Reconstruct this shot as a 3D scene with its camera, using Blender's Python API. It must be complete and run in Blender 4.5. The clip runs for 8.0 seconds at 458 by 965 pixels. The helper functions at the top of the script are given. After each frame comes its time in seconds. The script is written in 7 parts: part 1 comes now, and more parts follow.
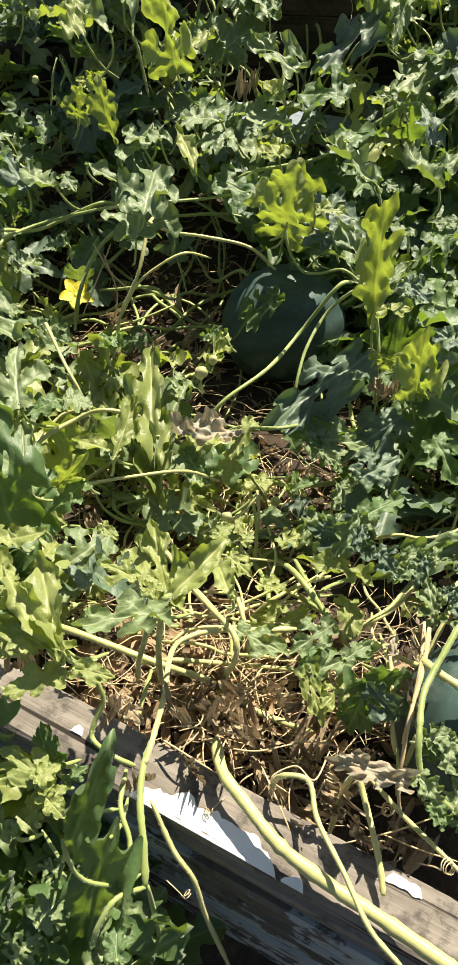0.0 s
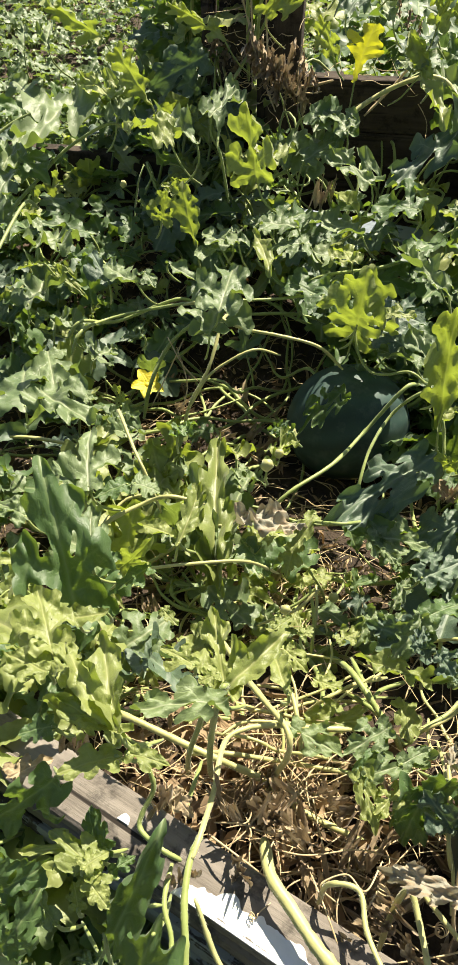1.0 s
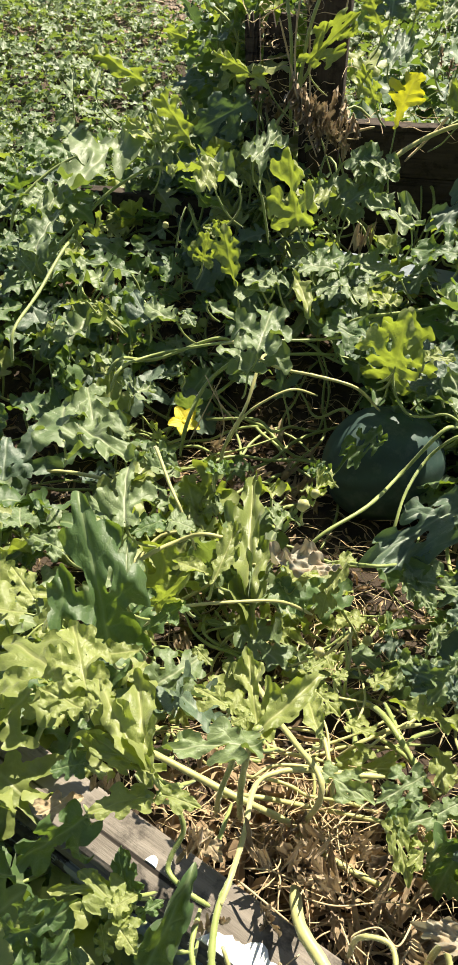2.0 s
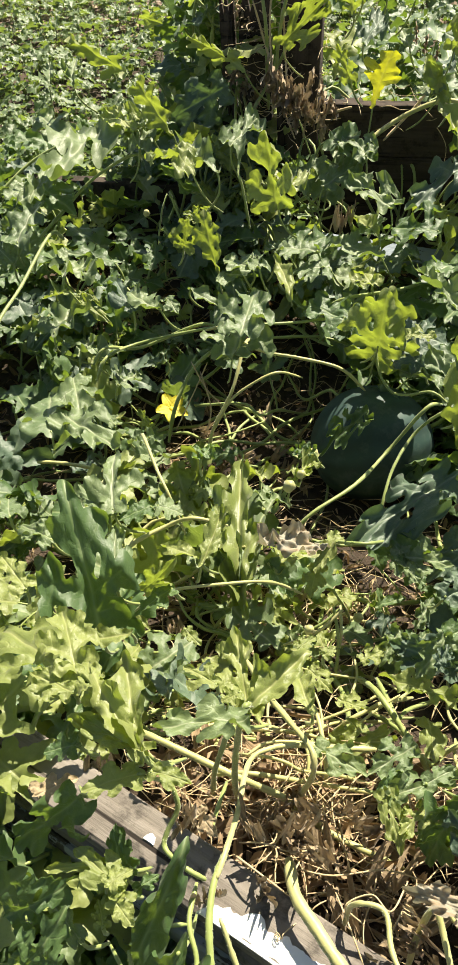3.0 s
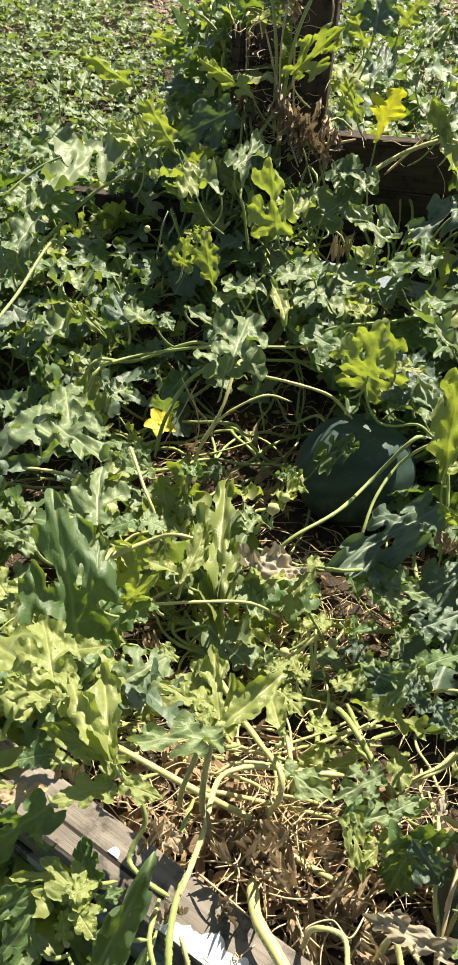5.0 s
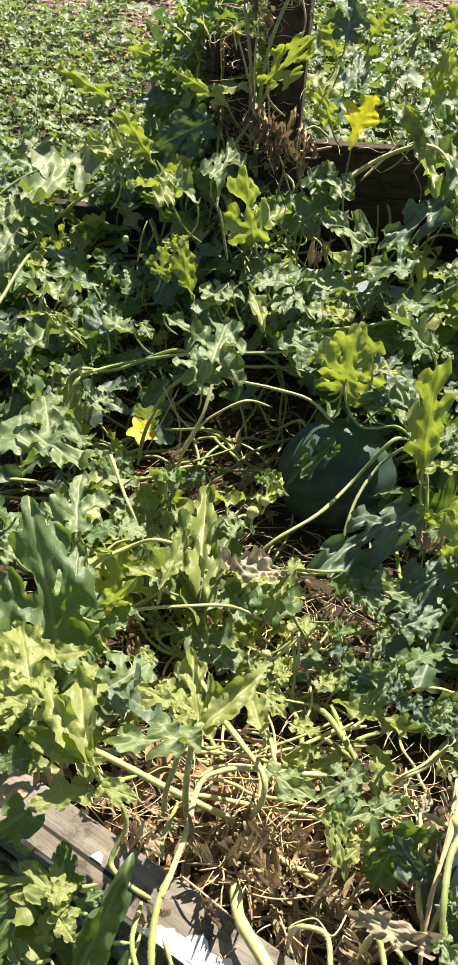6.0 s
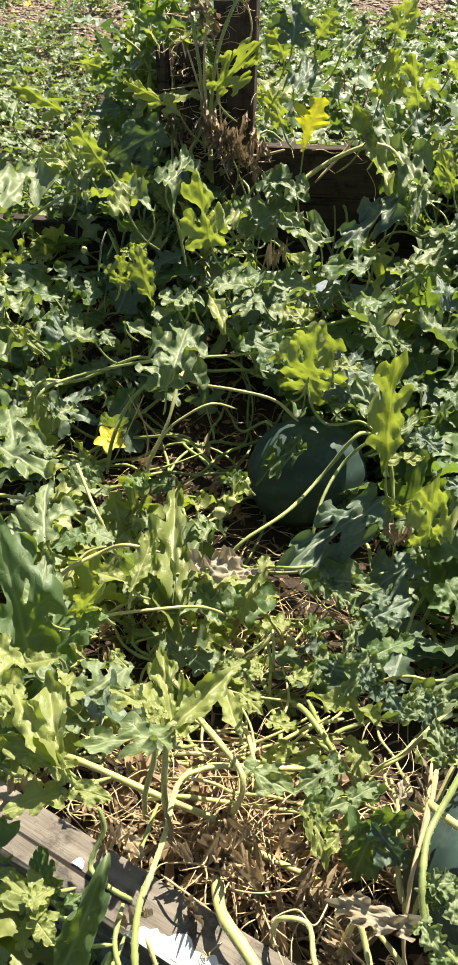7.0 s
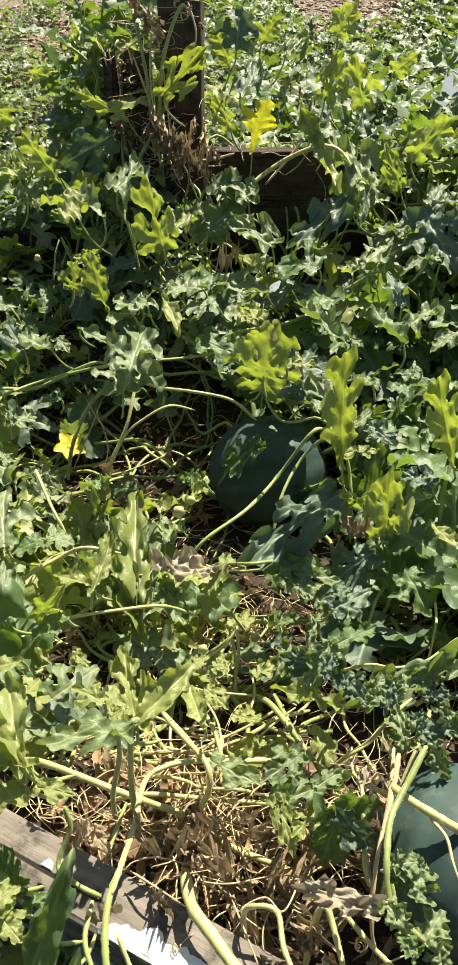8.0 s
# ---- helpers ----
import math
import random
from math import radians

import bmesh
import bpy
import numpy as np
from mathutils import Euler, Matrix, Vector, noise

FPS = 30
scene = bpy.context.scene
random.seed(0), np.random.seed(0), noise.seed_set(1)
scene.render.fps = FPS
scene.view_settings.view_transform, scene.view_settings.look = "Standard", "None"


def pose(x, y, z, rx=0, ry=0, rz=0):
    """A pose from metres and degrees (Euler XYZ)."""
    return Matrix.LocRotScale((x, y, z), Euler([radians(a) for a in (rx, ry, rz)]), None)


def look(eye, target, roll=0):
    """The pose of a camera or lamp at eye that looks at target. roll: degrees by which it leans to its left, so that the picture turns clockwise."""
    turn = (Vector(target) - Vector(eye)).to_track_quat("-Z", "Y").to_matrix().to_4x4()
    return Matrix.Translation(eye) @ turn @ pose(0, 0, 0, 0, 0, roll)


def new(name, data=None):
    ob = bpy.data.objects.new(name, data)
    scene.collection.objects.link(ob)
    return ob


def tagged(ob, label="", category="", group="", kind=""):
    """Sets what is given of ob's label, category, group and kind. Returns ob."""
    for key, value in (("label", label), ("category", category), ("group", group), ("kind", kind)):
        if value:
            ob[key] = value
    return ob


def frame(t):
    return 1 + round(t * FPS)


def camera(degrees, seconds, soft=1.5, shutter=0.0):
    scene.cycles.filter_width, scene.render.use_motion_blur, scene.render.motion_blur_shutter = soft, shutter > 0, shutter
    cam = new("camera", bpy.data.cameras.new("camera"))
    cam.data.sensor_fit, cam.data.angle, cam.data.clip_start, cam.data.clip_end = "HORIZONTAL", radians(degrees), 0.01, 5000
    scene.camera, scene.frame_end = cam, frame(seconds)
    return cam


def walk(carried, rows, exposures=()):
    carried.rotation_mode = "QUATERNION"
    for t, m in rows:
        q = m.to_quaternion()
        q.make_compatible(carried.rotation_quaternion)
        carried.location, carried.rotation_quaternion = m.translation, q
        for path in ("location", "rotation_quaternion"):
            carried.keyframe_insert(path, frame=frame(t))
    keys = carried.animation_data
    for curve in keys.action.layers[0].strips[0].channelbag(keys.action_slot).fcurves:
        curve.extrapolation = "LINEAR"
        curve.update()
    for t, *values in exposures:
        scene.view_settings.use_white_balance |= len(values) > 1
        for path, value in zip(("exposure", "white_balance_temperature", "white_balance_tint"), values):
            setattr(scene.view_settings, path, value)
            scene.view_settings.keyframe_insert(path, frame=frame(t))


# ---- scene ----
cam = camera(29.8, 8.0)
PATH = [
    (0, (0.124, 0.158, 1.11), (0.038, 1.464, -0.403), 0.2),
    (0.5, (0.111, 0.157, 1.105), (-0.027, 1.529, -0.344), 0.8),
    (1, (0.111, 0.148, 1.115), (-0.113, 1.595, -0.248), -0.2),
    (1.5, (0.097, 0.148, 1.117), (-0.194, 1.648, -0.173), 0.3),
    (3, (0.123, 0.138, 1.122), (-0.174, 1.61, -0.199), -2.7),
    (3.5, (0.12, 0.128, 1.13), (-0.133, 1.61, -0.189), -1.7),
    (4, (0.117, 0.129, 1.134), (-0.143, 1.625, -0.168), 0.3),
    (5.5, (0.114, 0.13, 1.132), (-0.134, 1.641, -0.155), 2.5),
    (6, (0.136, 0.123, 1.131), (-0.103, 1.647, -0.142), 1.3),
    (6.5, (0.157, 0.121, 1.129), (-0.077, 1.652, -0.136), -0.4),
    (7, (0.158, 0.113, 1.128), (-0.036, 1.656, -0.13), -0.6),
    (7.5, (0.157, 0.105, 1.126), (-0.026, 1.65, -0.131), -0.6),
    (8, (0.178, 0.098, 1.126), (0.052, 1.656, -0.121), -1.3),
]
EXPOSURES = [(0.0, 1.32, 7150, 8), (3.0, 1.31, 7150, 8), (6.5, 1.39, 7150, 8), (8.0, 1.31, 7150, 8)]
walk(cam, [(t, look(eye, target, roll)) for t, eye, target, roll in PATH], EXPOSURES)

# ---- world and sun ----
SUN_WAY = Vector((0.30, 0.62, 0.98)).normalized()
world = bpy.data.worlds.new("sky")
scene.world = world
world.use_nodes = True
wn = world.node_tree.nodes
sky = wn.new("ShaderNodeTexSky")
sky.sky_type = "NISHITA"
sky.sun_disc = False
sky.sun_elevation = math.asin(SUN_WAY.z)
sky.sun_rotation = math.atan2(SUN_WAY.x, SUN_WAY.y)
wn["Background"].inputs["Strength"].default_value = 0.05
world.node_tree.links.new(sky.outputs["Color"], wn["Background"].inputs["Color"])
sun = new("sun", bpy.data.lights.new("sun", "SUN"))
sun.data.energy = 5.0
sun.data.angle = radians(0.53)
sun.data.color = (1.0, 0.94, 0.84)
sun.matrix_world = look(SUN_WAY * 20, (0, 0, 0))


# ---- materials ----
class Nodes:
    """A node material with short ways to add and link nodes."""

    def __init__(self, name):
        self.mat = bpy.data.materials.new(name)
        self.mat.use_nodes = True
        self.tree = self.mat.node_tree
        self.bsdf = self.tree.nodes["Principled BSDF"]
        self.out = self.tree.nodes["Material Output"]

    def add(self, kind, **values):
        n = self.tree.nodes.new("ShaderNode" + kind)
        if "data_type" in values:
            n.data_type = values.pop("data_type")
        if "blend_type" in values:
            n.blend_type = values.pop("blend_type")
        if "operation" in values:
            n.operation = values.pop("operation")
        for key, value in values.items():
            self.put(n.inputs[key], value)
        return n

    def put(self, socket, value):
        if isinstance(value, bpy.types.NodeSocket):
            self.tree.links.new(value, socket)
        else:
            socket.default_value = value

    def noise(self, scale, detail=4.0, rough=0.55, at=None):
        n = self.add("TexNoise", Scale=scale, Detail=detail, Roughness=rough)
        if at:
            self.put(n.inputs["Vector"], at)
        return n.outputs["Fac"]

    def ramp(self, fac, *stops):
        n = self.add("ValToRGB")
        self.put(n.inputs["Fac"], fac)
        els = n.color_ramp.elements
        while len(els) < len(stops):
            els.new(0.5)
        for el, (at, col) in zip(els, stops):
            el.position = at
            el.color = (*col, 1.0) if not isinstance(col, float) else (col, col, col, 1.0)
        return n.outputs["Color"]

    def mix(self, fac, a, b, how="MIX"):
        n = self.add("Mix", data_type="RGBA", blend_type=how)
        for socket, value in ((n.inputs[0], fac), (n.inputs[6], a), (n.inputs[7], b)):
            if isinstance(value, tuple) and len(value) == 3:
                value = (*value, 1.0)
            self.put(socket, value)
        return n.outputs[2]

    def math(self, op, a, b=0.0, c=0.0):
        n = self.add("Math", operation=op)
        for i, v in enumerate((a, b, c)):
            self.put(n.inputs[i], v)
        return n.outputs[0]

    def bump(self, height, strength=0.5, distance=0.01, normal=None):
        n = self.add("Bump", Strength=strength, Distance=distance, Height=height)
        if normal:
            self.put(n.inputs["Normal"], normal)
        return n.outputs["Normal"]

    def coords(self, out="Object"):
        return self.add("TexCoord").outputs[out]


def leaf_material(name, dark, light, through_col, vein_col, thin=0.42, rough=0.5, joined=False, dry=0.0):
    """Leaf blade: mottled green with pale veins, hair-frosted gloss and light passing through."""
    m = Nodes(name)
    if joined:
        rand = m.add("NewGeometry").outputs["Random Per Island"]
    else:
        rand = m.add("ObjectInfo").outputs["Random"]
    uv = m.add("SeparateXYZ", Vector=m.coords("UV"))
    across = m.math("ABSOLUTE", m.math("SUBTRACT", uv.outputs[0], 0.5))
    rib = m.math("SMOOTH_MIN", m.math("MULTIPLY", across, 16.0), 1.0, 0.2)
    side = m.math("SMOOTH_MIN", m.math("MULTIPLY", uv.outputs[1], 8.0), 1.0, 0.2)
    net = m.add("TexVoronoi", Vector=m.coords(), Scale=26.0)
    net.feature = "DISTANCE_TO_EDGE"
    fine_vein = m.math("SMOOTH_MIN", m.math("MULTIPLY", net.outputs["Distance"], 9.0), 1.0, 0.3)
    flesh = m.math("MULTIPLY", m.math("MULTIPLY", rib, m.math("MULTIPLY_ADD", side, 0.5, 0.5)), m.math("MULTIPLY_ADD", fine_vein, 0.09, 0.91))
    mottled = m.noise(9.0, 5.0, 0.6, m.coords())
    fine = m.noise(70.0, 3.0, 0.6, m.coords())
    tone = m.math("ADD", m.math("MULTIPLY", rand, 0.55), m.math("MULTIPLY_ADD", mottled, 0.9, -0.22))
    base = m.mix(tone, dark, light)
    base = m.mix(m.math("MULTIPLY", m.math("SUBTRACT", 1.0, flesh), 0.75), base, vein_col)
    if dry:
        spots = m.ramp(m.noise(6.0, 6.0, 0.7, m.coords()), (0.52 - 0.2 * dry, 0.0), (0.60, 1.0))
        base = m.mix(spots, base, (0.34, 0.25, 0.15))
    m.put(m.bsdf.inputs["Base Color"], base)
    m.put(m.bsdf.inputs["Roughness"], m.math("MULTIPLY_ADD", fine, 0.16, rough - 0.08))
    m.bsdf.inputs["Specular IOR Level"].default_value = 0.72
    m.bsdf.inputs["Sheen Weight"].default_value = 0.16
    m.bsdf.inputs["Sheen Roughness"].default_value = 0.5
    pucker = m.math("ADD", m.math("MULTIPLY", flesh, 0.6), m.math("MULTIPLY", m.noise(11.0, 1.0, 0.4, m.coords()), 0.6))
    nrm = m.bump(pucker, 0.28, 0.010)
    m.put(m.bsdf.inputs["Normal"], nrm)
    tr = m.add("BsdfTranslucent", Normal=nrm)
    m.put(tr.inputs["Color"], m.mix(tone, tuple(0.7 * c for c in through_col), through_col))
    blend = m.add("MixShader", Fac=thin)
    m.put(blend.inputs[1], m.bsdf.outputs[0])
    m.put(blend.inputs[2], tr.outputs[0])
    m.put(m.out.inputs["Surface"], blend.outputs[0])
    return m.mat


def stem_material(name, dark, light, rough=0.5, scale=60.0):
    m = Nodes(name)
    t = m.noise(scale, 4.0, 0.6, m.coords())
    b = m.noise(9.0, 2.0, 0.5, m.coords())
    tone = m.math("MULTIPLY_ADD", t, 0.7, m.math("MULTIPLY_ADD", b, 0.8, -0.3))
    m.put(m.bsdf.inputs["Base Color"], m.mix(tone, dark, light))
    m.bsdf.inputs["Roughness"].default_value = rough
    m.bsdf.inputs["Subsurface Weight"].default_value = 0.0
    m.bsdf.inputs["Sheen Weight"].default_value = 0.2
    m.put(m.bsdf.inputs["Normal"], m.bump(m.noise(160.0, 3.0, 0.6, m.coords()), 0.15, 0.003))
    return m.mat


def soil_material():
    m = Nodes("soil")
    p = m.coords()
    big, mid, fine = m.noise(1.3, 4.0, 0.6, p), m.noise(14.0, 6.0, 0.65, p), m.noise(90.0, 5.0, 0.7, p)
    base = m.ramp(m.math("MULTIPLY_ADD", mid, 0.6, m.math("MULTIPLY", fine, 0.4)),
                  (0.30, (0.016, 0.011, 0.007)), (0.52, (0.050, 0.033, 0.020)), (0.72, (0.13, 0.088, 0.055)))
    pebble = m.add("TexVoronoi", Scale=34.0, Vector=p)
    stone = m.ramp(m.math("MULTIPLY_ADD", fine, 0.3, m.math("MULTIPLY", pebble.outputs["Distance"], 0.9)),
                   (0.1, (0.13, 0.105, 0.085)), (0.5, (0.22, 0.175, 0.14)), (0.8, (0.07, 0.052, 0.038)))
    far = m.ramp(m.math("MULTIPLY_ADD", big, 0.5, m.math("MULTIPLY", m.add("SeparateXYZ", Vector=p).outputs[1], 0.1)),
                 (0.70, 0.0), (0.80, 1.0))
    m.put(m.bsdf.inputs["Base Color"], m.mix(far, base, stone))
    m.bsdf.inputs["Roughness"].default_value = 0.95
    m.put(m.bsdf.inputs["Normal"], m.bump(m.math("MULTIPLY_ADD", fine, 0.4, mid), 0.9, 0.02))
    return m.mat


def timber_material(name, dark, light, paint=None, amount=0.5):
    """Weathered grey timber, grain along local X, with flaked paint where given."""
    m = Nodes(name)
    p = m.coords()
    stretch = m.add("Mapping", Vector=p)
    stretch.inputs["Scale"].default_value = (4.0, 60.0, 60.0)
    grain = m.noise(1.6, 8.0, 0.65, stretch.outputs[0])
    crack = m.add("Mapping", Vector=p)
    crack.inputs["Scale"].default_value = (1.6, 70.0, 70.0)
    cracks = m.ramp(m.noise(1.0, 3.0, 0.5, crack.outputs[0]), (0.30, 0.0), (0.37, 1.0))
    stain = m.noise(7.0, 5.0, 0.6, p)
    wood = m.mix(m.math("MULTIPLY_ADD", stain, 1.5, m.math("MULTIPLY_ADD", grain, 1.1, -0.80)), dark, light)
    blot = m.ramp(m.noise(26.0, 5.0, 0.7, p), (0.36, 0.45), (0.48, 1.0))
    wood = m.mix(1.0, wood, blot, "MULTIPLY")
    wood = m.mix(cracks, (0.018, 0.014, 0.011), wood)
    height = m.math("MULTIPLY", grain, cracks)
    if paint:
        edge = m.math("MULTIPLY_ADD", grain, 0.35, m.math("MULTIPLY", m.noise(11.0, 6.0, 0.7, p), 0.75))
        left = m.ramp(edge, (amount, 0.0), (amount + 0.015, 1.0))
        wood = m.mix(left, wood, paint)
        height = m.math("MULTIPLY_ADD", left, 0.7, height)
    m.put(m.bsdf.inputs["Base Color"], wood)
    m.bsdf.inputs["Roughness"].default_value = 0.9
    m.bsdf.inputs["Specular IOR Level"].default_value = 0.25
    m.put(m.bsdf.inputs["Normal"], m.bump(height, 0.7, 0.004))
    return m.mat


def melon_material():
    """Dark blue-green rind with faint stripes, dusty bloom and waxy gloss."""
    m = Nodes("melon_rind")
    p = m.coords()
    xyz = m.add("SeparateXYZ", Vector=p)
    turn = m.math("ARCTAN2", xyz.outputs[1], xyz.outputs[2])
    wave = m.math("SINE", m.math("MULTIPLY_ADD", m.noise(14.0, 4.0, 0.6, p), 5.0, m.math("MULTIPLY", turn, 13.0)))
    base = m.mix(m.math("MULTIPLY_ADD", wave, 0.28, 0.4), (0.012, 0.034, 0.030), (0.030, 0.072, 0.062))
    dust = m.ramp(m.noise(30.0, 6.0, 0.7, p), (0.5, 0.0), (0.75, 1.0))
    base = m.mix(m.math("MULTIPLY_ADD", dust, 0.40, 0.10), base, (0.15, 0.18, 0.155))
    m.put(m.bsdf.inputs["Base Color"], base)
    m.put(m.bsdf.inputs["Roughness"], m.math("MULTIPLY_ADD", dust, 0.15, 0.56))
    m.bsdf.inputs["Specular IOR Level"].default_value = 0.35
    m.put(m.bsdf.inputs["Normal"], m.bump(m.noise(60.0, 3.0, 0.5, p), 0.08, 0.003))
    return m.mat


def plain_material(name, col, other, rough=0.7, scale=30.0, bump=0.4, joined=False):
    m = Nodes(name)
    t = m.noise(scale, 5.0, 0.65, m.coords())
    if joined:
        t = m.math("MULTIPLY_ADD", t, 0.5, m.math("MULTIPLY", m.add("NewGeometry").outputs["Random Per Island"], 0.6))
    m.put(m.bsdf.inputs["Base Color"], m.mix(t, col, other))
    m.bsdf.inputs["Roughness"].default_value = rough
    m.put(m.bsdf.inputs["Normal"], m.bump(t, bump, 0.006))
    return m.mat


GREEN = dict(dark=(0.030, 0.078, 0.018), light=(0.085, 0.155, 0.036), through_col=(0.30, 0.46, 0.045), vein_col=(0.24, 0.31, 0.13))
FROST = dict(dark=(0.072, 0.125, 0.042), light=(0.180, 0.238, 0.092), through_col=(0.30, 0.42, 0.06), vein_col=(0.34, 0.38, 0.22))
LIGHT = dict(dark=(0.170, 0.220, 0.048), light=(0.320, 0.360, 0.110), through_col=(0.38, 0.48, 0.050), vein_col=(0.42, 0.44, 0.18))
YELLOW = dict(dark=(0.38, 0.40, 0.03), light=(0.58, 0.56, 0.05), through_col=(0.66, 0.66, 0.03), vein_col=(0.62, 0.58, 0.16))
BLUE = dict(dark=(0.028, 0.066, 0.036), light=(0.090, 0.142, 0.078), through_col=(0.16, 0.27, 0.06), vein_col=(0.20, 0.26, 0.16))
PALE = dict(dark=(0.22, 0.22, 0.17), light=(0.42, 0.40, 0.31), through_col=(0.40, 0.36, 0.22), vein_col=(0.46, 0.42, 0.32))
BROWN = dict(dark=(0.20, 0.135, 0.070), light=(0.50, 0.39, 0.23), through_col=(0.22, 0.17, 0.10), vein_col=(0.48, 0.40, 0.29))
LEAF = {
    "green": leaf_material("leaf_green", **GREEN, thin=0.30, rough=0.54),
    "frost": leaf_material("leaf_frosted_green", **FROST, thin=0.28, rough=0.54),
    "light": leaf_material("leaf_light_green", **LIGHT),
    "yellow": leaf_material("leaf_yellow", **YELLOW),
    "blue": leaf_material("leaf_blue_green", **BLUE, thin=0.22, rough=0.55),
    "pale": leaf_material("leaf_withered_pale", **PALE, thin=0.25, rough=0.7, dry=0.4),
    "brown": leaf_material("leaf_dry_brown", **BROWN, thin=0.25, rough=0.8),
}
LEAF_JOINED = leaf_material("leaf_green_mass", **{**GREEN, "light": (0.065, 0.125, 0.028)}, joined=True, thin=0.22, rough=0.55)
FIELD_JOINED = leaf_material("leaf_frosted_mass", **{**FROST, "dark": (0.04, 0.085, 0.022), "light": (0.125, 0.195, 0.055)}, joined=True, thin=0.34, rough=0.52)
LITTER = dict(dark=(0.055, 0.031, 0.015), light=(0.50, 0.35, 0.19), through_col=(0.30, 0.18, 0.07), vein_col=(0.40, 0.30, 0.18))
LITTER_LEAF = leaf_material("litter_leaf", **LITTER, thin=0.2, rough=0.85, joined=True)
STEM = stem_material("stem_green", (0.14, 0.20, 0.045), (0.36, 0.41, 0.13))
STEM_PALE = stem_material("stem_pale", (0.27, 0.28, 0.085), (0.58, 0.54, 0.24))
STEM_DRY = stem_material("stem_dry", (0.30, 0.20, 0.09), (0.68, 0.55, 0.32), rough=0.8)
HAIR = plain_material("stem_hair", (0.55, 0.58, 0.42), (0.70, 0.72, 0.55))
SOIL = soil_material()
MELON = melon_material()
TIMBER_PAINTED = timber_material("timber_weathered", (0.080, 0.067, 0.054), (0.275, 0.245, 0.210))
PAINT_FLAKE = plain_material("white_paint_flake", (0.66, 0.67, 0.68), (0.80, 0.80, 0.79), 0.55, 60.0, 0.3)
TIMBER_FACE = timber_material("timber_grey_paint", (0.040, 0.036, 0.030), (0.17, 0.15, 0.125), (0.30, 0.32, 0.32), 0.54)
TIMBER_DARK = timber_material("timber_dark", (0.022, 0.017, 0.013), (0.09, 0.068, 0.052))
TIMBER_GREY = timber_material("timber_pale_grey", (0.09, 0.10, 0.11), (0.19, 0.21, 0.23), (0.24, 0.28, 0.32), 0.45)
GRAVEL = plain_material("gravel_stone", (0.11, 0.074, 0.048), (0.38, 0.29, 0.21), 0.9, 40.0, 0.5, joined=True)
PETAL = leaf_material("petal_yellow", (0.70, 0.58, 0.02), (0.85, 0.75, 0.05), (0.9, 0.8, 0.04), (0.75, 0.68, 0.1), thin=0.4)


# ---- mesh helpers ----
def mesh_of(name, verts, faces, mats, uvs=None, slots=None, smooth=True):
    me = bpy.data.meshes.new(name)
    me.from_pydata([tuple(map(float, v)) for v in verts], [], [tuple(map(int, q)) for q in faces])
    for m in mats if isinstance(mats, (list, tuple)) else [mats]:
        me.materials.append(m)
    if uvs is not None:
        layer = me.uv_layers.new(name="UVMap")
        idx = np.empty(len(me.loops), dtype=np.int32)
        me.loops.foreach_get("vertex_index", idx)
        layer.data.foreach_set("uv", np.asarray(uvs, dtype=np.float32)[idx].ravel())
    if slots is not None:
        me.polygons.foreach_set("material_index", np.asarray(slots, dtype=np.int32))
    me.polygons.foreach_set("use_smooth", [smooth] * len(me.polygons))
    me.update()
    return me


def mesh_from_bm(name, bm, mats, smooth=False):
    me = bpy.data.meshes.new(name)
    bm.to_mesh(me)
    bm.free()
    for m in mats if isinstance(mats, (list, tuple)) else [mats]:
        me.materials.append(m)
    me.polygons.foreach_set("use_smooth", [smooth] * len(me.polygons))
    return me


def part(name, me, parent, world_m=None, label=""):
    """A mesh as ONE object under a thing or part; world_m is its pose in the world (things stand unturned)."""
    ob = new(name, me)
    ob.parent = parent
    m = world_m or Matrix.Identity(4)
    origin = Vector()
    up = parent
    while up:
        origin += up.location
        up = up.parent
    ob.matrix_basis = Matrix.Translation(-origin) @ m
    if label:
        tagged(ob, label)
    return ob


def thing(name, at, label, category, group="", kind=""):
    ob = new(name)
    ob.location = at
    ob.empty_display_size = 0.03
    return tagged(ob, label, category, group, kind)


def glide(points, n):
    """A smooth line through the points (Catmull-Rom), n samples."""
    p = np.asarray(points, float)
    if len(p) == 2:
        return p[0] + (p[1] - p[0]) * np.linspace(0, 1, n)[:, None]
    ext = np.vstack([2 * p[0] - p[1], p, 2 * p[-1] - p[-2]])
    out = []
    for s in np.linspace(0, len(p) - 1 - 1e-6, n):
        i = int(s)
        u = s - i
        a, b, c, d = ext[i : i + 4]
        out.append(0.5 * (2 * b + (c - a) * u + (2 * a - 5 * b + 4 * c - d) * u * u + (3 * b - a - 3 * c + d) * u**3))
    return np.array(out)


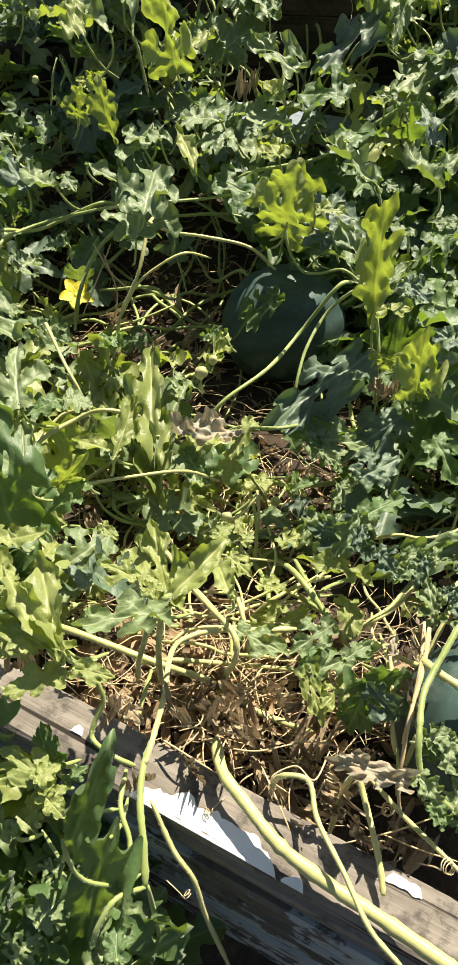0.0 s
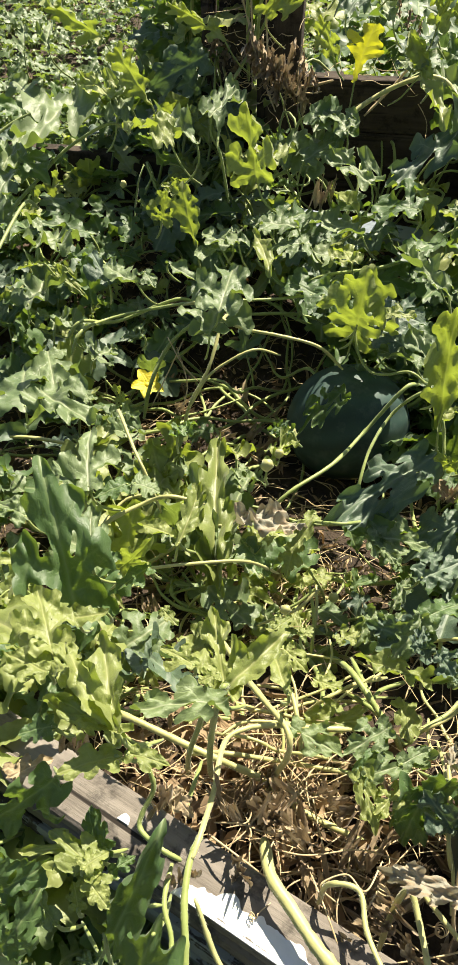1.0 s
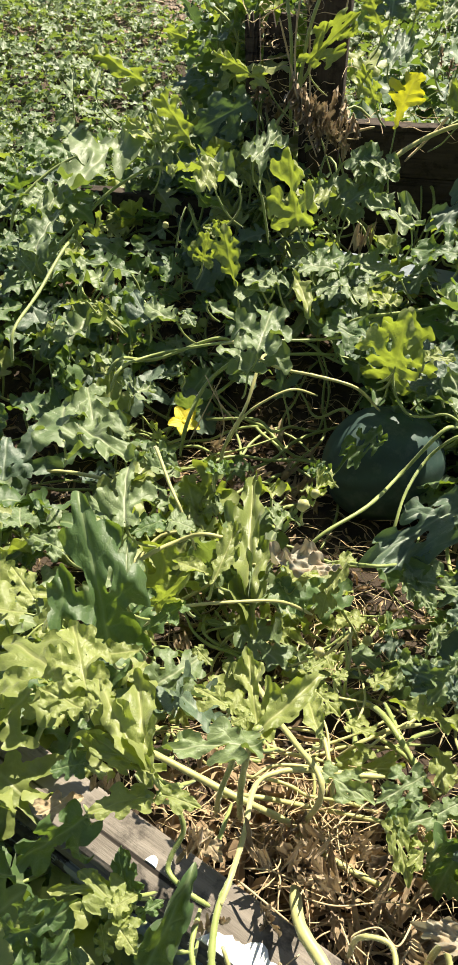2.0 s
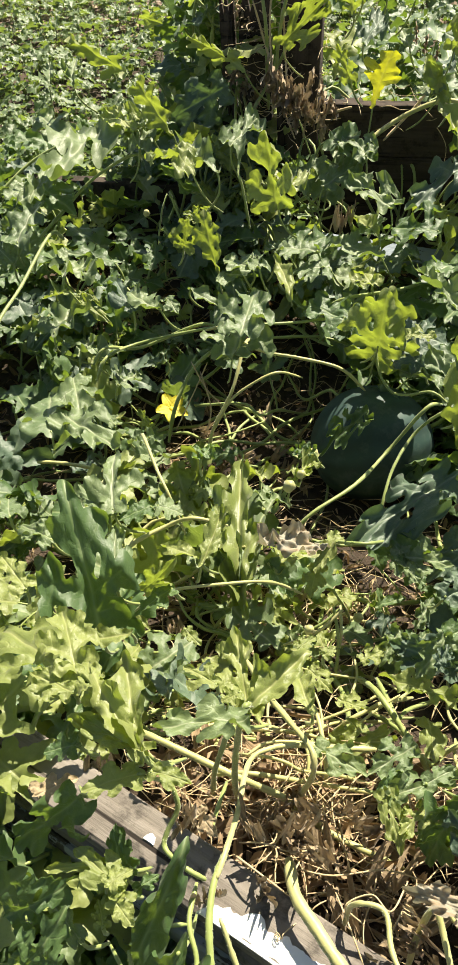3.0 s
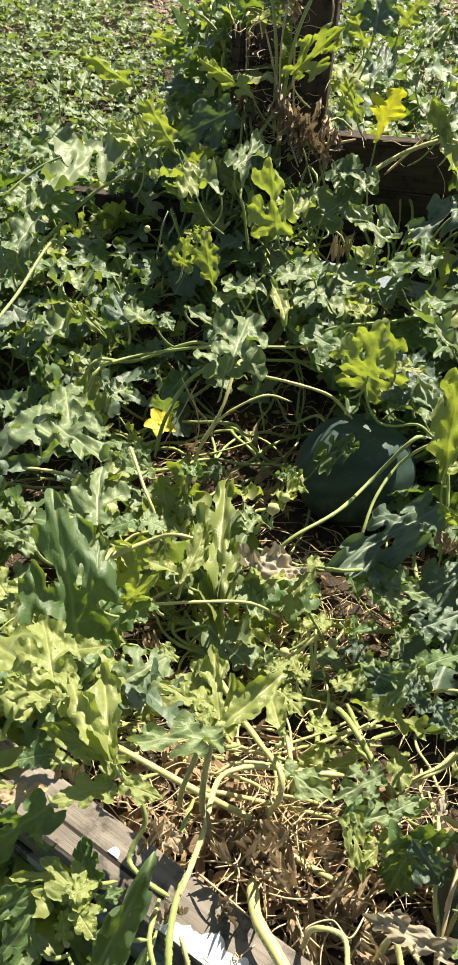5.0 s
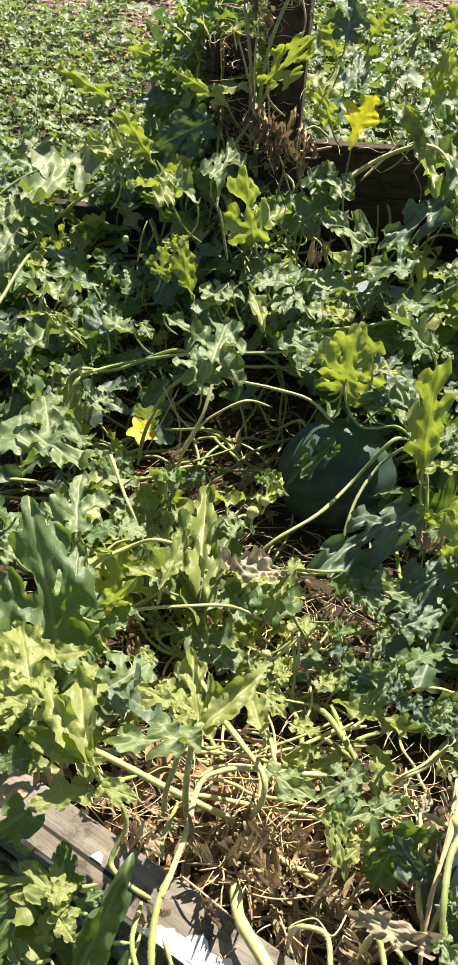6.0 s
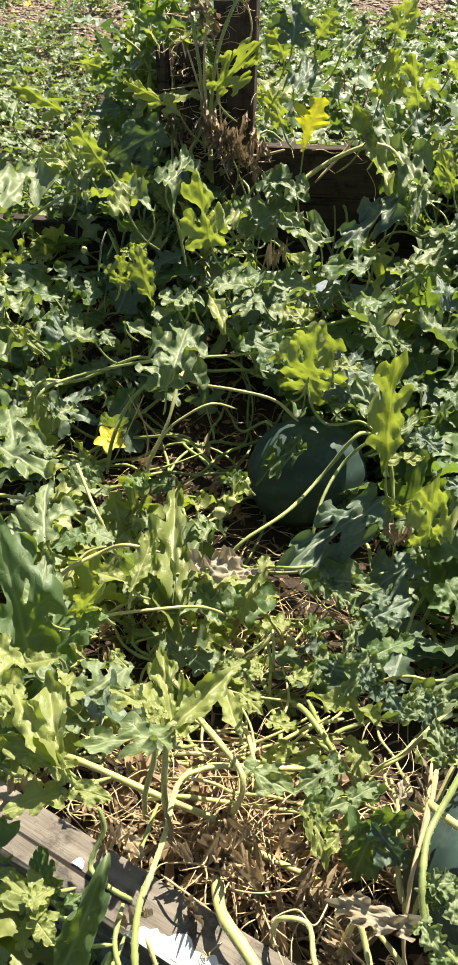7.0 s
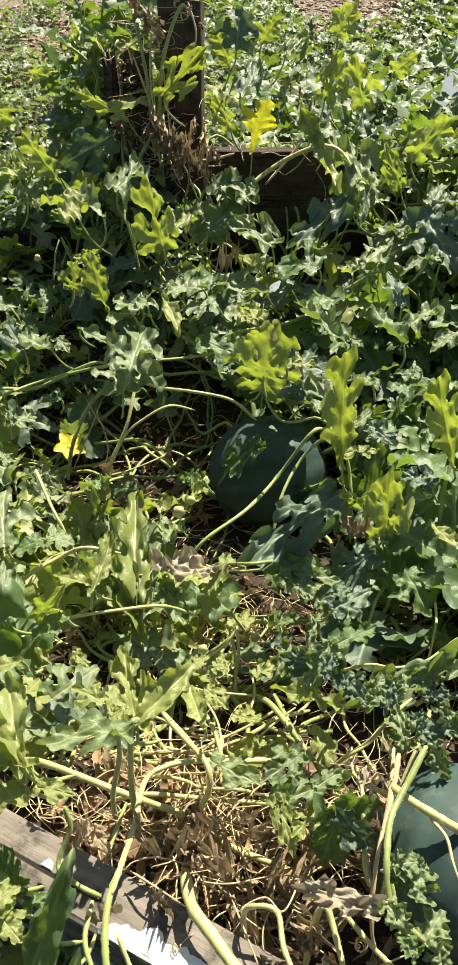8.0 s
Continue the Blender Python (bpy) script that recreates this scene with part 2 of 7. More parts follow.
def tube_arrays(points, r0, r1, sides=7, per=5, knobs=0.0, seed=0):
    """Vertices and quads of a round tapering tube along the points; knobs swells it at nodes."""
    n = max(3, per * (len(points) - 1) + 1)
    line = glide(points, n)
    rng = np.random.RandomState(seed)
    ahead = np.gradient(line, axis=0)
    ahead /= np.linalg.norm(ahead, axis=1)[:, None] + 1e-9
    ref = np.array([0.13, 0.31, 0.94]) if abs(ahead[0][2]) < 0.9 else np.array([1.0, 0.1, 0.0])
    verts, faces = [], []
    for i, (c, a) in enumerate(zip(line, ahead)):
        side = np.cross(a, ref)
        side /= np.linalg.norm(side) + 1e-9
        up = np.cross(side, a)
        ref = up
        s = i / (n - 1)
        r = (r0 + (r1 - r0) * s) * (0.45 + 0.55 * min(1.0, (i + 0.5) / 2.5, (n - 0.5 - i) / 2.5)) * (1 + 0.10 * rng.randn() * (0.4 + knobs)) * (1 + knobs * max(0.0, math.cos(i * 1.3)) ** 6)
        for k in range(sides):
            ang = 2 * math.pi * k / sides
            verts.append(c + r * (math.cos(ang) * side + math.sin(ang) * up))
        if i:
            b = (i - 1) * sides
            for k in range(sides):
                k2 = (k + 1) % sides
                faces.append((b + k, b + k2, b + sides + k2, b + sides + k))
    faces.append(tuple(range(sides))[::-1])
    faces.append(tuple(range((n - 1) * sides, n * sides)))
    return np.array(verts), faces


def block(sx, sy, sz, bevel=0.004, wob=0.0, cuts=0, seed=0):
    """A bevelled timber block, its length along X, worn by small noise."""
    bm = bmesh.new()
    bmesh.ops.create_cube(bm, size=1.0)
    bmesh.ops.scale(bm, vec=(sx, sy, sz), verts=bm.verts)
    if cuts:
        edges = [e for e in bm.edges if abs((e.verts[0].co - e.verts[1].co).normalized().x) > 0.9]
        bmesh.ops.subdivide_edges(bm, edges=edges, cuts=cuts, use_grid_fill=True)
    sharp = [e for e in bm.edges if len(e.link_faces) == 2 and e.calc_face_angle(0) > 0.5]
    bmesh.ops.bevel(bm, geom=sharp, offset=bevel, segments=2, profile=0.6, affect="EDGES")
    for v in bm.verts:
        q = v.co * 9 + Vector((seed * 3.1, 0, 0))
        v.co += wob * Vector((0, noise.noise(q), noise.noise(q + Vector((7, 3, 1)))))
    return bm


# ---- leaf shapes ----
KINDS = {
    # lobes on either side of the rib: (place along it, degrees off the rib, length, breadth at foot, breadth at tip, side lobes)
    "lobed": dict(lobes=((0.10, 106, 0.26, 0.076, 0.082, 1), (0.22, 64, 0.45, 0.068, 0.080, 2), (0.52, 48, 0.33, 0.066, 0.070, 1)),
                  rib=(0.055, 0.085, 0.080), fold=0.22, droop=0.22, ruffle=0.030, curl=0.045),
    "palm": dict(lobes=((0.06, 100, 0.32, 0.062, 0.080, 0), (0.14, 60, 0.56, 0.064, 0.086, 2), (0.44, 42, 0.43, 0.060, 0.080, 1)),
                 rib=(0.055, 0.085, 0.068), fold=0.34, droop=0.10, ruffle=0.030, curl=0.045),
    "narrow": dict(lobes=((0.14, 74, 0.20, 0.060, 0.054, 0), (0.33, 60, 0.26, 0.062, 0.056, 0), (0.55, 52, 0.23, 0.060, 0.050, 0), (0.75, 40, 0.15, 0.050, 0.042, 0)),
                   rib=(0.050, 0.085, 0.042), fold=0.34, droop=0.18, ruffle=0.034, curl=0.05),
    "oak": dict(lobes=((0.20, 66, 0.20, 0.070, 0.058, 0), (0.40, 60, 0.28, 0.074, 0.064, 0), (0.60, 54, 0.28, 0.072, 0.064, 0), (0.79, 42, 0.19, 0.062, 0.056, 0)),
                rib=(0.050, 0.105, 0.040), fold=0.30, droop=0.10, ruffle=0.032, curl=0.05),
    "round": dict(lobes=((0.16, 104, 0.27, 0.13, 0.12, 0), (0.36, 66, 0.33, 0.13, 0.11, 0), (0.64, 48, 0.22, 0.12, 0.08, 0)),
                  rib=(0.09, 0.15, 0.10), fold=0.18, droop=0.25, ruffle=0.030, curl=0.045),
    "clover": dict(lobes=((0.18, 58, 0.50, 0.090, 0.135, 0), (0.10, 112, 0.20, 0.080, 0.080, 0)),
                   rib=(0.060, 0.110, 0.125), fold=0.20, droop=0.20, ruffle=0.022, curl=0.035),
    "blade": dict(lobes=((0.28, 50, 0.16, 0.100, 0.060, 0), (0.58, 44, 0.15, 0.090, 0.055, 0)),
                  rib=(0.045, 0.125, 0.050), fold=0.42, droop=0.22, ruffle=0.040, curl=0.06),
    "young": dict(lobes=((0.08, 96, 0.24, 0.046, 0.042, 1), (0.22, 66, 0.38, 0.046, 0.046, 2), (0.44, 56, 0.34, 0.044, 0.044, 1), (0.64, 46, 0.22, 0.040, 0.036, 0)),
                  rib=(0.040, 0.060, 0.040), fold=0.40, droop=0.40, ruffle=0.050, curl=0.07),
    "crinkled": dict(lobes=((0.08, 104, 0.26, 0.070, 0.058, 1), (0.22, 66, 0.38, 0.072, 0.060, 1), (0.44, 56, 0.34, 0.070, 0.056, 1), (0.66, 46, 0.22, 0.060, 0.046, 0)),
                     rib=(0.08, 0.115, 0.060), fold=0.25, droop=0.35, ruffle=0.070, curl=0.10),
    "spoon": dict(lobes=((0.42, 60, 0.22, 0.060, 0.060, 0), (0.62, 56, 0.26, 0.066, 0.064, 0), (0.80, 42, 0.18, 0.066, 0.058, 0)),
                  rib=(0.026, 0.085, 0.075), fold=0.16, droop=0.10, ruffle=0.018, curl=0.02),
    "withered": dict(lobes=((0.14, 80, 0.24, 0.050, 0.040, 0), (0.36, 62, 0.28, 0.050, 0.040, 1), (0.62, 50, 0.22, 0.045, 0.030, 0)),
                     rib=(0.05, 0.075, 0.030), fold=1.50, droop=0.70, ruffle=0.22, curl=0.34),
}


def swell(px, py, ax, ay, bx, by, ra, rb):
    """Distance to a strip from a to b whose breadth grows from ra to rb, and the distance to its middle line."""
    dx, dy = bx - ax, by - ay
    t = np.clip(((px - ax) * dx + (py - ay) * dy) / (dx * dx + dy * dy), 0, 1)
    mid = np.hypot(px - ax - t * dx, py - ay - t * dy)
    return mid - (ra + (rb - ra) * t), mid


def leaf_arrays(kind, seed, fine=1.0):
    """A leaf blade of length 1 along +Y from its foot at the origin, its upper side to +Z: rounded lobes grown from the rib, with ruffled edges."""
    spec = KINDS[kind]
    rng = np.random.RandomState(seed * 7 + len(kind) * 131)
    cell = 0.026 if fine > 0.8 else 0.046 if fine > 0.5 else 0.085 if fine > 0.3 else 0.108
    fat = 1.22 if fine > 0.5 else 1.35
    thin, broad, tip = spec["rib"]
    strips = [(0.0, -0.02, 0.0, 0.55, thin, broad * fat), (0.0, 0.55, 0.0, 1.0 - tip * fat, broad * fat, tip * fat)]
    for side in (-1, 1):
        for at, off, length, r0, r1, subs in spec["lobes"]:
            at, a, n = at + rng.uniform(-0.03, 0.03), radians(off + rng.uniform(-9, 9)), length * rng.uniform(0.78, 1.16)
            ex, ey = side * n * math.sin(a), at + n * math.cos(a)
            k = rng.uniform(0.88, 1.15) * fat
            strips.append((0.0, at, ex, ey, r0 * k, r1 * k))
            for s in range(subs):
                share = (0.62, 0.80)[s]
                b = a + radians((-52, 58)[s] + rng.uniform(-10, 10))
                m = n * (0.40, 0.34)[s] * rng.uniform(0.8, 1.2)
                sx, sy = ex * share, at + (ey - at) * share
                strips.append((sx, sy, sx + side * m * math.sin(b), sy + m * math.cos(b), r0 * 0.8 * fat, r1 * 0.75 * fat))

    ph = rng.uniform(0, 6.3, 8)

    def outline(px, py):
        total, vein = np.zeros_like(px), np.full_like(px, 9.0)
        soft = 70.0
        for s in strips:
            d, mid = swell(px, py, *s)
            total += np.exp(-soft * np.minimum(d, 0.6))
            if s is not strips[0] and s is not strips[1]:
                vein = np.minimum(vein, mid)
        scallop = 0.016 * np.sin(px * 41 + ph[0]) * np.sin(py * 37 + ph[1]) if fine > 0.5 else 0.0
        return -np.log(total) / soft + scallop, vein

    gx = np.arange(-0.85, 0.851, cell)
    gy = np.arange(-0.25, 1.08, cell)
    X, Y = np.meshgrid(gx, gy)
    X, Y = X + rng.uniform(-0.3, 0.3) * cell, Y + rng.uniform(-0.3, 0.3) * cell
    inside = outline(X[:-1, :-1] + cell / 2, Y[:-1, :-1] + cell / 2)[0] < 0
    n = X.shape[1]
    jj, ii = np.nonzero(inside)
    quads = np.column_stack([jj * n + ii, jj * n + ii + 1, (jj + 1) * n + ii + 1, (jj + 1) * n + ii])
    used, back = np.unique(quads, return_inverse=True)
    quads = back.reshape(quads.shape)
    px, py = X.ravel()[used], Y.ravel()[used]
    rim = np.bincount(quads.ravel(), minlength=len(used)) < 4
    for _ in range(4):
        d = outline(px[rim], py[rim])[0]
        e = 0.002
        gxx = (outline(px[rim] + e, py[rim])[0] - d) / e
        gyy = (outline(px[rim], py[rim] + e)[0] - d) / e
        step = np.clip(d, -cell, cell) / np.maximum(gxx * gxx + gyy * gyy, 0.25)
        px[rim] -= step * gxx
        py[rim] -= step * gyy
    # relax the inner points so that the edge cells are even
    for _ in range(2):
        sx, sy, cnt = np.zeros(len(px)), np.zeros(len(px)), np.zeros(len(px))
        for a, b in ((0, 1), (1, 2), (2, 3), (3, 0)):
            for p, q in ((a, b), (b, a)):
                np.add.at(sx, quads[:, p], px[quads[:, q]])
                np.add.at(sy, quads[:, p], py[quads[:, q]])
                np.add.at(cnt, quads[:, p], 1)
        px[~rim], py[~rim] = (sx / cnt)[~rim], (sy / cnt)[~rim]
    dist, vein = outline(px, py)
    edge = np.clip(1 + dist / 0.10, 0, 1) ** 1.5
    bow, droop = rng.uniform(-0.14, 0.14), spec["droop"] * rng.uniform(0.3, 1.3)
    ax = np.abs(px)
    up = spec["fold"] * ax - 0.40 * ax * ax - droop * py * py
    tilt = np.sin(py * 9 + ph[0] + np.where(px < 0, 1.7, 0.0)) * 0.22
    up += tilt * ax
    up += 1.5 * spec["ruffle"] * edge * (np.sin(px * 12 + ph[1]) * np.sin(py * 11 + ph[2]) * 1.3 + 0.60 * np.sin(px * 27 + py * 20 + ph[3]))
    up += 1.4 * spec["curl"] * edge**2 * (0.35 + 0.65 * np.sin(px * 5 + py * 7 + ph[4]))
    up += 0.50 * spec["ruffle"] * np.sin(px * 19 + ph[5]) * np.sin(py * 17 + ph[6])
    up += 0.011 * np.clip(np.minimum(vein, ax + 0.01) / 0.05, 0, 1)
    verts = np.column_stack([px + bow * py * py, py * (1 - 0.12 * droop), up])
    uvs = np.column_stack([0.5 + 0.5 * np.clip(px / 0.26, -1, 1), np.clip(vein / 0.11, 0, 1)])
    return verts, uvs, [tuple(q) for q in quads]


_leaf_cache = {}


def blade_mesh(kind, seed, col):
    key = (kind, seed, col)
    if key not in _leaf_cache:
        v, uv, f = leaf_arrays(kind, seed)
        _leaf_cache[key] = mesh_of("leaf_" + kind, v, f, LEAF[col], uv)
    return _leaf_cache[key]


def stalked_arrays(kind, seed, fine=1.0):
    """A leaf on its own stalk: foot at the origin, stalk rising and leaning to +Y, blade spread on top."""
    rng = np.random.RandomState(seed * 13 + 5)
    v, uv, f = leaf_arrays(kind, seed, fine)
    high = rng.uniform(0.4, 1.0)
    lean = rng.uniform(0.15, 0.7)
    tilt = radians(rng.uniform(-20, 26) if rng.rand() < 0.72 else rng.uniform(-50, 65))
    c, s = math.cos(tilt), math.sin(tilt)
    turned = np.column_stack([v[:, 0], c * v[:, 1] - s * v[:, 2], s * v[:, 1] + c * v[:, 2]]) + np.array([0, lean, high])
    pts = [(0, 0, -0.05), (0.03, lean * 0.25, high * 0.45), (0, lean * 0.8, high * 0.90), (0, lean + 0.02 * c, high - 0.012 + 0.02 * s)]
    tv, tf = tube_arrays(pts, 0.030, 0.020, 4 if fine > 0.5 else 3, 3 if fine > 0.5 else 1)
    n = len(turned)
    verts = np.vstack([turned, tv])
    faces = list(f) + [tuple(i + n for i in q) for q in tf]
    uvs = np.vstack([uv, np.full((len(tv), 2), 0.3)])
    slots = [0] * len(f) + [1] * len(tf)
    return verts, faces, uvs, slots


_stalk_cache = {}


def stalked_mesh(kind, seed, col):
    key = (kind, seed, col)
    if key not in _stalk_cache:
        v, f, uv, slots = stalked_arrays(kind, seed, 0.62)
        _stalk_cache[key] = mesh_of("leaf_" + kind, v, f, [LEAF[col], STEM], uv, slots)
    return _stalk_cache[key]


def leaf_pose(foot, tip, face, width):
    """The pose of a blade from its foot to its tip, its upper side turned to the direction face."""
    foot, tip = Vector(foot), Vector(tip)
    along = tip - foot
    n = Vector(face)
    y = along.normalized()
    n = (n - n.dot(y) * y).normalized()
    x = y.cross(n)
    turn = Matrix((x, y, n)).transposed().to_4x4()
    k = along.length
    return Matrix.Translation(foot) @ turn @ Matrix.Diagonal((k * width, k, k, 1))


def ground_z(x, y):
    """Height of the soil: high against the front edging, a hollow under the melon, rising gently behind."""
    line = ((-50, -0.10), (0.30, -0.10), (0.46, -0.08), (0.56, 0.06), (0.72, 0.04), (0.92, -0.02), (1.15, -0.07), (1.5, -0.14), (1.75, -0.13),
            (2.1, -0.03), (2.5, 0.02), (3.2, 0.03), (5.0, 0.05), (200, 0.05))
    slant = min(1.0, max(0.0, (0.98 - y) / 0.3)) * min(1.0, max(0.0, (1.6 - abs(x)) / 0.6))
    z = float(np.interp(y + 0.45 * (x - 0.08) * slant, [a for a, _ in line], [b for _, b in line]))
    out = min(1.0, max(0.0, (abs(x) - 1.2) / 1.2))
    z += (0.0 - z) * out * out * (3 - 2 * out)
    return z + 0.018 * noise.noise(Vector((x * 3.1, y * 3.1, 0.3))) + 0.008 * noise.noise(Vector((x * 13, y * 13, 1.3)))


def hero_leaf(vine, foot, tip, face, kind="lobed", col="green", width=1.0, seed=1, stalk=True):
    """A leaf blade with its own stalk down towards the vine's bed."""
    m = leaf_pose(foot, tip, face, width)
    leaf = part("leaf", blade_mesh(kind, seed, col), vine, m)
    if stalk:
        foot, along = Vector(foot), (Vector(tip) - Vector(foot))
        k = along.length
        drop = max(0.02, min(foot.z - ground_z(foot.x, foot.y), 0.45 * k + 0.02))
        sway = Vector((0.25 * k * math.sin(seed * 2.1 + foot.x * 40), 0.30 * k, 0))
        a = foot + along * 0.02 - Vector(face) * 0.002
        b = foot - along * 0.08 + sway * 0.15 - Vector((0, 0, 0.30 * drop))
        c = b + sway * 0.5 - Vector((0, 0, 0.40 * drop))
        d = c + sway * 0.6 - Vector((0, 0, 0.30 * drop))
        v, f = tube_arrays([a, foot, b, c, d], 0.0018, 0.0022, 6, 4, seed=seed)
        petiole = new("petiole", mesh_of("petiole", v, f, STEM))
        petiole.parent = leaf
        petiole.matrix_parent_inverse = m.inverted()
    return leaf


def stem(vine, points, r0, r1=None, mat=None, name="stem", knobs=0.12, hairs=0, seed=3):
    """A round stem through the points, with fine hairs standing off where asked."""
    v, f = tube_arrays(points, r0, r1 or r0, 9, 8, knobs, seed)
    mat = mat or STEM
    mats = [mat]
    slots = [0] * len(f)
    if hairs:
        rng = np.random.RandomState(seed)
        line = glide(points, 400)
        hv, hf = [], []
        for _ in range(hairs):
            i = rng.randint(0, 399)
            c, a = line[i], line[i + 1] - line[i]
            out = np.cross(a, rng.randn(3))
            out /= np.linalg.norm(out) + 1e-9
            r = r0 + ((r1 or r0) - r0) * i / 399
            foot, top = c + out * r * 0.9, c + out * (r + rng.uniform(0.0008, 0.0019))
            w = np.cross(out, rng.randn(3))
            w *= 0.00010 / (np.linalg.norm(w) + 1e-9)
            b = len(v) + len(hv)
            hv += [foot - w, foot + w, top]
            hf.append((b, b + 1, b + 2))
        v = np.vstack([v, np.array(hv)])
        f = list(f) + hf
        slots += [1] * len(hf)
        mats.append(HAIR)
    return part(name, mesh_of(name, v, f, mats, None, slots), vine)


# ---- ground ----
def spread(fine_lo, fine_hi, step, far):
    inner = np.arange(fine_lo, fine_hi + step / 2, step)
    outer = np.array([0.3, 0.8, 1.8, 4, 9, 20, 45, far])
    return np.concatenate([fine_lo - outer[::-1], inner, fine_hi + outer])


gx, gy = spread(-2.4, 2.4, 0.04, 120), spread(-0.4, 6.6, 0.04, 120)
gv = [(x, y, ground_z(x, y)) for y in gy for x in gx]
gf = [(j * len(gx) + i, j * len(gx) + i + 1, (j + 1) * len(gx) + i + 1, (j + 1) * len(gx) + i) for j in range(len(gy) - 1) for i in range(len(gx) - 1)]
ground = new("ground", mesh_of("ground", gv, gf, SOIL))
tagged(ground, "dark dry garden soil turning to brown gravel farther off", "ground", kind="structure")

# ---- front edging: a weathered beam with moulded face, along the near side of the bed ----
EDGE_TURN = -24.5
EDGE_D = Vector((math.cos(radians(EDGE_TURN)), math.sin(radians(EDGE_TURN)), 0))
EDGE_N = Vector((-EDGE_D.y, EDGE_D.x, 0))
EDGE_MID = EDGE_N * 0.484 + EDGE_D * 0.28
EDGE_TOP = 0.203


def profile_beam(name, outline, length, wob, mat, steps=60, seed=0):
    """A beam of the given cross-section (across, up), along local X, with worn edges and small unevenness."""
    verts, faces = [], []
    k = len(outline)
    for i in range(steps + 1):
        x = (i / steps - 0.5) * length
        for j, (a, z) in enumerate(outline):
            q = Vector((x * 6 + seed, a * 40, z * 40))
            verts.append((x, a + wob * noise.noise(q), z + wob * noise.noise(q + Vector((5, 5, 5)))))
        if i:
            b = (i - 1) * k
            faces += [(b + j, b + k + j, b + k + (j + 1) % k, b + (j + 1) % k) for j in range(k)]
    faces += [tuple(range(k)), tuple(range(steps * k, (steps + 1) * k))[::-1]]
    me = mesh_of(name, verts, faces, mat, smooth=False)
    return me


edging = thing("bed_edging", EDGE_MID, "weathered grey timber bed edging with flaked white paint", "bed edging")
edge_m = Matrix.Translation(EDGE_MID) @ pose(0, 0, 0, 0, 0, EDGE_TURN)
top_outline = ((0.032, 0.140), (0.034, 0.196), (0.029, 0.2015), (0.010, 0.2035), (-0.012, 0.2030), (-0.030, 0.2015), (-0.0345, 0.1975), (-0.035, 0.187),
               (-0.030, 0.184), (-0.0295, 0.178), (-0.037, 0.174), (-0.038, 0.164), (-0.034, 0.160), (-0.034, 0.140))
part("top_rail", profile_beam("top_rail", top_outline, 1.9, 0.0012, TIMBER_PAINTED, 120), edging, edge_m, "bare grey top rail with worn rounded edges")
face_outline = ((0.020, 0.136), (-0.040, 0.136), (-0.043, 0.130), (-0.043, 0.098), (-0.038, 0.094), (-0.038, 0.088), (-0.045, 0.084), (-0.047, 0.040),
                (-0.041, 0.036), (-0.041, 0.030), (-0.049, 0.026), (-0.050, -0.030), (0.020, -0.030))
part("face_board", profile_beam("face_board", face_outline, 1.9, 0.0012, TIMBER_FACE, 120, 4), edging, edge_m, "moulded face with peeling grey paint")
low_outline = ((0.018, -0.034), (-0.044, -0.034), (-0.046, -0.040), (-0.046, -0.150), (0.018, -0.150))
part("lower_board", profile_beam("lower_board", low_outline, 1.9, 0.0015, TIMBER_FACE, 80, 9), edging, edge_m)


def paint_flake(parent, s0, s1, n0, n1, seed, z=EDGE_TOP):
    """A flake of old paint left on the rail: a thin slab with a ragged outline."""
    rng = np.random.RandomState(seed)
    count = max(8, int((s1 - s0) / 0.003))
    verts, faces = [], []
    for i in range(count + 1):
        s = s0 + (s1 - s0) * i / count
        end = min(1.0, 5.0 * min(i, count - i) / count) ** 0.6
        q = Vector((s * 45, seed * 1.7, 0))
        lo = n0 + 0.004 * noise.noise(q * 2.3)
        hi = n1 + 0.010 * noise.noise(q) + 0.005 * noise.noise(q * 3.1) + rng.uniform(-1, 1) * 0.0004
        hi = lo + (hi - lo) * end
        hi = max(lo + 0.0004, min(hi, 0.026))
        lo = max(lo, -0.0335)
        zl = 0.0024 - max(0.0, -0.029 - lo) * 0.9
        for nn, zz in ((lo, zl), (hi, 0.0022), (hi, -0.0018), (lo, zl - 0.004)):
            verts.append((s, nn, z + zz))
        if i:
            b = (i - 1) * 4
            faces += [(b + j, b + (j + 1) % 4, b + 4 + (j + 1) % 4, b + 4 + j) for j in range(4)]
    part("paint_flake", mesh_of("paint_flake", verts, faces, PAINT_FLAKE, smooth=False), parent, edge_m, "flake of white paint")


paint_flake(edging, -0.490, -0.315, -0.036, -0.008, 3)
paint_flake(edging, -0.585, -0.570, -0.004, 0.006, 4)
paint_flake(edging, -0.31, -0.285, -0.034, -0.026, 7)
paint_flake(edging, -0.22, -0.18, 0.016, 0.024, 8)

# ---- back of the bed: post, beam, broken board, planks ----
def timber(name, label, mat, a, b, wide, thick, up=(0, 0, 1), seed=0, bevel=0.005, wob=0.003, category="timber"):
    """A timber from a to b: wide across, thick along up."""
    a, b = Vector(a), Vector(b)
    x = (b - a).normalized()
    z = Vector(up)
    z = (z - z.dot(x) * x).normalized()
    y = z.cross(x)
    ob = new(name, mesh_from_bm(name, block((b - a).length, wide, thick, bevel, wob, 14, seed), mat))
    ob.matrix_world = Matrix.Translation((a + b) / 2) @ Matrix((x, y, z)).transposed().to_4x4()
    return tagged(ob, label, category)


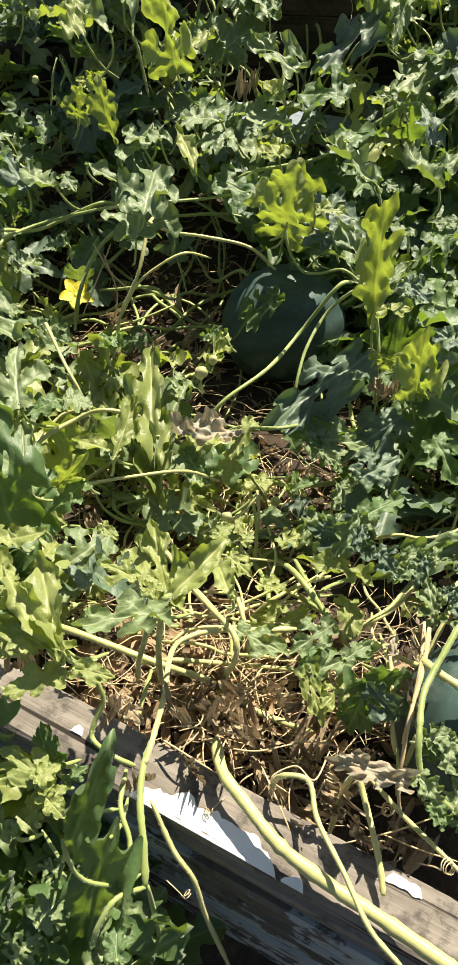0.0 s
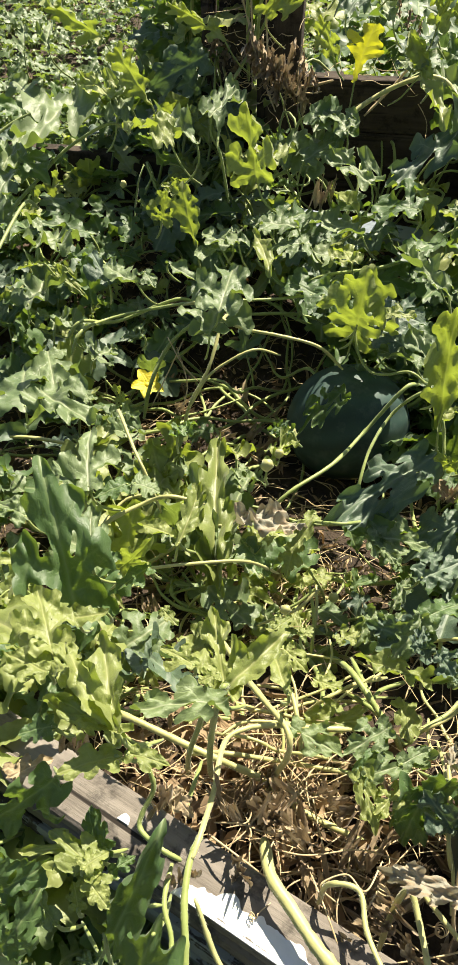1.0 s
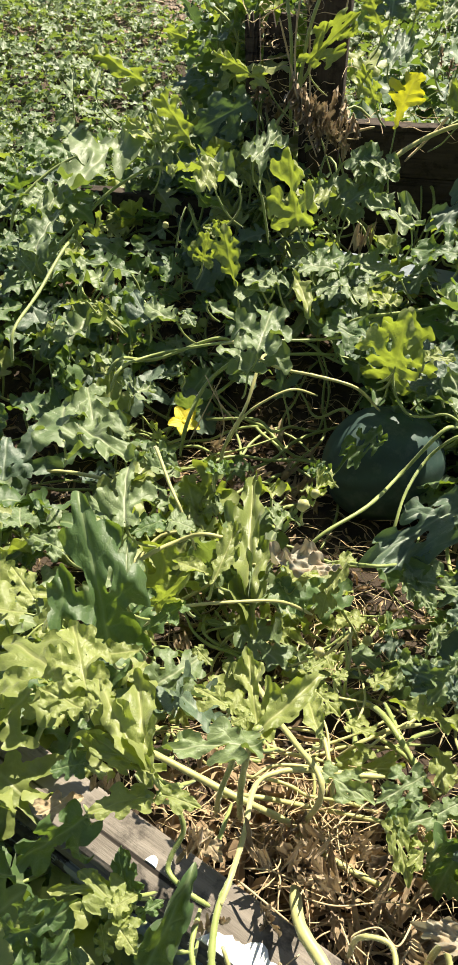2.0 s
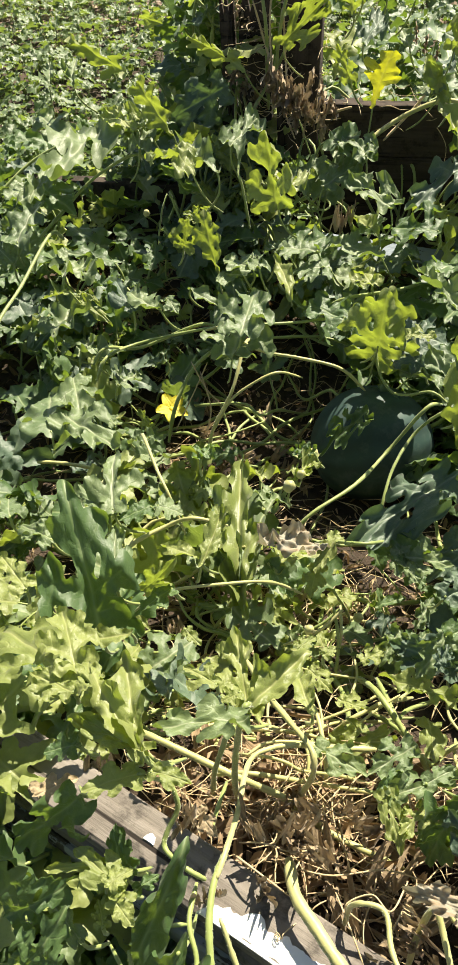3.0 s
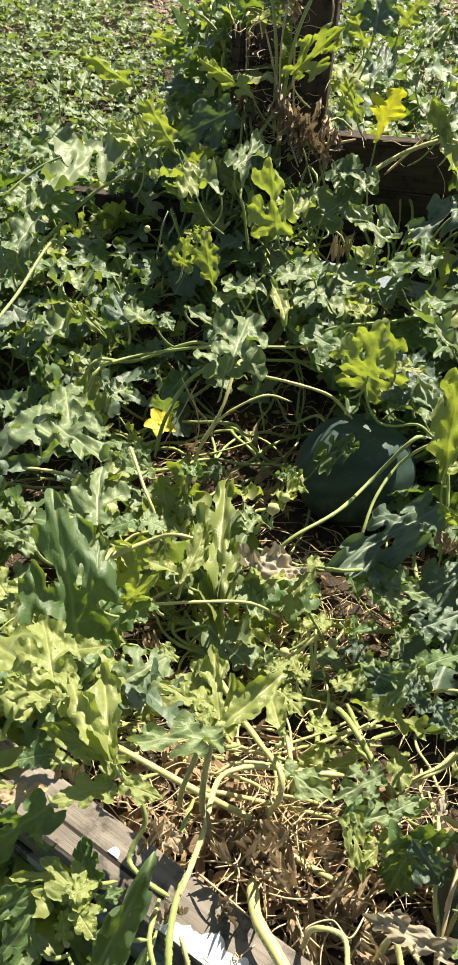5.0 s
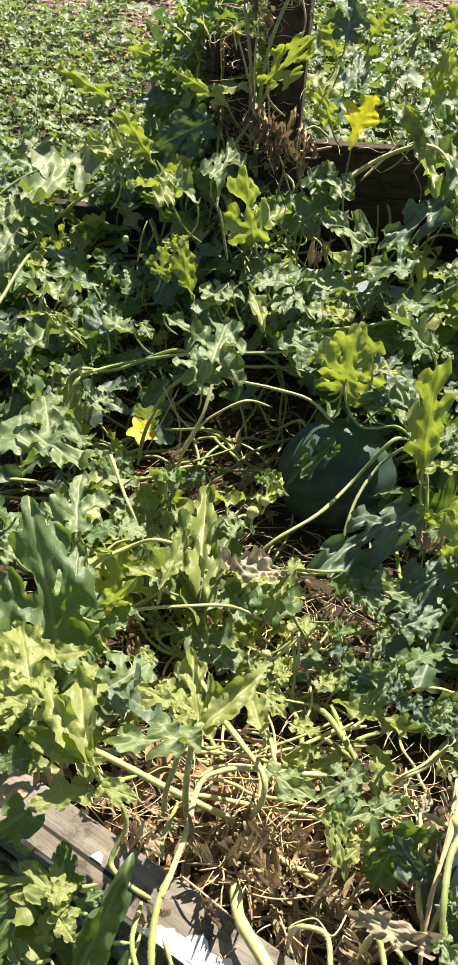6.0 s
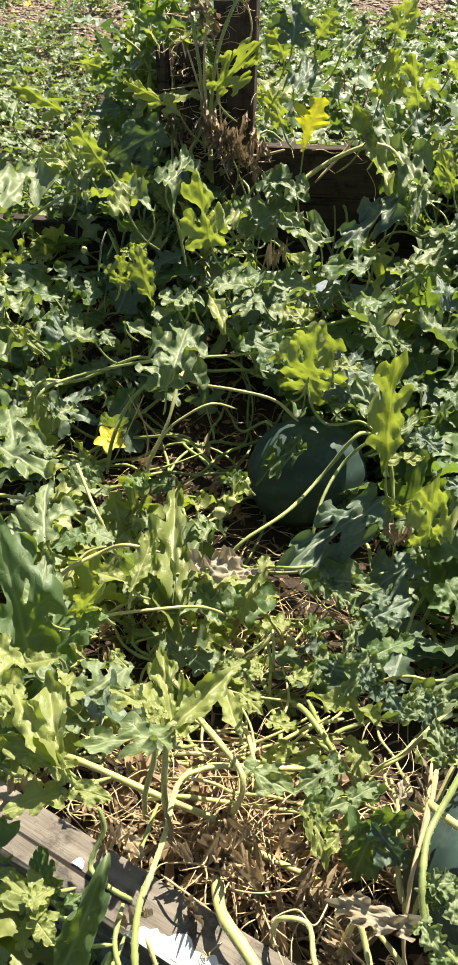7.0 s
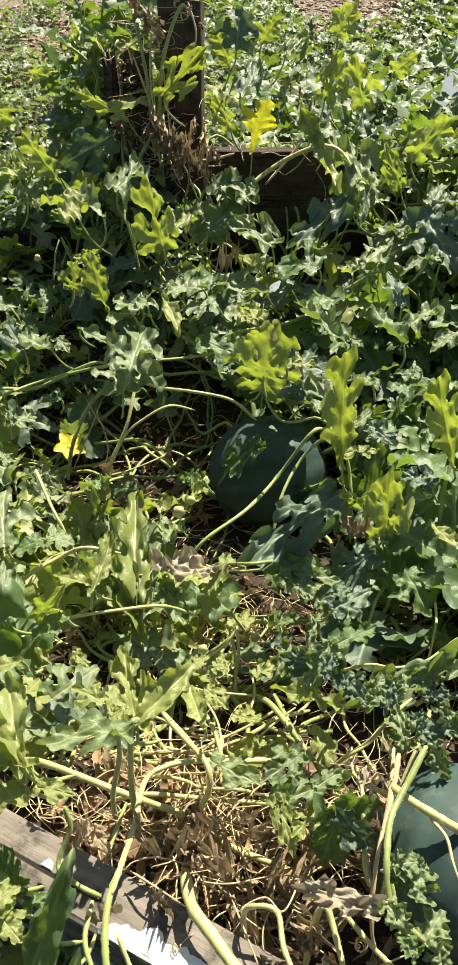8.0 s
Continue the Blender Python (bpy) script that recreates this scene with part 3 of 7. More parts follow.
timber("fence_post", "dark weathered square timber post wrapped in dry vines", TIMBER_DARK, (-0.120, 2.445, -0.05), (-0.096, 2.46, 1.02), 0.104, 0.100,
       (0, -1, 0), 1, 0.008, 0.004, "post")


def board_edging(x0, x1, y0, y1, top, boards, label, seed):
    """Stacked boards on edge against short stakes."""
    ob = thing("back_edging", Vector(((x0 + x1) / 2, (y0 + y1) / 2, 0)), label, "bed edging")
    a, e = Vector((x0, y0, 0)), Vector((x1, y1, 0))
    turn = math.degrees(math.atan2(e.y - a.y, e.x - a.x))
    mid = (a + e) / 2
    for i in range(boards):
        z = top - 0.065 - i * 0.134
        me = mesh_from_bm("board", block((e - a).length, 0.040, 0.130, 0.006, 0.004, 16, seed + i), TIMBER_DARK)
        part("board", me, ob, Matrix.Translation(mid + Vector((0, 0.003 * i, z))) @ pose(0, 0, 0, 0, 0, turn))
    for s in (0.06, 0.94):
        p = a.lerp(e, s) + Vector((0, 0.045, top / 2 - 0.06))
        part("stake", mesh_from_bm("stake", block(0.05, 0.045, top + 0.1, 0.005, 0.002, 2, seed + 7), TIMBER_DARK), ob, Matrix.Translation(p))


board_edging(-0.058, 1.3, 2.475, 2.44, 0.38, 3, "dark weathered boards edging the back of the bed", 2)
board_edging(-1.3, -0.32, 2.50, 2.475, 0.15, 2, "dark weathered boards edging the back of the bed", 12)
def broken_board(x, wide, top, seed):
    """An old board standing on end, its upper end rotted to splinters."""
    rng = np.random.RandomState(seed)
    n, rows = 9, 14
    verts, faces = [], []
    jag = top - np.abs(rng.randn(n)) * 0.022
    for side in (-0.013, 0.013):
        for r in range(rows + 1):
            for c in range(n):
                z = -0.04 + (jag[c] + 0.04) * r / rows
                u = c / (n - 1) - 0.5
                rot = max(0.0, r / rows - 0.6)
                verts.append((x + u * wide * (1 - 0.25 * rot) + 0.004 * noise.noise(Vector((z * 20, seed, 0))),
                              2.455 + side * (1 - 0.9 * rot) + 0.010 * noise.noise(Vector((u * 5, z * 12, seed))), z))
    k = (rows + 1) * n
    for r in range(rows):
        for c in range(n - 1):
            q = (r * n + c, r * n + c + 1, (r + 1) * n + c + 1, (r + 1) * n + c)
            faces += [q, tuple(v + k for v in q[::-1])]
        faces += [(r * n, (r + 1) * n, (r + 1) * n + k, r * n + k), (r * n + n - 1, r * n + n - 1 + k, (r + 1) * n + n - 1 + k, (r + 1) * n + n - 1)]
    faces += [(rows * n + c, rows * n + c + 1, rows * n + c + 1 + k, rows * n + c + k) for c in range(n - 1)]
    ob = new("broken_board", mesh_of("broken_board", verts, faces, TIMBER_DARK, smooth=False))
    return tagged(ob, "dark rotten board with a splintered top beside the post", "board", "rotten boards by the post")


broken_board(-0.225, 0.085, 0.635, 3)
broken_board(-0.293, 0.038, 0.630, 5)
timber("plank", "pale blue-grey painted board lying among the vines", TIMBER_GREY, (-0.30, 2.262, 0.120), (0.32, 2.158, 0.100), 0.055, 0.022, (0, -0.35, 1), 8,
       0.003, 0.001, "board")
timber("leaning_plank", "pale grey weathered plank leaning among the leaves", TIMBER_GREY, (0.40, 2.05, -0.02), (0.71, 3.05, 0.56), 0.065, 0.02, (0, -0.4, 1), 6, 0.003,
       0.002, "plank")


# ---- melons ----
def melon(at, radius, long, turn, tilt, label, seed):
    """A round ripe melon: body slightly uneven, with a blossom scar and a stalk stub."""
    ob = thing("watermelon", Vector(at), label, "watermelon", "watermelons in the bed")
    bm = bmesh.new()
    bmesh.ops.create_uvsphere(bm, u_segments=64, v_segments=40, radius=1.0)
    bmesh.ops.rotate(bm, verts=bm.verts, matrix=Matrix.Rotation(radians(90), 3, "Y"))
    for v in bm.verts:
        d = v.co.normalized()
        k = 1 + 0.018 * noise.noise(d * 1.6 + Vector((seed, 0, 0))) + 0.008 * math.cos(10 * math.atan2(d.y, d.z)) * (1 - abs(d.x) ** 3)
        k *= 1 - 0.05 * max(0.0, abs(d.x) - 0.93) / 0.07
        v.co = Vector((d.x * long, d.y, d.z)) * radius * k
    m = Matrix.Translation(at) @ pose(0, 0, 0, 0, tilt, turn)
    part("rind", mesh_from_bm("rind", bm, MELON, True), ob, m)
    tv, tf = tube_arrays([(long * radius * 0.94, 0, 0), (long * radius + 0.02, 0.004, 0.004), (long * radius + 0.05, 0.02, 0.01)], 0.006, 0.004, 7, 4)
    part("stalk", mesh_of("stalk", tv, tf, STEM), ob, m, "short green stalk")
    return ob


melon((0.142, 1.590, -0.034), 0.122, 1.06, 20, -8, "dark green watermelon lying in shade among the vines", 2)
melon((0.398, 0.628, 0.145), 0.103, 1.10, 60, 10, "smooth dark blue-green watermelon beside the timber edging", 5)


# ---- vines and leaves that fill the bed ----
SPARSE = (  # places in the plan where few leaves grow: x, y, half widths, share kept
    (0.14, 0.74, 0.34, 0.19, 0.0),
    (0.12, 1.36, 0.17, 0.26, 0.03),
    (-0.12, 1.72, 0.16, 0.34, 0.06),
    (0.37, 0.58, 0.19, 0.17, 0.0),
    (0.30, 0.92, 0.26, 0.16, 0.22),
    (0.20, 2.30, 0.22, 0.20, 0.02),
    (-0.10, 2.33, 0.11, 0.18, 0.05),
    (0.00, 2.60, 0.30, 0.22, 0.06),
    (-0.26, 1.46, 0.11, 0.16, 0.0),
    (-0.24, 1.62, 0.11, 0.14, 0.0),
    (0.06, 2.28, 0.13, 0.16, 0.0),
    (-0.20, 0.62, 0.16, 0.10, 0.3),
    (-0.10, 1.02, 0.22, 0.17, 0.25),
    (0.12, 1.55, 0.24, 0.13, 0.0),
    (-0.62, 1.50, 0.16, 0.26, 0.4),
    (-0.52, 2.20, 0.18, 0.25, 0.10),
    (0.27, 0.43, 0.34, 0.14, 0.0),
)


def kept(x, y, rng):
    for cx, cy, hx, hy, share in SPARSE:
        if ((x - cx) / hx) ** 2 + ((y - cy) / hy) ** 2 < 1 and rng.rand() > share:
            return False
    return True


# leaf colours by place: paler where sunlit, darker greens standing in for shade
SUN_TINTS = ["light", "light", "frost", "frost"]
SHADE_TINTS = ["green", "green", "green", "blue"]


def fill_vine(rng, start, heading, nodes, reach, size, lift, group, label, cols, kinds, keep_in):
    """One rambling vine: a stem over the ground with a stalked leaf at each node."""
    x, y = start
    pts, spots = [], []
    for i in range(nodes):
        z = ground_z(x, y) + lift * (0.35 if x < -0.42 and y > 2.0 else 1.0) * (0.4 + 0.6 * noise.noise(Vector((x * 4, y * 4, i * 0.1)))) + 0.012
        pts.append((x, y, max(z, ground_z(x, y) + 0.008)))
        heading += rng.uniform(-0.55, 0.55)
        x, y = x + reach * math.cos(heading), y + reach * math.sin(heading)
        if not (keep_in[0] < x < keep_in[1] and keep_in[2] < y < keep_in[3]):
            heading += math.pi * 0.6
    vine = thing("watermelon_vine", Vector(pts[0]), label, "vine", group)
    thick = 0.0042 if size > 0.06 else 0.0026
    v, f = tube_arrays(pts, thick, 0.0022, 6, 3, 0.15, rng.randint(9999))
    part("stem", mesh_of("stem", v, f, STEM if size > 0.06 else STEM_PALE), vine)
    for i, p in enumerate(pts):
        if not kept(p[0], p[1], rng):
            continue
        # shade right of the melon and sun front left are put into leaf colour
        pick = SHADE_TINTS if p[0] > 0.15 and 1.0 < p[1] < 2.0 else SUN_TINTS if -0.42 < p[0] < 0.05 and 0.9 < p[1] < 1.5 else cols
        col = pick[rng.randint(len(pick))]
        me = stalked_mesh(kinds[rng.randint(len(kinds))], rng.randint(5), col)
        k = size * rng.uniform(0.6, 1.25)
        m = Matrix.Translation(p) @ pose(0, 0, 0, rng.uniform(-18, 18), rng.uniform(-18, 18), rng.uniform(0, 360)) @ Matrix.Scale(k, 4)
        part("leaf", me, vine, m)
    return vine


rng = np.random.RandomState(11)
G4B = ["green", "green", "frost", "blue", "green", "light"]
G4 = ["green", "green", "green", "frost", "light", "blue"]
for i in range(48):
    fill_vine(rng, (rng.uniform(-1.0, 1.05), rng.uniform(0.95, 2.0)), rng.uniform(0, 6.3), 22, 0.050, 0.104, 0.08, "vines in the bed",
              "sprawling watermelon vine with lobed green leaves", G4, ["lobed", "lobed", "clover", "round", "young", "oak"], (-1.1, 1.2, 0.80, 2.1))
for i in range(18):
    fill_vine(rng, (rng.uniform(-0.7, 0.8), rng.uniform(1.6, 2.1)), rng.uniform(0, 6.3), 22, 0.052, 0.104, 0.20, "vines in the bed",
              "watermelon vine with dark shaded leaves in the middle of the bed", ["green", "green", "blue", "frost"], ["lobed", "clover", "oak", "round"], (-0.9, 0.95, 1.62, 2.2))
for i in range(30):
    fill_vine(rng, (rng.uniform(-1.0, 1.1), rng.uniform(2.05, 2.42)), rng.uniform(0, 6.3), 22, 0.055, 0.106, 0.28, "vines climbing the back edging",
              "watermelon vine climbing over the back edging", G4B, ["lobed", "lobed", "palm", "narrow", "oak"], (-1.2, 1.3, 2.0, 2.75))
for i in range(15):
    fill_vine(rng, (rng.uniform(-0.16, 0.50), rng.uniform(0.82, 1.10)), rng.uniform(0, 6.3), 18, 0.03, 0.050, 0.05, "vines in the bed",
              "low yellow-green shoots of a watermelon vine", ["light", "light", "frost"], ["round", "lobed", "clover", "blade"], (-0.22, 0.60, 0.80, 1.16))
for i in range(30):
    fill_vine(rng, (rng.uniform(-0.75, 1.0), rng.uniform(2.25, 2.7)), rng.uniform(0, 6.3), 16, 0.055, 0.108, 0.60, "vines climbing the back edging",
              "tall watermelon vine scrambling up round the post", G4B, ["lobed", "palm", "narrow"], (-0.95, 1.2, 2.18, 2.75))
for i in range(17):
    fill_vine(rng, (rng.uniform(-0.38, -0.08), rng.uniform(0.28, 0.46)), rng.uniform(0, 6.3), 16, 0.035, 0.085, 0.22, "vines hanging outside the edging",
              "watermelon vine hanging down outside the front edging", ["green", "green", "green", "frost"], ["lobed", "round", "young"], (-0.45, -0.055, 0.26, 0.47))
for i in range(8):
    fill_vine(rng, (rng.uniform(-0.60, -0.20), rng.uniform(0.46, 0.85)), rng.uniform(0, 6.3), 18, 0.05, 0.075, 0.10, "vines in the bed",
              "watermelon vine hanging over the front edging", G4 + ["light"], ["lobed", "round", "clover"], (-0.7, -0.16, 0.42, 0.95))

for i in range(7):
    fill_vine(rng, (rng.uniform(-0.46, -0.22), rng.uniform(0.50, 0.78)), rng.uniform(0, 6.3), 16, 0.045, 0.095, 0.36, "vines in the bed",
              "broad-leaved watermelon vine spilling over the front edging", ["light", "light", "green"], ["lobed", "round", "clover"], (-0.56, -0.19, 0.46, 0.85))
# added mostly past the right edge of view, to cast shade on the bed
for i in range(9):
    fill_vine(rng, (rng.uniform(0.56, 0.9), rng.uniform(1.2, 1.7)), rng.uniform(0, 6.3), 18, 0.05, 0.125, 0.42, "vines in the bed",
              "tall leafy watermelon vine added at the right to shade the bed", ["green", "green", "frost"], ["lobed", "palm", "oak"], (0.52, 1.0, 1.15, 1.8))

for i in range(9):
    fill_vine(rng, (rng.uniform(-0.40, -0.20), rng.uniform(2.55, 2.80)), rng.uniform(0, 6.3), 16, 0.05, 0.130, 0.95, "vines climbing the back edging",
              "tall watermelon vine heaped up behind the post", ["green", "green", "blue", "light"], ["lobed", "palm", "oak"], (-0.42, -0.15, 2.52, 2.9))

# ---- leaves past the bed, too many to count ----
def scatter_mass(name, label, count, place, size, kinds, mat, seed, fine=0.5, stalk=STEM):
    rng = np.random.RandomState(seed)
    shapes = [stalked_arrays(kinds[i % len(kinds)], 30 + i, fine) for i in range(10)]
    vs, fs, us, ss = [], [], [], []
    base = 0
    for _ in range(count):
        x, y, lift, scale = place(rng)
        v, f, uv, sl = shapes[rng.randint(len(shapes))]
        k = size * scale * rng.uniform(0.6, 1.3)
        turn = np.array(Euler((rng.uniform(-0.5, 0.5), rng.uniform(-0.5, 0.5), rng.uniform(0, 6.28))).to_matrix())
        vs.append(v @ turn.T * k + np.array([x, y, ground_z(x, y) + lift]))
        fs.extend(tuple(i + base for i in q) for q in f)
        us.append(uv)
        ss += sl
        base += len(v)
    me = mesh_of(name, np.vstack(vs), fs, [mat, stalk], np.vstack(us), ss)
    ob = new(name, me)
    return tagged(ob, label, "foliage", kind="stuff")


def bare(x, y):
    """Where the gravel shows between the plants."""
    wob = 0.25 * noise.noise(Vector((x * 2.3, y * 2.3, 0)))
    left = (-1.27 < x + 0.5 * wob < -0.93 and y > 4.72 + wob) or (-2.0 < x < -1.58 + wob and y > 5.2 + wob)
    right = ((x - 0.47) / 0.36) ** 2 + ((y - 6.3) / 0.9) ** 2 < 1 + wob
    return left or right


def in_field(x, y):
    """The field ends in a ragged rounded edge."""
    return ((x + 0.1) / 2.8) ** 4 + ((y - 4.7) / 2.6) ** 4 < 1 + 0.35 * noise.noise(Vector((x * 3, y * 3, 5)))


def field_left(rng):
    while True:
        x, y = rng.uniform(-2.9, 0.2), 2.55 + 4.6 * rng.rand() ** 1.25
        if not bare(x, y) and in_field(x, y):
            return x, y, rng.uniform(0, 0.08), 1.0


def field_right(rng):
    while True:
        x, y = rng.uniform(0.0, 2.6), 2.6 + 4.8 * rng.rand() ** 1.25
        if not bare(x, y) and in_field(x, y):
            low = min(1.0, max(0.0, (y - 3.6) / 1.2))
            return x, y, rng.uniform(0, 0.16) * (1 - low), 1.0 - 0.5 * low


scatter_mass("melon_field", "low mass of small lobed leaves beyond the bed", 9500, field_left, 0.052, ["lobed", "young", "narrow"], FIELD_JOINED, 4, 0.27)
scatter_mass("melon_field", "taller mass of lobed leaves behind the back edging", 3000, field_right, 0.120, ["lobed", "narrow"], LEAF_JOINED, 5, 0.32)


def field_far(rng):
    while True:
        x, y = rng.uniform(-1.0, 2.4), rng.uniform(4.6, 7.2)
        if not bare(x, y):
            return x, y, rng.uniform(0, 0.05), 1.0


scatter_mass("melon_field", "low sunlit leaves at the far edge of the field", 3200, field_far, 0.075, ["lobed", "young", "narrow"], LEAF_JOINED, 6, 0.27)


# ---- litter, gravel ----
def litter(name, label, count, place, size, seed):
    """Curled dry leaf scraps."""
    rng = np.random.RandomState(seed)
    vs, fs, us = [], [], []
    base = 0
    for _ in range(count):
        x, y, lift = place(rng)
        k = size * rng.uniform(0.4, 1.4)
        w, curl = rng.uniform(0.25, 0.6), rng.uniform(-2.2, 2.2)
        ph = rng.uniform(0, 6)
        v, uv = [], []
        for i in range(5):
            s = i / 4
            half = w * math.sin(math.pi * (0.1 + 0.8 * s)) * 0.5
            for j in range(4):
                u = j / 1.5 - 1
                a = curl * u
                v.append((half * math.sin(a) / (abs(curl) + 0.3) if abs(curl) > 0.1 else half * u, s - 0.5 + 0.05 * math.sin(u * 5 + ph),
                          half * (1 - math.cos(a)) / (abs(curl) + 0.3) + 0.12 * math.sin(s * 5 + ph)))
                uv.append((0.5 + u / 2, s))
        turn = np.array(Euler((rng.uniform(-1.0, 1.0), rng.uniform(-1.0, 1.0), rng.uniform(0, 6.28))).to_matrix())
        vs.append(np.array(v) @ turn.T * k + np.array([x, y, ground_z(x, y) + lift]))
        fs.extend((base + i * 4 + j, base + i * 4 + j + 1, base + i * 4 + j + 5, base + i * 4 + j + 4) for i in range(4) for j in range(3))
        us.extend(uv)
        base += 20
    ob = new(name, mesh_of(name, np.vstack(vs), fs, LITTER_LEAF, us))
    return tagged(ob, label, "leaf litter", kind="stuff")


litter("leaf_litter", "curled dry brown leaf scraps on the soil", 4200,
       lambda r: (r.uniform(-0.8, 0.9), r.uniform(0.58, 2.4), r.uniform(0, 0.02)), 0.03, 21)
litter("leaf_litter", "heap of crumpled dry leaves behind the front edging", 420,
       lambda r: (0.10 + 0.13 * r.randn(), 0.70 + 0.06 * r.randn(), r.uniform(0, 0.055)), 0.050, 22)


def dead_vine(at, spread, count, size, label, seed):
    """A withered vine collapsed in a heap: crumpled brown leaves on a thin dry stem."""
    rng = np.random.RandomState(seed)
    ob = thing("dead_vine", Vector((at[0], at[1], ground_z(at[0], at[1]))), label, "dry vine", "withered vines")
    pts = []
    for i in range(count):
        x, y = at[0] + spread[0] * rng.uniform(-1, 1), at[1] + spread[1] * rng.uniform(-1, 1)
        p = Vector((x, y, ground_z(x, y) + rng.uniform(0.015, at[2])))
        if i % 5 == 0:
            pts.append(tuple(p - Vector((0, 0, 0.01))))
        turn = Euler((rng.uniform(-0.9, 0.9), rng.uniform(-0.9, 0.9), rng.uniform(0, 6.28))).to_matrix().to_4x4()
        part("leaf", blade_mesh("withered", rng.randint(7), "brown"), ob, Matrix.Translation(p) @ turn @ Matrix.Scale(size * rng.uniform(0.6, 1.4), 4))
    pts.sort()
    v, f = tube_arrays(pts, 0.0016, 0.0010, 6, 4, 0.1, seed)
    part("stem", mesh_of("stem", v, f, STEM_DRY), ob)


dead_vine((0.05, 0.64, 0.07), (0.12, 0.05), 15, 0.046, "withered vine with crumpled brown leaves behind the timber edging", 51)
dead_vine((0.22, 0.56, 0.06), (0.10, 0.05), 14, 0.046, "withered vine with crumpled brown leaves behind the timber edging", 52)
dead_vine((-0.10, 1.00, 0.06), (0.16, 0.12), 26, 0.038, "withered vine pieces lying under the green leaves", 53)
dead_vine((-0.16, 1.60, 0.06), (0.16, 0.12), 22, 0.040, "withered vine pieces lying under the green leaves", 54)


def straw(name, label, count, place, size, seed):
    """Thin dry stems and tendrils lying about."""
    rng = np.random.RandomState(seed)
    vs, fs = [], []
    base = 0
    for _ in range(count):
        x, y, lift = place(rng)
        a = rng.uniform(0, 6.28)
        k = size * rng.uniform(0.4, 1.6)
        pts = []
        for i in range(4):
            pts.append((x, y, ground_z(x, y) + lift + rng.uniform(0, 0.015)))
            a += rng.uniform(-0.9, 0.9)
            x, y = x + k / 3 * math.cos(a), y + k / 3 * math.sin(a)
        v, f = tube_arrays(pts, rng.uniform(0.0006, 0.0016), 0.0006, 4, 3, 0, rng.randint(9999))
        vs.append(v)
        fs.extend(tuple(i + base for i in q) for q in f)
        base += len(v)
    ob = new(name, mesh_of(name, np.vstack(vs), fs, STEM_DRY))
    return tagged(ob, label, "dry stems", kind="stuff")


straw("dry_stems", "thin dry straw-coloured stems lying on the soil", 900,
      lambda r: (r.uniform(-0.6, 0.7), r.uniform(0.6, 2.2), r.uniform(0.0, 0.05)), 0.11, 31)
straw("dry_stems", "tangle of dry tendrils behind the front edging", 230,
      lambda r: (0.12 + 0.13 * r.randn(), 0.68 + 0.06 * r.randn(), r.uniform(0.02, 0.09)), 0.09, 32)
straw("dry_stems", "straw-coloured dead vine pieces between the leaves", 150,
      lambda r: (r.uniform(-0.32, 0.45), r.uniform(0.80, 1.25), r.uniform(0.01, 0.07)), 0.12, 35)


straw("dry_stems", "dry vine strands hanging over the back edging", 24,
      lambda r: (r.uniform(-0.05, 0.5), 2.46 + 0.02 * r.randn(), r.uniform(0.28, 0.40)), 0.12, 33)
straw("dry_stems", "dry vine strands wrapped round the post", 160,
      lambda r: (-0.16 + 0.06 * r.randn(), 2.38 + 0.02 * r.randn(), r.uniform(0.15, 0.75)), 0.07, 34)


def gravel(count, seed):
    rng = np.random.RandomState(seed)
    bm = bmesh.new()
    bmesh.ops.create_icosphere(bm, subdivisions=1, radius=1.0)
    bv = np.array([v.co for v in bm.verts])
    bf = [tuple(v.index for v in f.verts) for f in bm.faces]
    bm.free()
    vs, fs = [], []
    for i in range(count):
        x, y = rng.uniform(-2.6, 2.2), rng.uniform(4.3, 6.6)
        k = rng.uniform(0.006, 0.022)
        v = bv * (1 + 0.22 * rng.randn(len(bv), 1)) * k * np.array([1, rng.uniform(0.7, 1.3), 0.6])
        vs.append(v + np.array([x, y, ground_z(x, y) + 0.2 * k]))
        fs.extend(tuple(j + i * len(bv) for j in q) for q in bf)
    ob = new("gravel", mesh_of("gravel", np.vstack(vs), fs, GRAVEL, smooth=False))
    tagged(ob, "loose brown gravel on the path beyond the plants", "gravel", kind="stuff")


gravel(9000, 41)


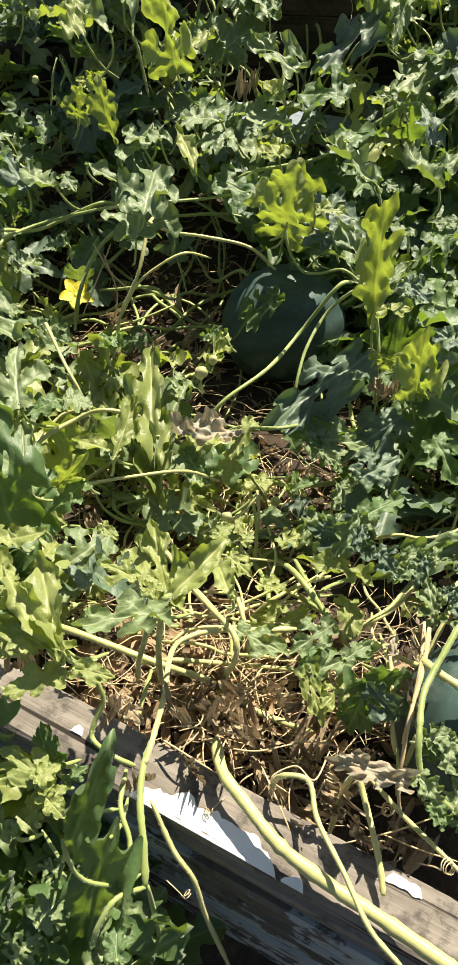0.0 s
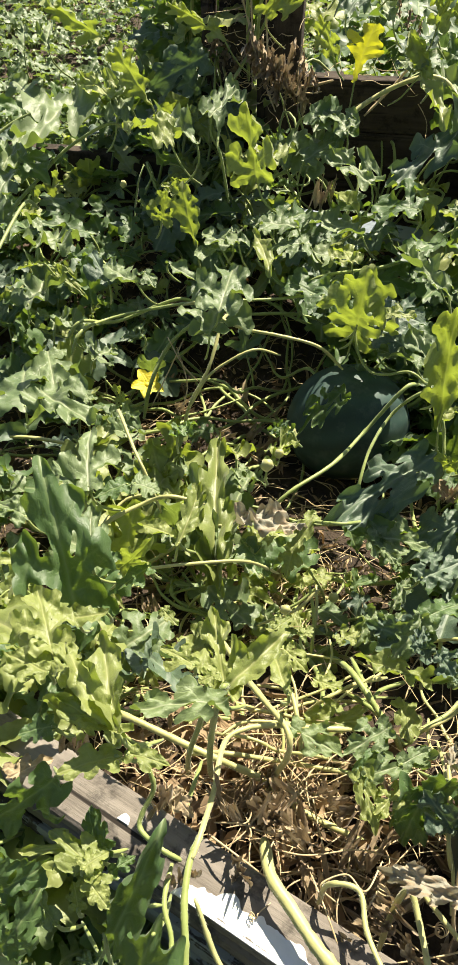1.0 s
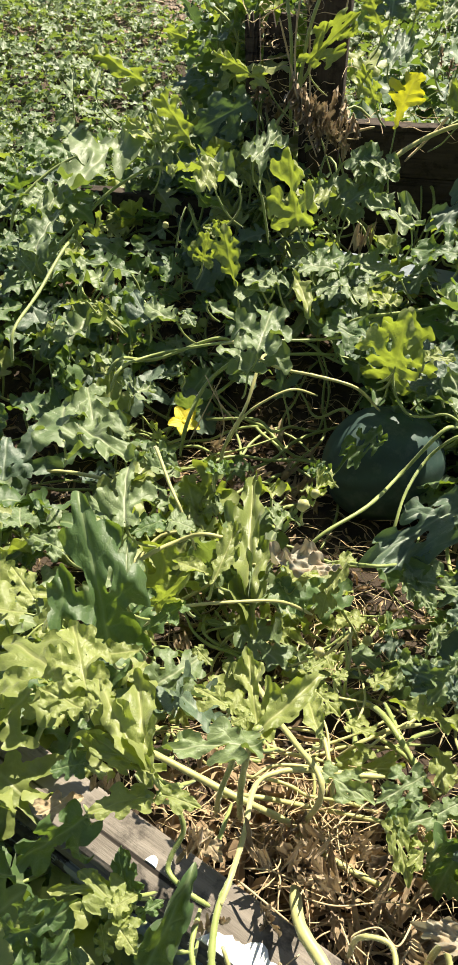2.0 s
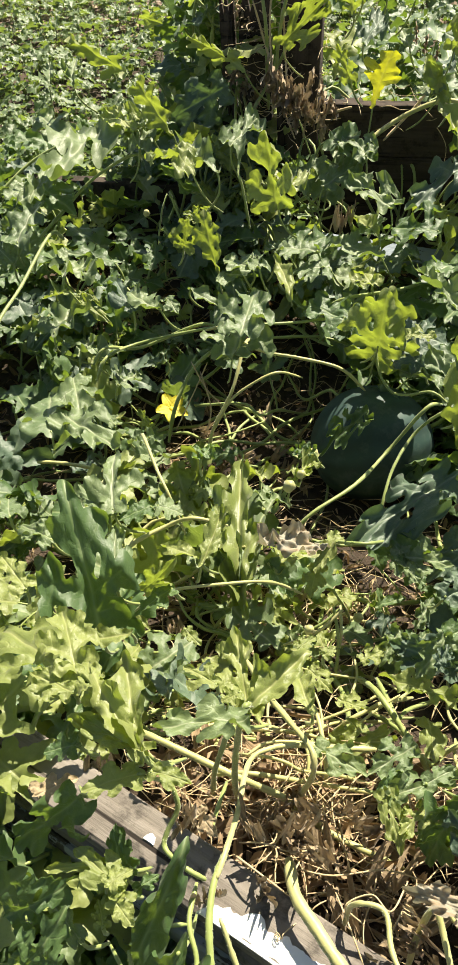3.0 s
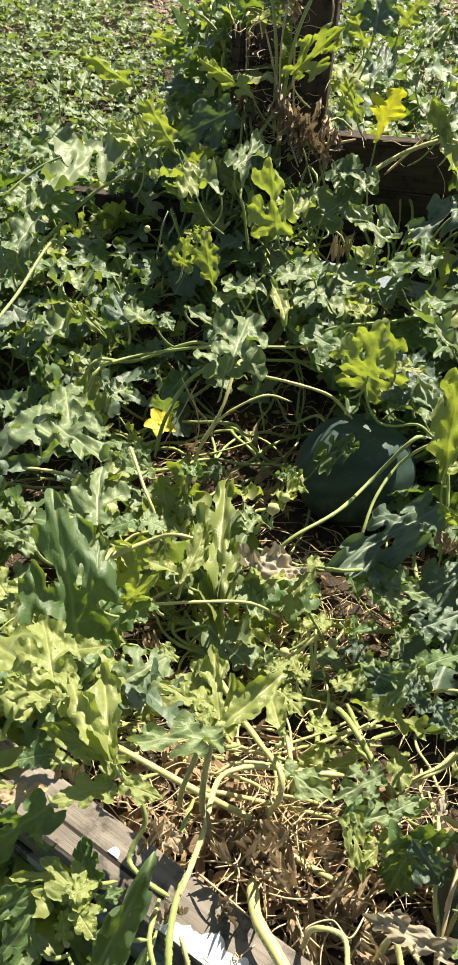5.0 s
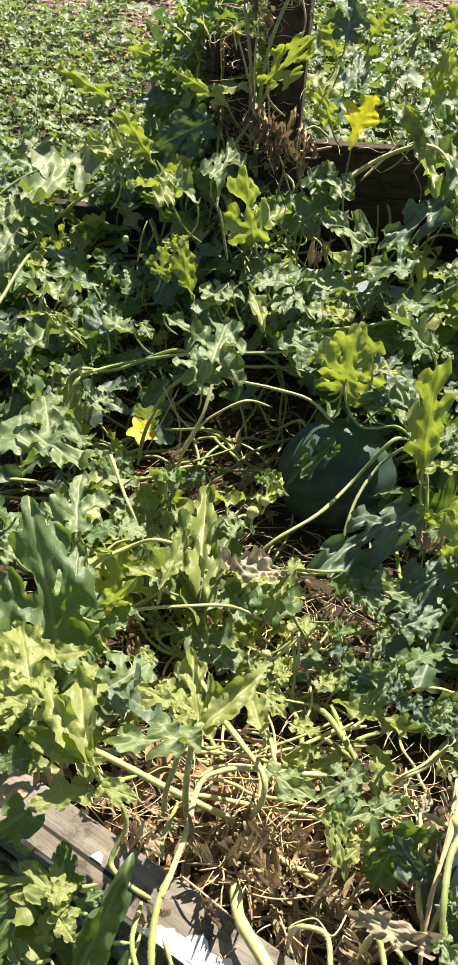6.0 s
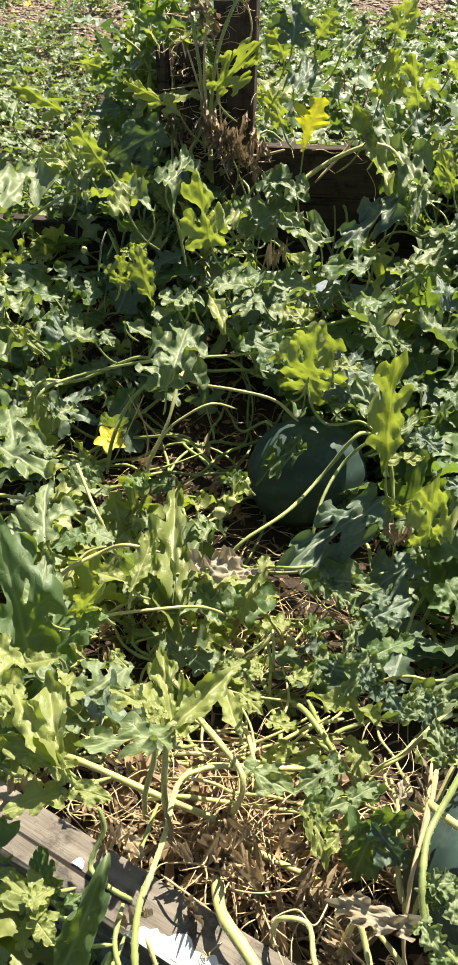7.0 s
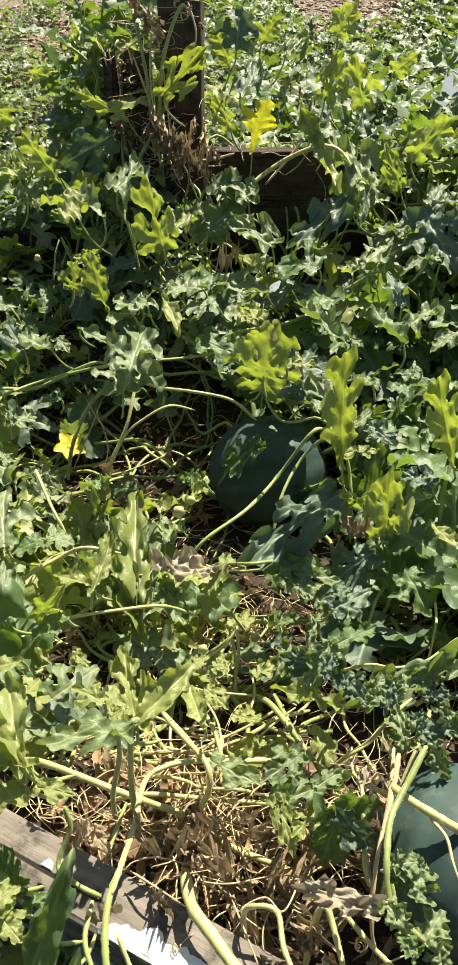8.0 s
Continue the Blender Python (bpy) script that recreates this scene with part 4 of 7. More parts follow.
# ---- flowers and tendrils ----
def flower(at, face, size, label):
    """An open five-petalled flower with a darker middle."""
    at, n = Vector(at), Vector(face).normalized()
    ob = thing("melon_flower", at, label, "flower", "melon flowers")
    x = n.orthogonal().normalized()
    base = Matrix.Translation(at) @ Matrix((x, n.cross(x), n)).transposed().to_4x4()
    v, uv, f = [], [], []
    for i in range(7):
        s = i / 6
        w = 0.36 * math.sin(math.pi * (0.12 + 0.76 * s)) ** 0.8
        for j in range(5):
            u = j / 2 - 1
            v.append((u * w, s * (1 - 0.08 * u * u), 0.22 * s - 0.28 * s * s + 0.10 * u * u * s + 0.03 * math.sin(6 * s + 3 * u)))
            uv.append((0.5 + u / 2, s))
    f = [(i * 5 + j, i * 5 + j + 1, i * 5 + j + 6, i * 5 + j + 5) for i in range(6) for j in range(4)]
    me = mesh_of("petal", v, f, PETAL, uv)
    for k in range(5):
        part("petal", me, ob, base @ Matrix.Rotation(radians(72 * k + 8 * math.sin(k * 2.0)), 4, "Z") @ Matrix.Rotation(radians(14), 4, "X") @ Matrix.Scale(size / 2, 4))
    bm = bmesh.new()
    bmesh.ops.create_icosphere(bm, subdivisions=2, radius=size * 0.09)
    for q in bm.verts:
        q.co *= 1 + 0.2 * noise.noise(q.co * 900)
    part("stamen", mesh_from_bm("stamen", bm, PETAL, True), ob, base)
    tv, tf = tube_arrays([at, at - n * 0.02, at - n * 0.03 - Vector((0, 0, 0.05))], 0.0018, 0.0022, 6, 4)
    part("stalk", mesh_of("stalk", tv, tf, STEM), ob)
    return ob


flower((-0.272, 1.530, 0.062), (0.30, -0.30, 0.85), 0.074, "open yellow melon flower above small crinkled leaves")
flower((-1.55, 5.20, 0.22), (0.1, -0.4, 0.8), 0.05, "small yellow flower at the edge of the gravel")


def tendril(vine, points, coil_r, turns, thick, mat, seed=1):
    """A thin tendril along the points that ends in a tight coil."""
    line = [Vector(p) for p in glide(points, 10)]
    end, way = line[-1], (line[-1] - line[-2]).normalized()
    side = way.orthogonal().normalized()
    up = way.cross(side)
    for i in range(1, int(turns * 8)):
        a = i * math.pi / 4
        r = coil_r * (1 - 0.35 * i / (turns * 8))
        line.append(end + way * (0.0016 * i / 4) + side * r * (1 - math.cos(a)) + up * r * math.sin(a))
    v, f = tube_arrays(line, thick, thick * 0.6, 5, 2, 0, seed)
    return part("tendril", mesh_of("tendril", v, f, mat), vine)


# ---- the vines that stand out, leaf by leaf and stem by stem ----


vine = thing("watermelon_vine", Vector((0.084, 0.555, 0.225)), "watermelon vine trailing bare yellow-green stems over the timber edging", "vine", "vines seen close")
stem(vine, [(0.084, 0.555, 0.225), (0.095, 0.515, 0.235), (0.118, 0.487, 0.235), (0.157, 0.446, 0.230), (0.209, 0.414, 0.222), (0.245, 0.395, 0.220), (0.300, 0.362, 0.222), (0.337, 0.339, 0.222)], 0.0060, 0.0079, STEM_PALE, hairs=899, seed=0)
stem(vine, [(0.148, 0.528, 0.150), (0.153, 0.512, 0.240), (0.183, 0.506, 0.250), (0.192, 0.468, 0.250), (0.218, 0.418, 0.250), (0.240, 0.372, 0.250), (0.269, 0.341, 0.250)], 0.0029, 0.0025, STEM_PALE, hairs=812, seed=1)
stem(vine, [(0.215, 0.496, 0.130), (0.221, 0.510, 0.210), (0.232, 0.517, 0.245), (0.243, 0.490, 0.235), (0.255, 0.440, 0.225), (0.259, 0.411, 0.215)], 0.0034, 0.0031, STEM_PALE, hairs=605, seed=2)
stem(vine, [(0.252, 0.546, 0.180), (0.283, 0.499, 0.200), (0.311, 0.466, 0.210), (0.342, 0.430, 0.220)], 0.0029, 0.0023, STEM_PALE, hairs=397, seed=3)
stem(vine, [(-0.039, 0.405, 0.330), (-0.033, 0.395, 0.280), (-0.017, 0.391, 0.260), (0.009, 0.397, 0.240), (0.024, 0.408, 0.240)], 0.0020, 0.0021, STEM, hairs=335, seed=4)
stem(vine, [(0.023, 0.535, 0.268), (0.016, 0.502, 0.268), (0.017, 0.467, 0.262), (0.024, 0.433, 0.250), (0.029, 0.399, 0.230)], 0.0034, 0.0039, STEM, hairs=345, seed=5)
stem(vine, [(0.029, 0.399, 0.230), (0.006, 0.382, 0.250), (-0.008, 0.362, 0.240), (-0.015, 0.348, 0.220)], 0.0026, 0.0026, STEM, hairs=225, seed=6)
stem(vine, [(-0.002, 0.501, 0.260), (-0.002, 0.463, 0.260), (0.011, 0.432, 0.250), (0.008, 0.400, 0.240)], 0.0026, 0.0026, STEM, hairs=277, seed=7)
stem(vine, [(0.024, 0.481, 0.235), (0.049, 0.445, 0.200), (0.072, 0.423, 0.180), (0.086, 0.401, 0.130), (0.112, 0.374, 0.050)], 0.0027, 0.0026, STEM_PALE, hairs=619, seed=8)
stem(vine, [(-0.036, 0.458, 0.290), (-0.025, 0.450, 0.280), (-0.002, 0.457, 0.270)], 0.0021, 0.0021, STEM, seed=9)
stem(vine, [(0.030, 0.403, 0.220), (0.037, 0.387, 0.150), (0.045, 0.369, 0.080)], 0.0026, 0.0030, STEM, seed=10)
stem(vine, [(-0.034, 0.561, 0.330), (-0.028, 0.550, 0.310), (-0.037, 0.534, 0.290), (-0.037, 0.521, 0.280), (-0.013, 0.505, 0.280), (0.008, 0.501, 0.270)], 0.0027, 0.0027, STEM, hairs=310, seed=11)
stem(vine, [(0.018, 0.504, 0.270), (0.022, 0.531, 0.270), (0.025, 0.583, 0.250), (0.025, 0.662, 0.220), (0.046, 0.690, 0.210), (0.081, 0.706, 0.200), (0.126, 0.721, 0.180), (0.172, 0.732, 0.170)], 0.0027, 0.0038, STEM_PALE, hairs=893, seed=12)
stem(vine, [(-0.150, 0.727, 0.152), (-0.102, 0.697, 0.190), (-0.024, 0.681, 0.170), (0.014, 0.674, 0.160), (0.074, 0.670, 0.130), (0.123, 0.653, 0.100), (0.199, 0.636, 0.080), (0.246, 0.645, 0.018)], 0.0046, 0.0041, STEM_PALE, hairs=1237, seed=13)
stem(vine, [(-0.029, 0.704, 0.108), (0.017, 0.694, 0.140), (0.093, 0.710, 0.110), (0.185, 0.712, 0.100), (0.235, 0.733, 0.045)], 0.0034, 0.0030, STEM_PALE, seed=14)
stem(vine, [(0.015, 0.646, 0.358), (0.010, 0.638, 0.360), (0.000, 0.660, 0.270), (-0.018, 0.666, 0.180), (-0.028, 0.689, 0.081)], 0.0027, 0.0035, STEM, hairs=772, seed=15)
stem(vine, [(0.033, 0.642, 0.369), (0.027, 0.632, 0.370), (0.014, 0.653, 0.270), (0.007, 0.664, 0.180), (0.003, 0.690, 0.081)], 0.0031, 0.0040, STEM, hairs=802, seed=16)
stem(vine, [(-0.029, 0.902, 0.102), (-0.002, 0.841, 0.160), (0.031, 0.790, 0.170), (0.062, 0.744, 0.190), (0.094, 0.697, 0.210), (0.099, 0.676, 0.190), (0.084, 0.671, 0.140), (0.070, 0.686, 0.042)], 0.0037, 0.0035, STEM_PALE, hairs=1173, seed=17)
stem(vine, [(0.043, 0.927, 0.036), (0.064, 0.864, 0.100), (0.094, 0.804, 0.120), (0.111, 0.745, 0.110), (0.114, 0.726, 0.090), (0.119, 0.712, 0.004)], 0.0032, 0.0030, STEM_PALE, seed=18)
stem(vine, [(-0.004, 0.668, 0.160), (-0.006, 0.608, 0.190), (-0.003, 0.570, 0.220)], 0.0027, 0.0024, STEM, seed=19)
stem(vine, [(-0.013, 0.754, 0.080), (0.036, 0.726, 0.130), (0.061, 0.722, 0.130), (0.085, 0.719, 0.120), (0.133, 0.719, 0.120), (0.183, 0.739, 0.070)], 0.0024, 0.0023, STEM_PALE, seed=20)
stem(vine, [(-0.056, 0.794, 0.048), (-0.008, 0.785, 0.090), (0.050, 0.798, 0.080), (0.120, 0.792, 0.080), (0.170, 0.808, 0.030)], 0.0031, 0.0025, STEM_PALE, seed=21)
stem(vine, [(0.145, 0.932, 0.039), (0.169, 0.870, 0.100), (0.191, 0.832, 0.110), (0.213, 0.805, 0.100), (0.232, 0.785, 0.090), (0.264, 0.771, 0.023)], 0.0045, 0.0037, STEM, hairs=719, seed=22)
stem(vine, [(0.094, 0.828, 0.004), (0.135, 0.832, 0.070), (0.161, 0.847, 0.080), (0.183, 0.856, 0.090), (0.226, 0.893, 0.059)], 0.0032, 0.0031, STEM_PALE, seed=23)
stem(vine, [(0.231, 0.790, 0.028), (0.273, 0.795, 0.090), (0.307, 0.815, 0.100), (0.341, 0.848, 0.120), (0.374, 0.900, 0.089)], 0.0031, 0.0025, STEM_PALE, seed=24)
hero_leaf(vine, (-0.147, 0.616, 0.411), (-0.254, 0.701, 0.406), (0.22, -0.16, 0.96), "lobed", "light", 0.88, 0)
hero_leaf(vine, (-0.131, 0.607, 0.443), (-0.165, 0.674, 0.460), (0.22, -0.13, 0.97), "lobed", "light", 0.81, 1)
hero_leaf(vine, (-0.126, 0.582, 0.441), (-0.174, 0.598, 0.443), (0.02, -0.09, 1.00), "lobed", "light", 0.87, 2)
hero_leaf(vine, (-0.001, 0.546, 0.319), (-0.027, 0.513, 0.319), (0.13, -0.13, 0.98), "withered", "brown", 0.73, 0, False)
hero_leaf(vine, (-0.011, 0.560, 0.292), (0.012, 0.539, 0.280), (0.05, -0.45, 0.89), "round", "brown", 0.73, 1, False)
hero_leaf(vine, (0.053, 0.533, 0.220), (0.078, 0.509, 0.209), (0.13, -0.30, 0.95), "withered", "brown", 0.53, 2, False)
hero_leaf(vine, (0.065, 0.531, 0.213), (0.055, 0.510, 0.206), (-0.07, -0.28, 0.96), "withered", "brown", 0.54, 3, False)
hero_leaf(vine, (0.026, 0.499, 0.245), (-0.010, 0.484, 0.245), (0.06, -0.15, 0.99), "withered", "brown", 0.53, 5, False)
hero_leaf(vine, (0.138, 0.582, 0.174), (0.081, 0.592, 0.164), (-0.19, -0.16, 0.97), "withered", "brown", 0.61, 0, False)
hero_leaf(vine, (0.215, 0.475, 0.126), (0.260, 0.477, 0.122), (0.09, -0.26, 0.96), "withered", "brown", 0.64, 1, False)
hero_leaf(vine, (0.244, 0.514, 0.123), (0.261, 0.480, 0.126), (-0.30, -0.07, 0.95), "withered", "brown", 0.77, 2, False)
hero_leaf(vine, (0.231, 0.478, 0.106), (0.257, 0.446, 0.110), (-0.17, -0.03, 0.98), "withered", "brown", 0.68, 3, False)
hero_leaf(vine, (0.289, 0.474, 0.132), (0.272, 0.446, 0.114), (-0.42, -0.32, 0.85), "withered", "brown", 0.44, 4, False)
hero_leaf(vine, (0.167, 0.485, 0.197), (0.175, 0.460, 0.181), (0.33, -0.42, 0.85), "withered", "brown", 0.56, 5, False)
hero_leaf(vine, (0.142, 0.641, 0.195), (0.169, 0.601, 0.179), (0.27, -0.18, 0.95), "withered", "brown", 0.84, 0, False)
hero_leaf(vine, (0.184, 0.617, 0.217), (0.158, 0.594, 0.200), (-0.16, -0.45, 0.88), "withered", "brown", 0.83, 1, False)
hero_leaf(vine, (0.125, 0.552, 0.192), (0.147, 0.536, 0.183), (-0.05, -0.55, 0.84), "withered", "brown", 0.85, 2, False)
hero_leaf(vine, (0.061, 0.653, 0.131), (0.089, 0.684, 0.140), (0.04, -0.31, 0.95), "withered", "brown", 0.82, 3, False)
hero_leaf(vine, (0.226, 0.493, 0.187), (0.200, 0.509, 0.191), (-0.04, -0.30, 0.95), "withered", "brown", 0.77, 4, False)
hero_leaf(vine, (-0.110, 0.537, 0.383), (-0.084, 0.551, 0.379), (0.18, -0.00, 0.98), "withered", "brown", 0.64, 5, False)
hero_leaf(vine, (-0.148, 0.507, 0.379), (-0.118, 0.538, 0.379), (0.07, -0.06, 1.00), "round", "brown", 0.67, 0, False)
hero_leaf(vine, (0.066, 0.582, 0.238), (0.112, 0.566, 0.236), (0.10, -0.40, 0.90), "withered", "brown", 0.80, 6, False)
hero_leaf(vine, (0.102, 0.590, 0.232), (0.070, 0.556, 0.246), (-0.20, -0.30, 0.90), "withered", "brown", 0.75, 2, False)
hero_leaf(vine, (0.090, 0.572, 0.240), (0.128, 0.545, 0.226), (0.20, -0.50, 0.80), "withered", "brown", 0.60, 4, False)
hero_leaf(vine, (0.030, 0.590, 0.225), (0.060, 0.560, 0.238), (0.10, -0.20, 0.95), "withered", "brown", 0.70, 3, False)
hero_leaf(vine, (0.205, 0.530, 0.190), (0.245, 0.500, 0.200), (0.00, -0.40, 0.90), "withered", "brown", 0.80, 1, False)
hero_leaf(vine, (0.232, 0.470, 0.205), (0.275, 0.455, 0.210), (0.10, -0.30, 0.90), "withered", "brown", 0.70, 5, False)
stem(vine, [(0.029, 0.567, 0.220), (0.057, 0.563, 0.235), (0.087, 0.563, 0.225), (0.117, 0.584, 0.200)], 0.0009, 0.0009, STEM_DRY, seed=25)
stem(vine, [(0.026, 0.551, 0.225), (0.054, 0.532, 0.235), (0.091, 0.516, 0.225)], 0.0014, 0.0009, STEM_DRY, seed=26)
stem(vine, [(0.094, 0.557, 0.200), (0.132, 0.556, 0.200), (0.188, 0.584, 0.170), (0.232, 0.588, 0.150)], 0.0009, 0.0010, STEM_DRY, seed=27)
stem(vine, [(0.167, 0.510, 0.200), (0.146, 0.518, 0.220), (0.171, 0.529, 0.230), (0.190, 0.511, 0.240), (0.207, 0.548, 0.230)], 0.0009, 0.0009, STEM_DRY, seed=28)
stem(vine, [(0.132, 0.550, 0.190), (0.153, 0.495, 0.220), (0.167, 0.467, 0.215)], 0.0009, 0.0009, STEM_DRY, seed=29)
stem(vine, [(0.229, 0.477, 0.160), (0.282, 0.493, 0.160), (0.321, 0.506, 0.170)], 0.0010, 0.0010, STEM_DRY, seed=30)
stem(vine, [(0.270, 0.493, 0.150), (0.304, 0.469, 0.180), (0.339, 0.453, 0.200)], 0.0010, 0.0009, STEM_DRY, seed=31)

vine = thing("watermelon_vine", Vector((0.009, 0.691, 0.281)), "watermelon vine with broad pale green leaves on long stalks", "vine", "vines seen close")
hero_leaf(vine, (0.039, 0.570, 0.447), (-0.040, 0.551, 0.467), (-0.06, 0.12, 0.99), "lobed", "frost", 0.60, 4, False)
hero_leaf(vine, (0.100, 0.752, 0.316), (0.112, 0.765, 0.323), (-0.12, -0.40, 0.91), "round", "light", 1.03, 2)
hero_leaf(vine, (-0.052, 0.723, 0.375), (-0.032, 0.707, 0.369), (0.06, -0.29, 0.95), "round", "light", 0.68, 3)
hero_leaf(vine, (0.117, 0.775, 0.100), (0.203, 0.784, 0.113), (0.16, -0.10, 0.98), "lobed", "light", 0.62, 3, False)
stem(vine, [(0.007, 0.835, 0.140), (0.070, 0.772, 0.130), (0.090, 0.733, 0.120), (0.083, 0.690, 0.100)], 0.0023, 0.0022, STEM_PALE, seed=32)
stem(vine, [(0.010, 0.724, 0.130), (0.043, 0.749, 0.130), (0.129, 0.762, 0.120)], 0.0022, 0.0023, STEM_PALE, seed=33)
stem(vine, [(0.060, 0.892, 0.100), (0.097, 0.828, 0.100), (0.106, 0.741, 0.090)], 0.0018, 0.0017, STEM_PALE, seed=34)
stem(vine, [(0.140, 0.806, 0.090), (0.175, 0.838, 0.100), (0.204, 0.859, 0.110)], 0.0018, 0.0018, STEM_PALE, seed=35)
stem(vine, [(0.055, 0.985, 0.060), (0.087, 0.995, 0.080), (0.115, 1.017, 0.100)], 0.0026, 0.0019, STEM, hairs=207, seed=36)
stem(vine, [(0.111, 1.017, 0.100), (0.116, 0.974, 0.090), (0.115, 0.952, 0.060)], 0.0026, 0.0019, STEM_PALE, seed=37)
stem(vine, [(0.173, 0.911, 0.070), (0.193, 0.853, 0.090), (0.219, 0.788, 0.100)], 0.0037, 0.0029, STEM, hairs=351, seed=38)
stem(vine, [(0.023, 0.923, 0.070), (0.077, 0.904, 0.080), (0.154, 0.899, 0.080)], 0.0019, 0.0018, STEM_PALE, seed=39)
stem(vine, [(0.130, 0.978, 0.060), (0.144, 0.908, 0.080), (0.136, 0.863, 0.080)], 0.0019, 0.0018, STEM_PALE, seed=40)
hero_leaf(vine, (0.175, 0.807, 0.214), (0.264, 0.780, 0.228), (0.15, 0.08, 0.98), "oak", "light", 0.63, 1, False)
hero_leaf(vine, (0.233, 0.769, 0.188), (0.245, 0.714, 0.197), (0.22, 0.02, 0.97), "round", "light", 0.77, 2, False)
hero_leaf(vine, (0.079, 0.848, 0.156), (0.112, 0.822, 0.160), (-0.16, 0.08, 0.98), "lobed", "light", 0.93, 5, False)
hero_leaf(vine, (0.066, 0.818, 0.239), (0.086, 0.845, 0.242), (0.13, -0.20, 0.97), "round", "light", 0.76, 0, False)
hero_leaf(vine, (0.147, 0.844, 0.195), (0.177, 0.867, 0.201), (0.14, 0.04, 0.99), "lobed", "light", 0.80, 1, False)
hero_leaf(vine, (0.001, 1.058, 0.036), (0.034, 1.105, 0.046), (0.07, 0.02, 1.00), "round", "light", 0.80, 2, False)
hero_leaf(vine, (0.122, 0.794, 0.175), (0.159, 0.780, 0.180), (0.17, 0.00, 0.98), "lobed", "light", 0.84, 3, False)

vine = thing("watermelon_vine", Vector((0.014, 1.124, 0.110)), "watermelon vine with backlit lobed leaves around the dark melon", "vine", "vines seen close")
stem(vine, [(0.014, 1.124, 0.110), (0.049, 1.139, 0.167), (0.117, 1.209, 0.179), (0.167, 1.314, 0.169), (0.224, 1.343, 0.245), (0.253, 1.378, 0.232)], 0.0031, 0.0034, STEM, seed=41)
stem(vine, [(0.154, 1.189, 0.059), (0.164, 1.211, 0.135), (0.178, 1.269, 0.170), (0.210, 1.333, 0.197), (0.251, 1.331, 0.248), (0.283, 1.349, 0.236)], 0.0027, 0.0028, STEM, seed=42)
stem(vine, [(0.119, 1.555, 0.249), (0.131, 1.511, 0.257), (0.144, 1.486, 0.214), (0.169, 1.467, 0.188), (0.198, 1.439, 0.203), (0.237, 1.414, 0.230), (0.273, 1.410, 0.204)], 0.0024, 0.0023, STEM, hairs=726, seed=43)
stem(vine, [(0.271, 1.307, 0.249), (0.282, 1.259, 0.259), (0.289, 1.240, 0.231), (0.292, 1.219, 0.201), (0.296, 1.210, 0.111)], 0.0027, 0.0027, STEM, seed=44)
stem(vine, [(0.330, 1.236, 0.149), (0.344, 1.183, 0.165), (0.357, 1.152, 0.133), (0.351, 1.111, 0.117), (0.331, 1.070, 0.115), (0.323, 1.041, 0.117), (0.310, 1.013, 0.070)], 0.0027, 0.0025, STEM, hairs=725, seed=45)
stem(vine, [(0.043, 1.105, 0.114), (0.076, 1.060, 0.191), (0.136, 1.015, 0.240), (0.179, 1.065, 0.199), (0.207, 1.117, 0.122)], 0.0026, 0.0026, STEM, seed=46)
stem(vine, [(0.478, 1.342, 0.235), (0.465, 1.286, 0.254), (0.448, 1.242, 0.215), (0.439, 1.197, 0.165), (0.432, 1.185, 0.078)], 0.0033, 0.0033, STEM, seed=47)
stem(vine, [(0.006, 1.732, 0.170), (0.054, 1.722, 0.228), (0.195, 1.753, 0.250), (0.262, 1.835, 0.253), (0.369, 1.863, 0.311), (0.412, 1.894, 0.284)], 0.0034, 0.0029, STEM, hairs=1329, seed=48)
stem(vine, [(-0.392, 1.448, 0.180), (-0.375, 1.473, 0.218), (-0.345, 1.555, 0.197), (-0.251, 1.575, 0.218), (-0.158, 1.563, 0.247), (-0.028, 1.607, 0.238), (0.071, 1.624, 0.244), (0.121, 1.652, 0.198)], 0.0031, 0.0026, STEM, hairs=1683, seed=49)
stem(vine, [(-0.407, 1.484, 0.193), (-0.383, 1.502, 0.221), (-0.335, 1.580, 0.177), (-0.213, 1.585, 0.235), (-0.168, 1.607, 0.207)], 0.0032, 0.0032, STEM, seed=50)
stem(vine, [(-0.196, 1.563, 0.237), (-0.154, 1.534, 0.261), (-0.110, 1.526, 0.234), (-0.068, 1.518, 0.223), (-0.007, 1.514, 0.218), (0.071, 1.517, 0.198), (0.120, 1.539, 0.136)], 0.0031, 0.0031, STEM_PALE, seed=51)
stem(vine, [(-0.270, 1.479, 0.016), (-0.252, 1.492, 0.099), (-0.222, 1.548, 0.156), (-0.159, 1.552, 0.214), (-0.123, 1.574, 0.198)], 0.0039, 0.0038, STEM, hairs=785, seed=52)
stem(vine, [(-0.183, 1.437, 0.007), (-0.163, 1.432, 0.100), (-0.129, 1.457, 0.172), (-0.114, 1.525, 0.231), (-0.106, 1.582, 0.214)], 0.0032, 0.0032, STEM_PALE, hairs=859, seed=53)
stem(vine, [(-0.163, 1.427, 0.095), (-0.126, 1.420, 0.175), (-0.087, 1.434, 0.207), (-0.042, 1.457, 0.221), (0.001, 1.499, 0.184)], 0.0025, 0.0024, STEM_PALE, seed=54)
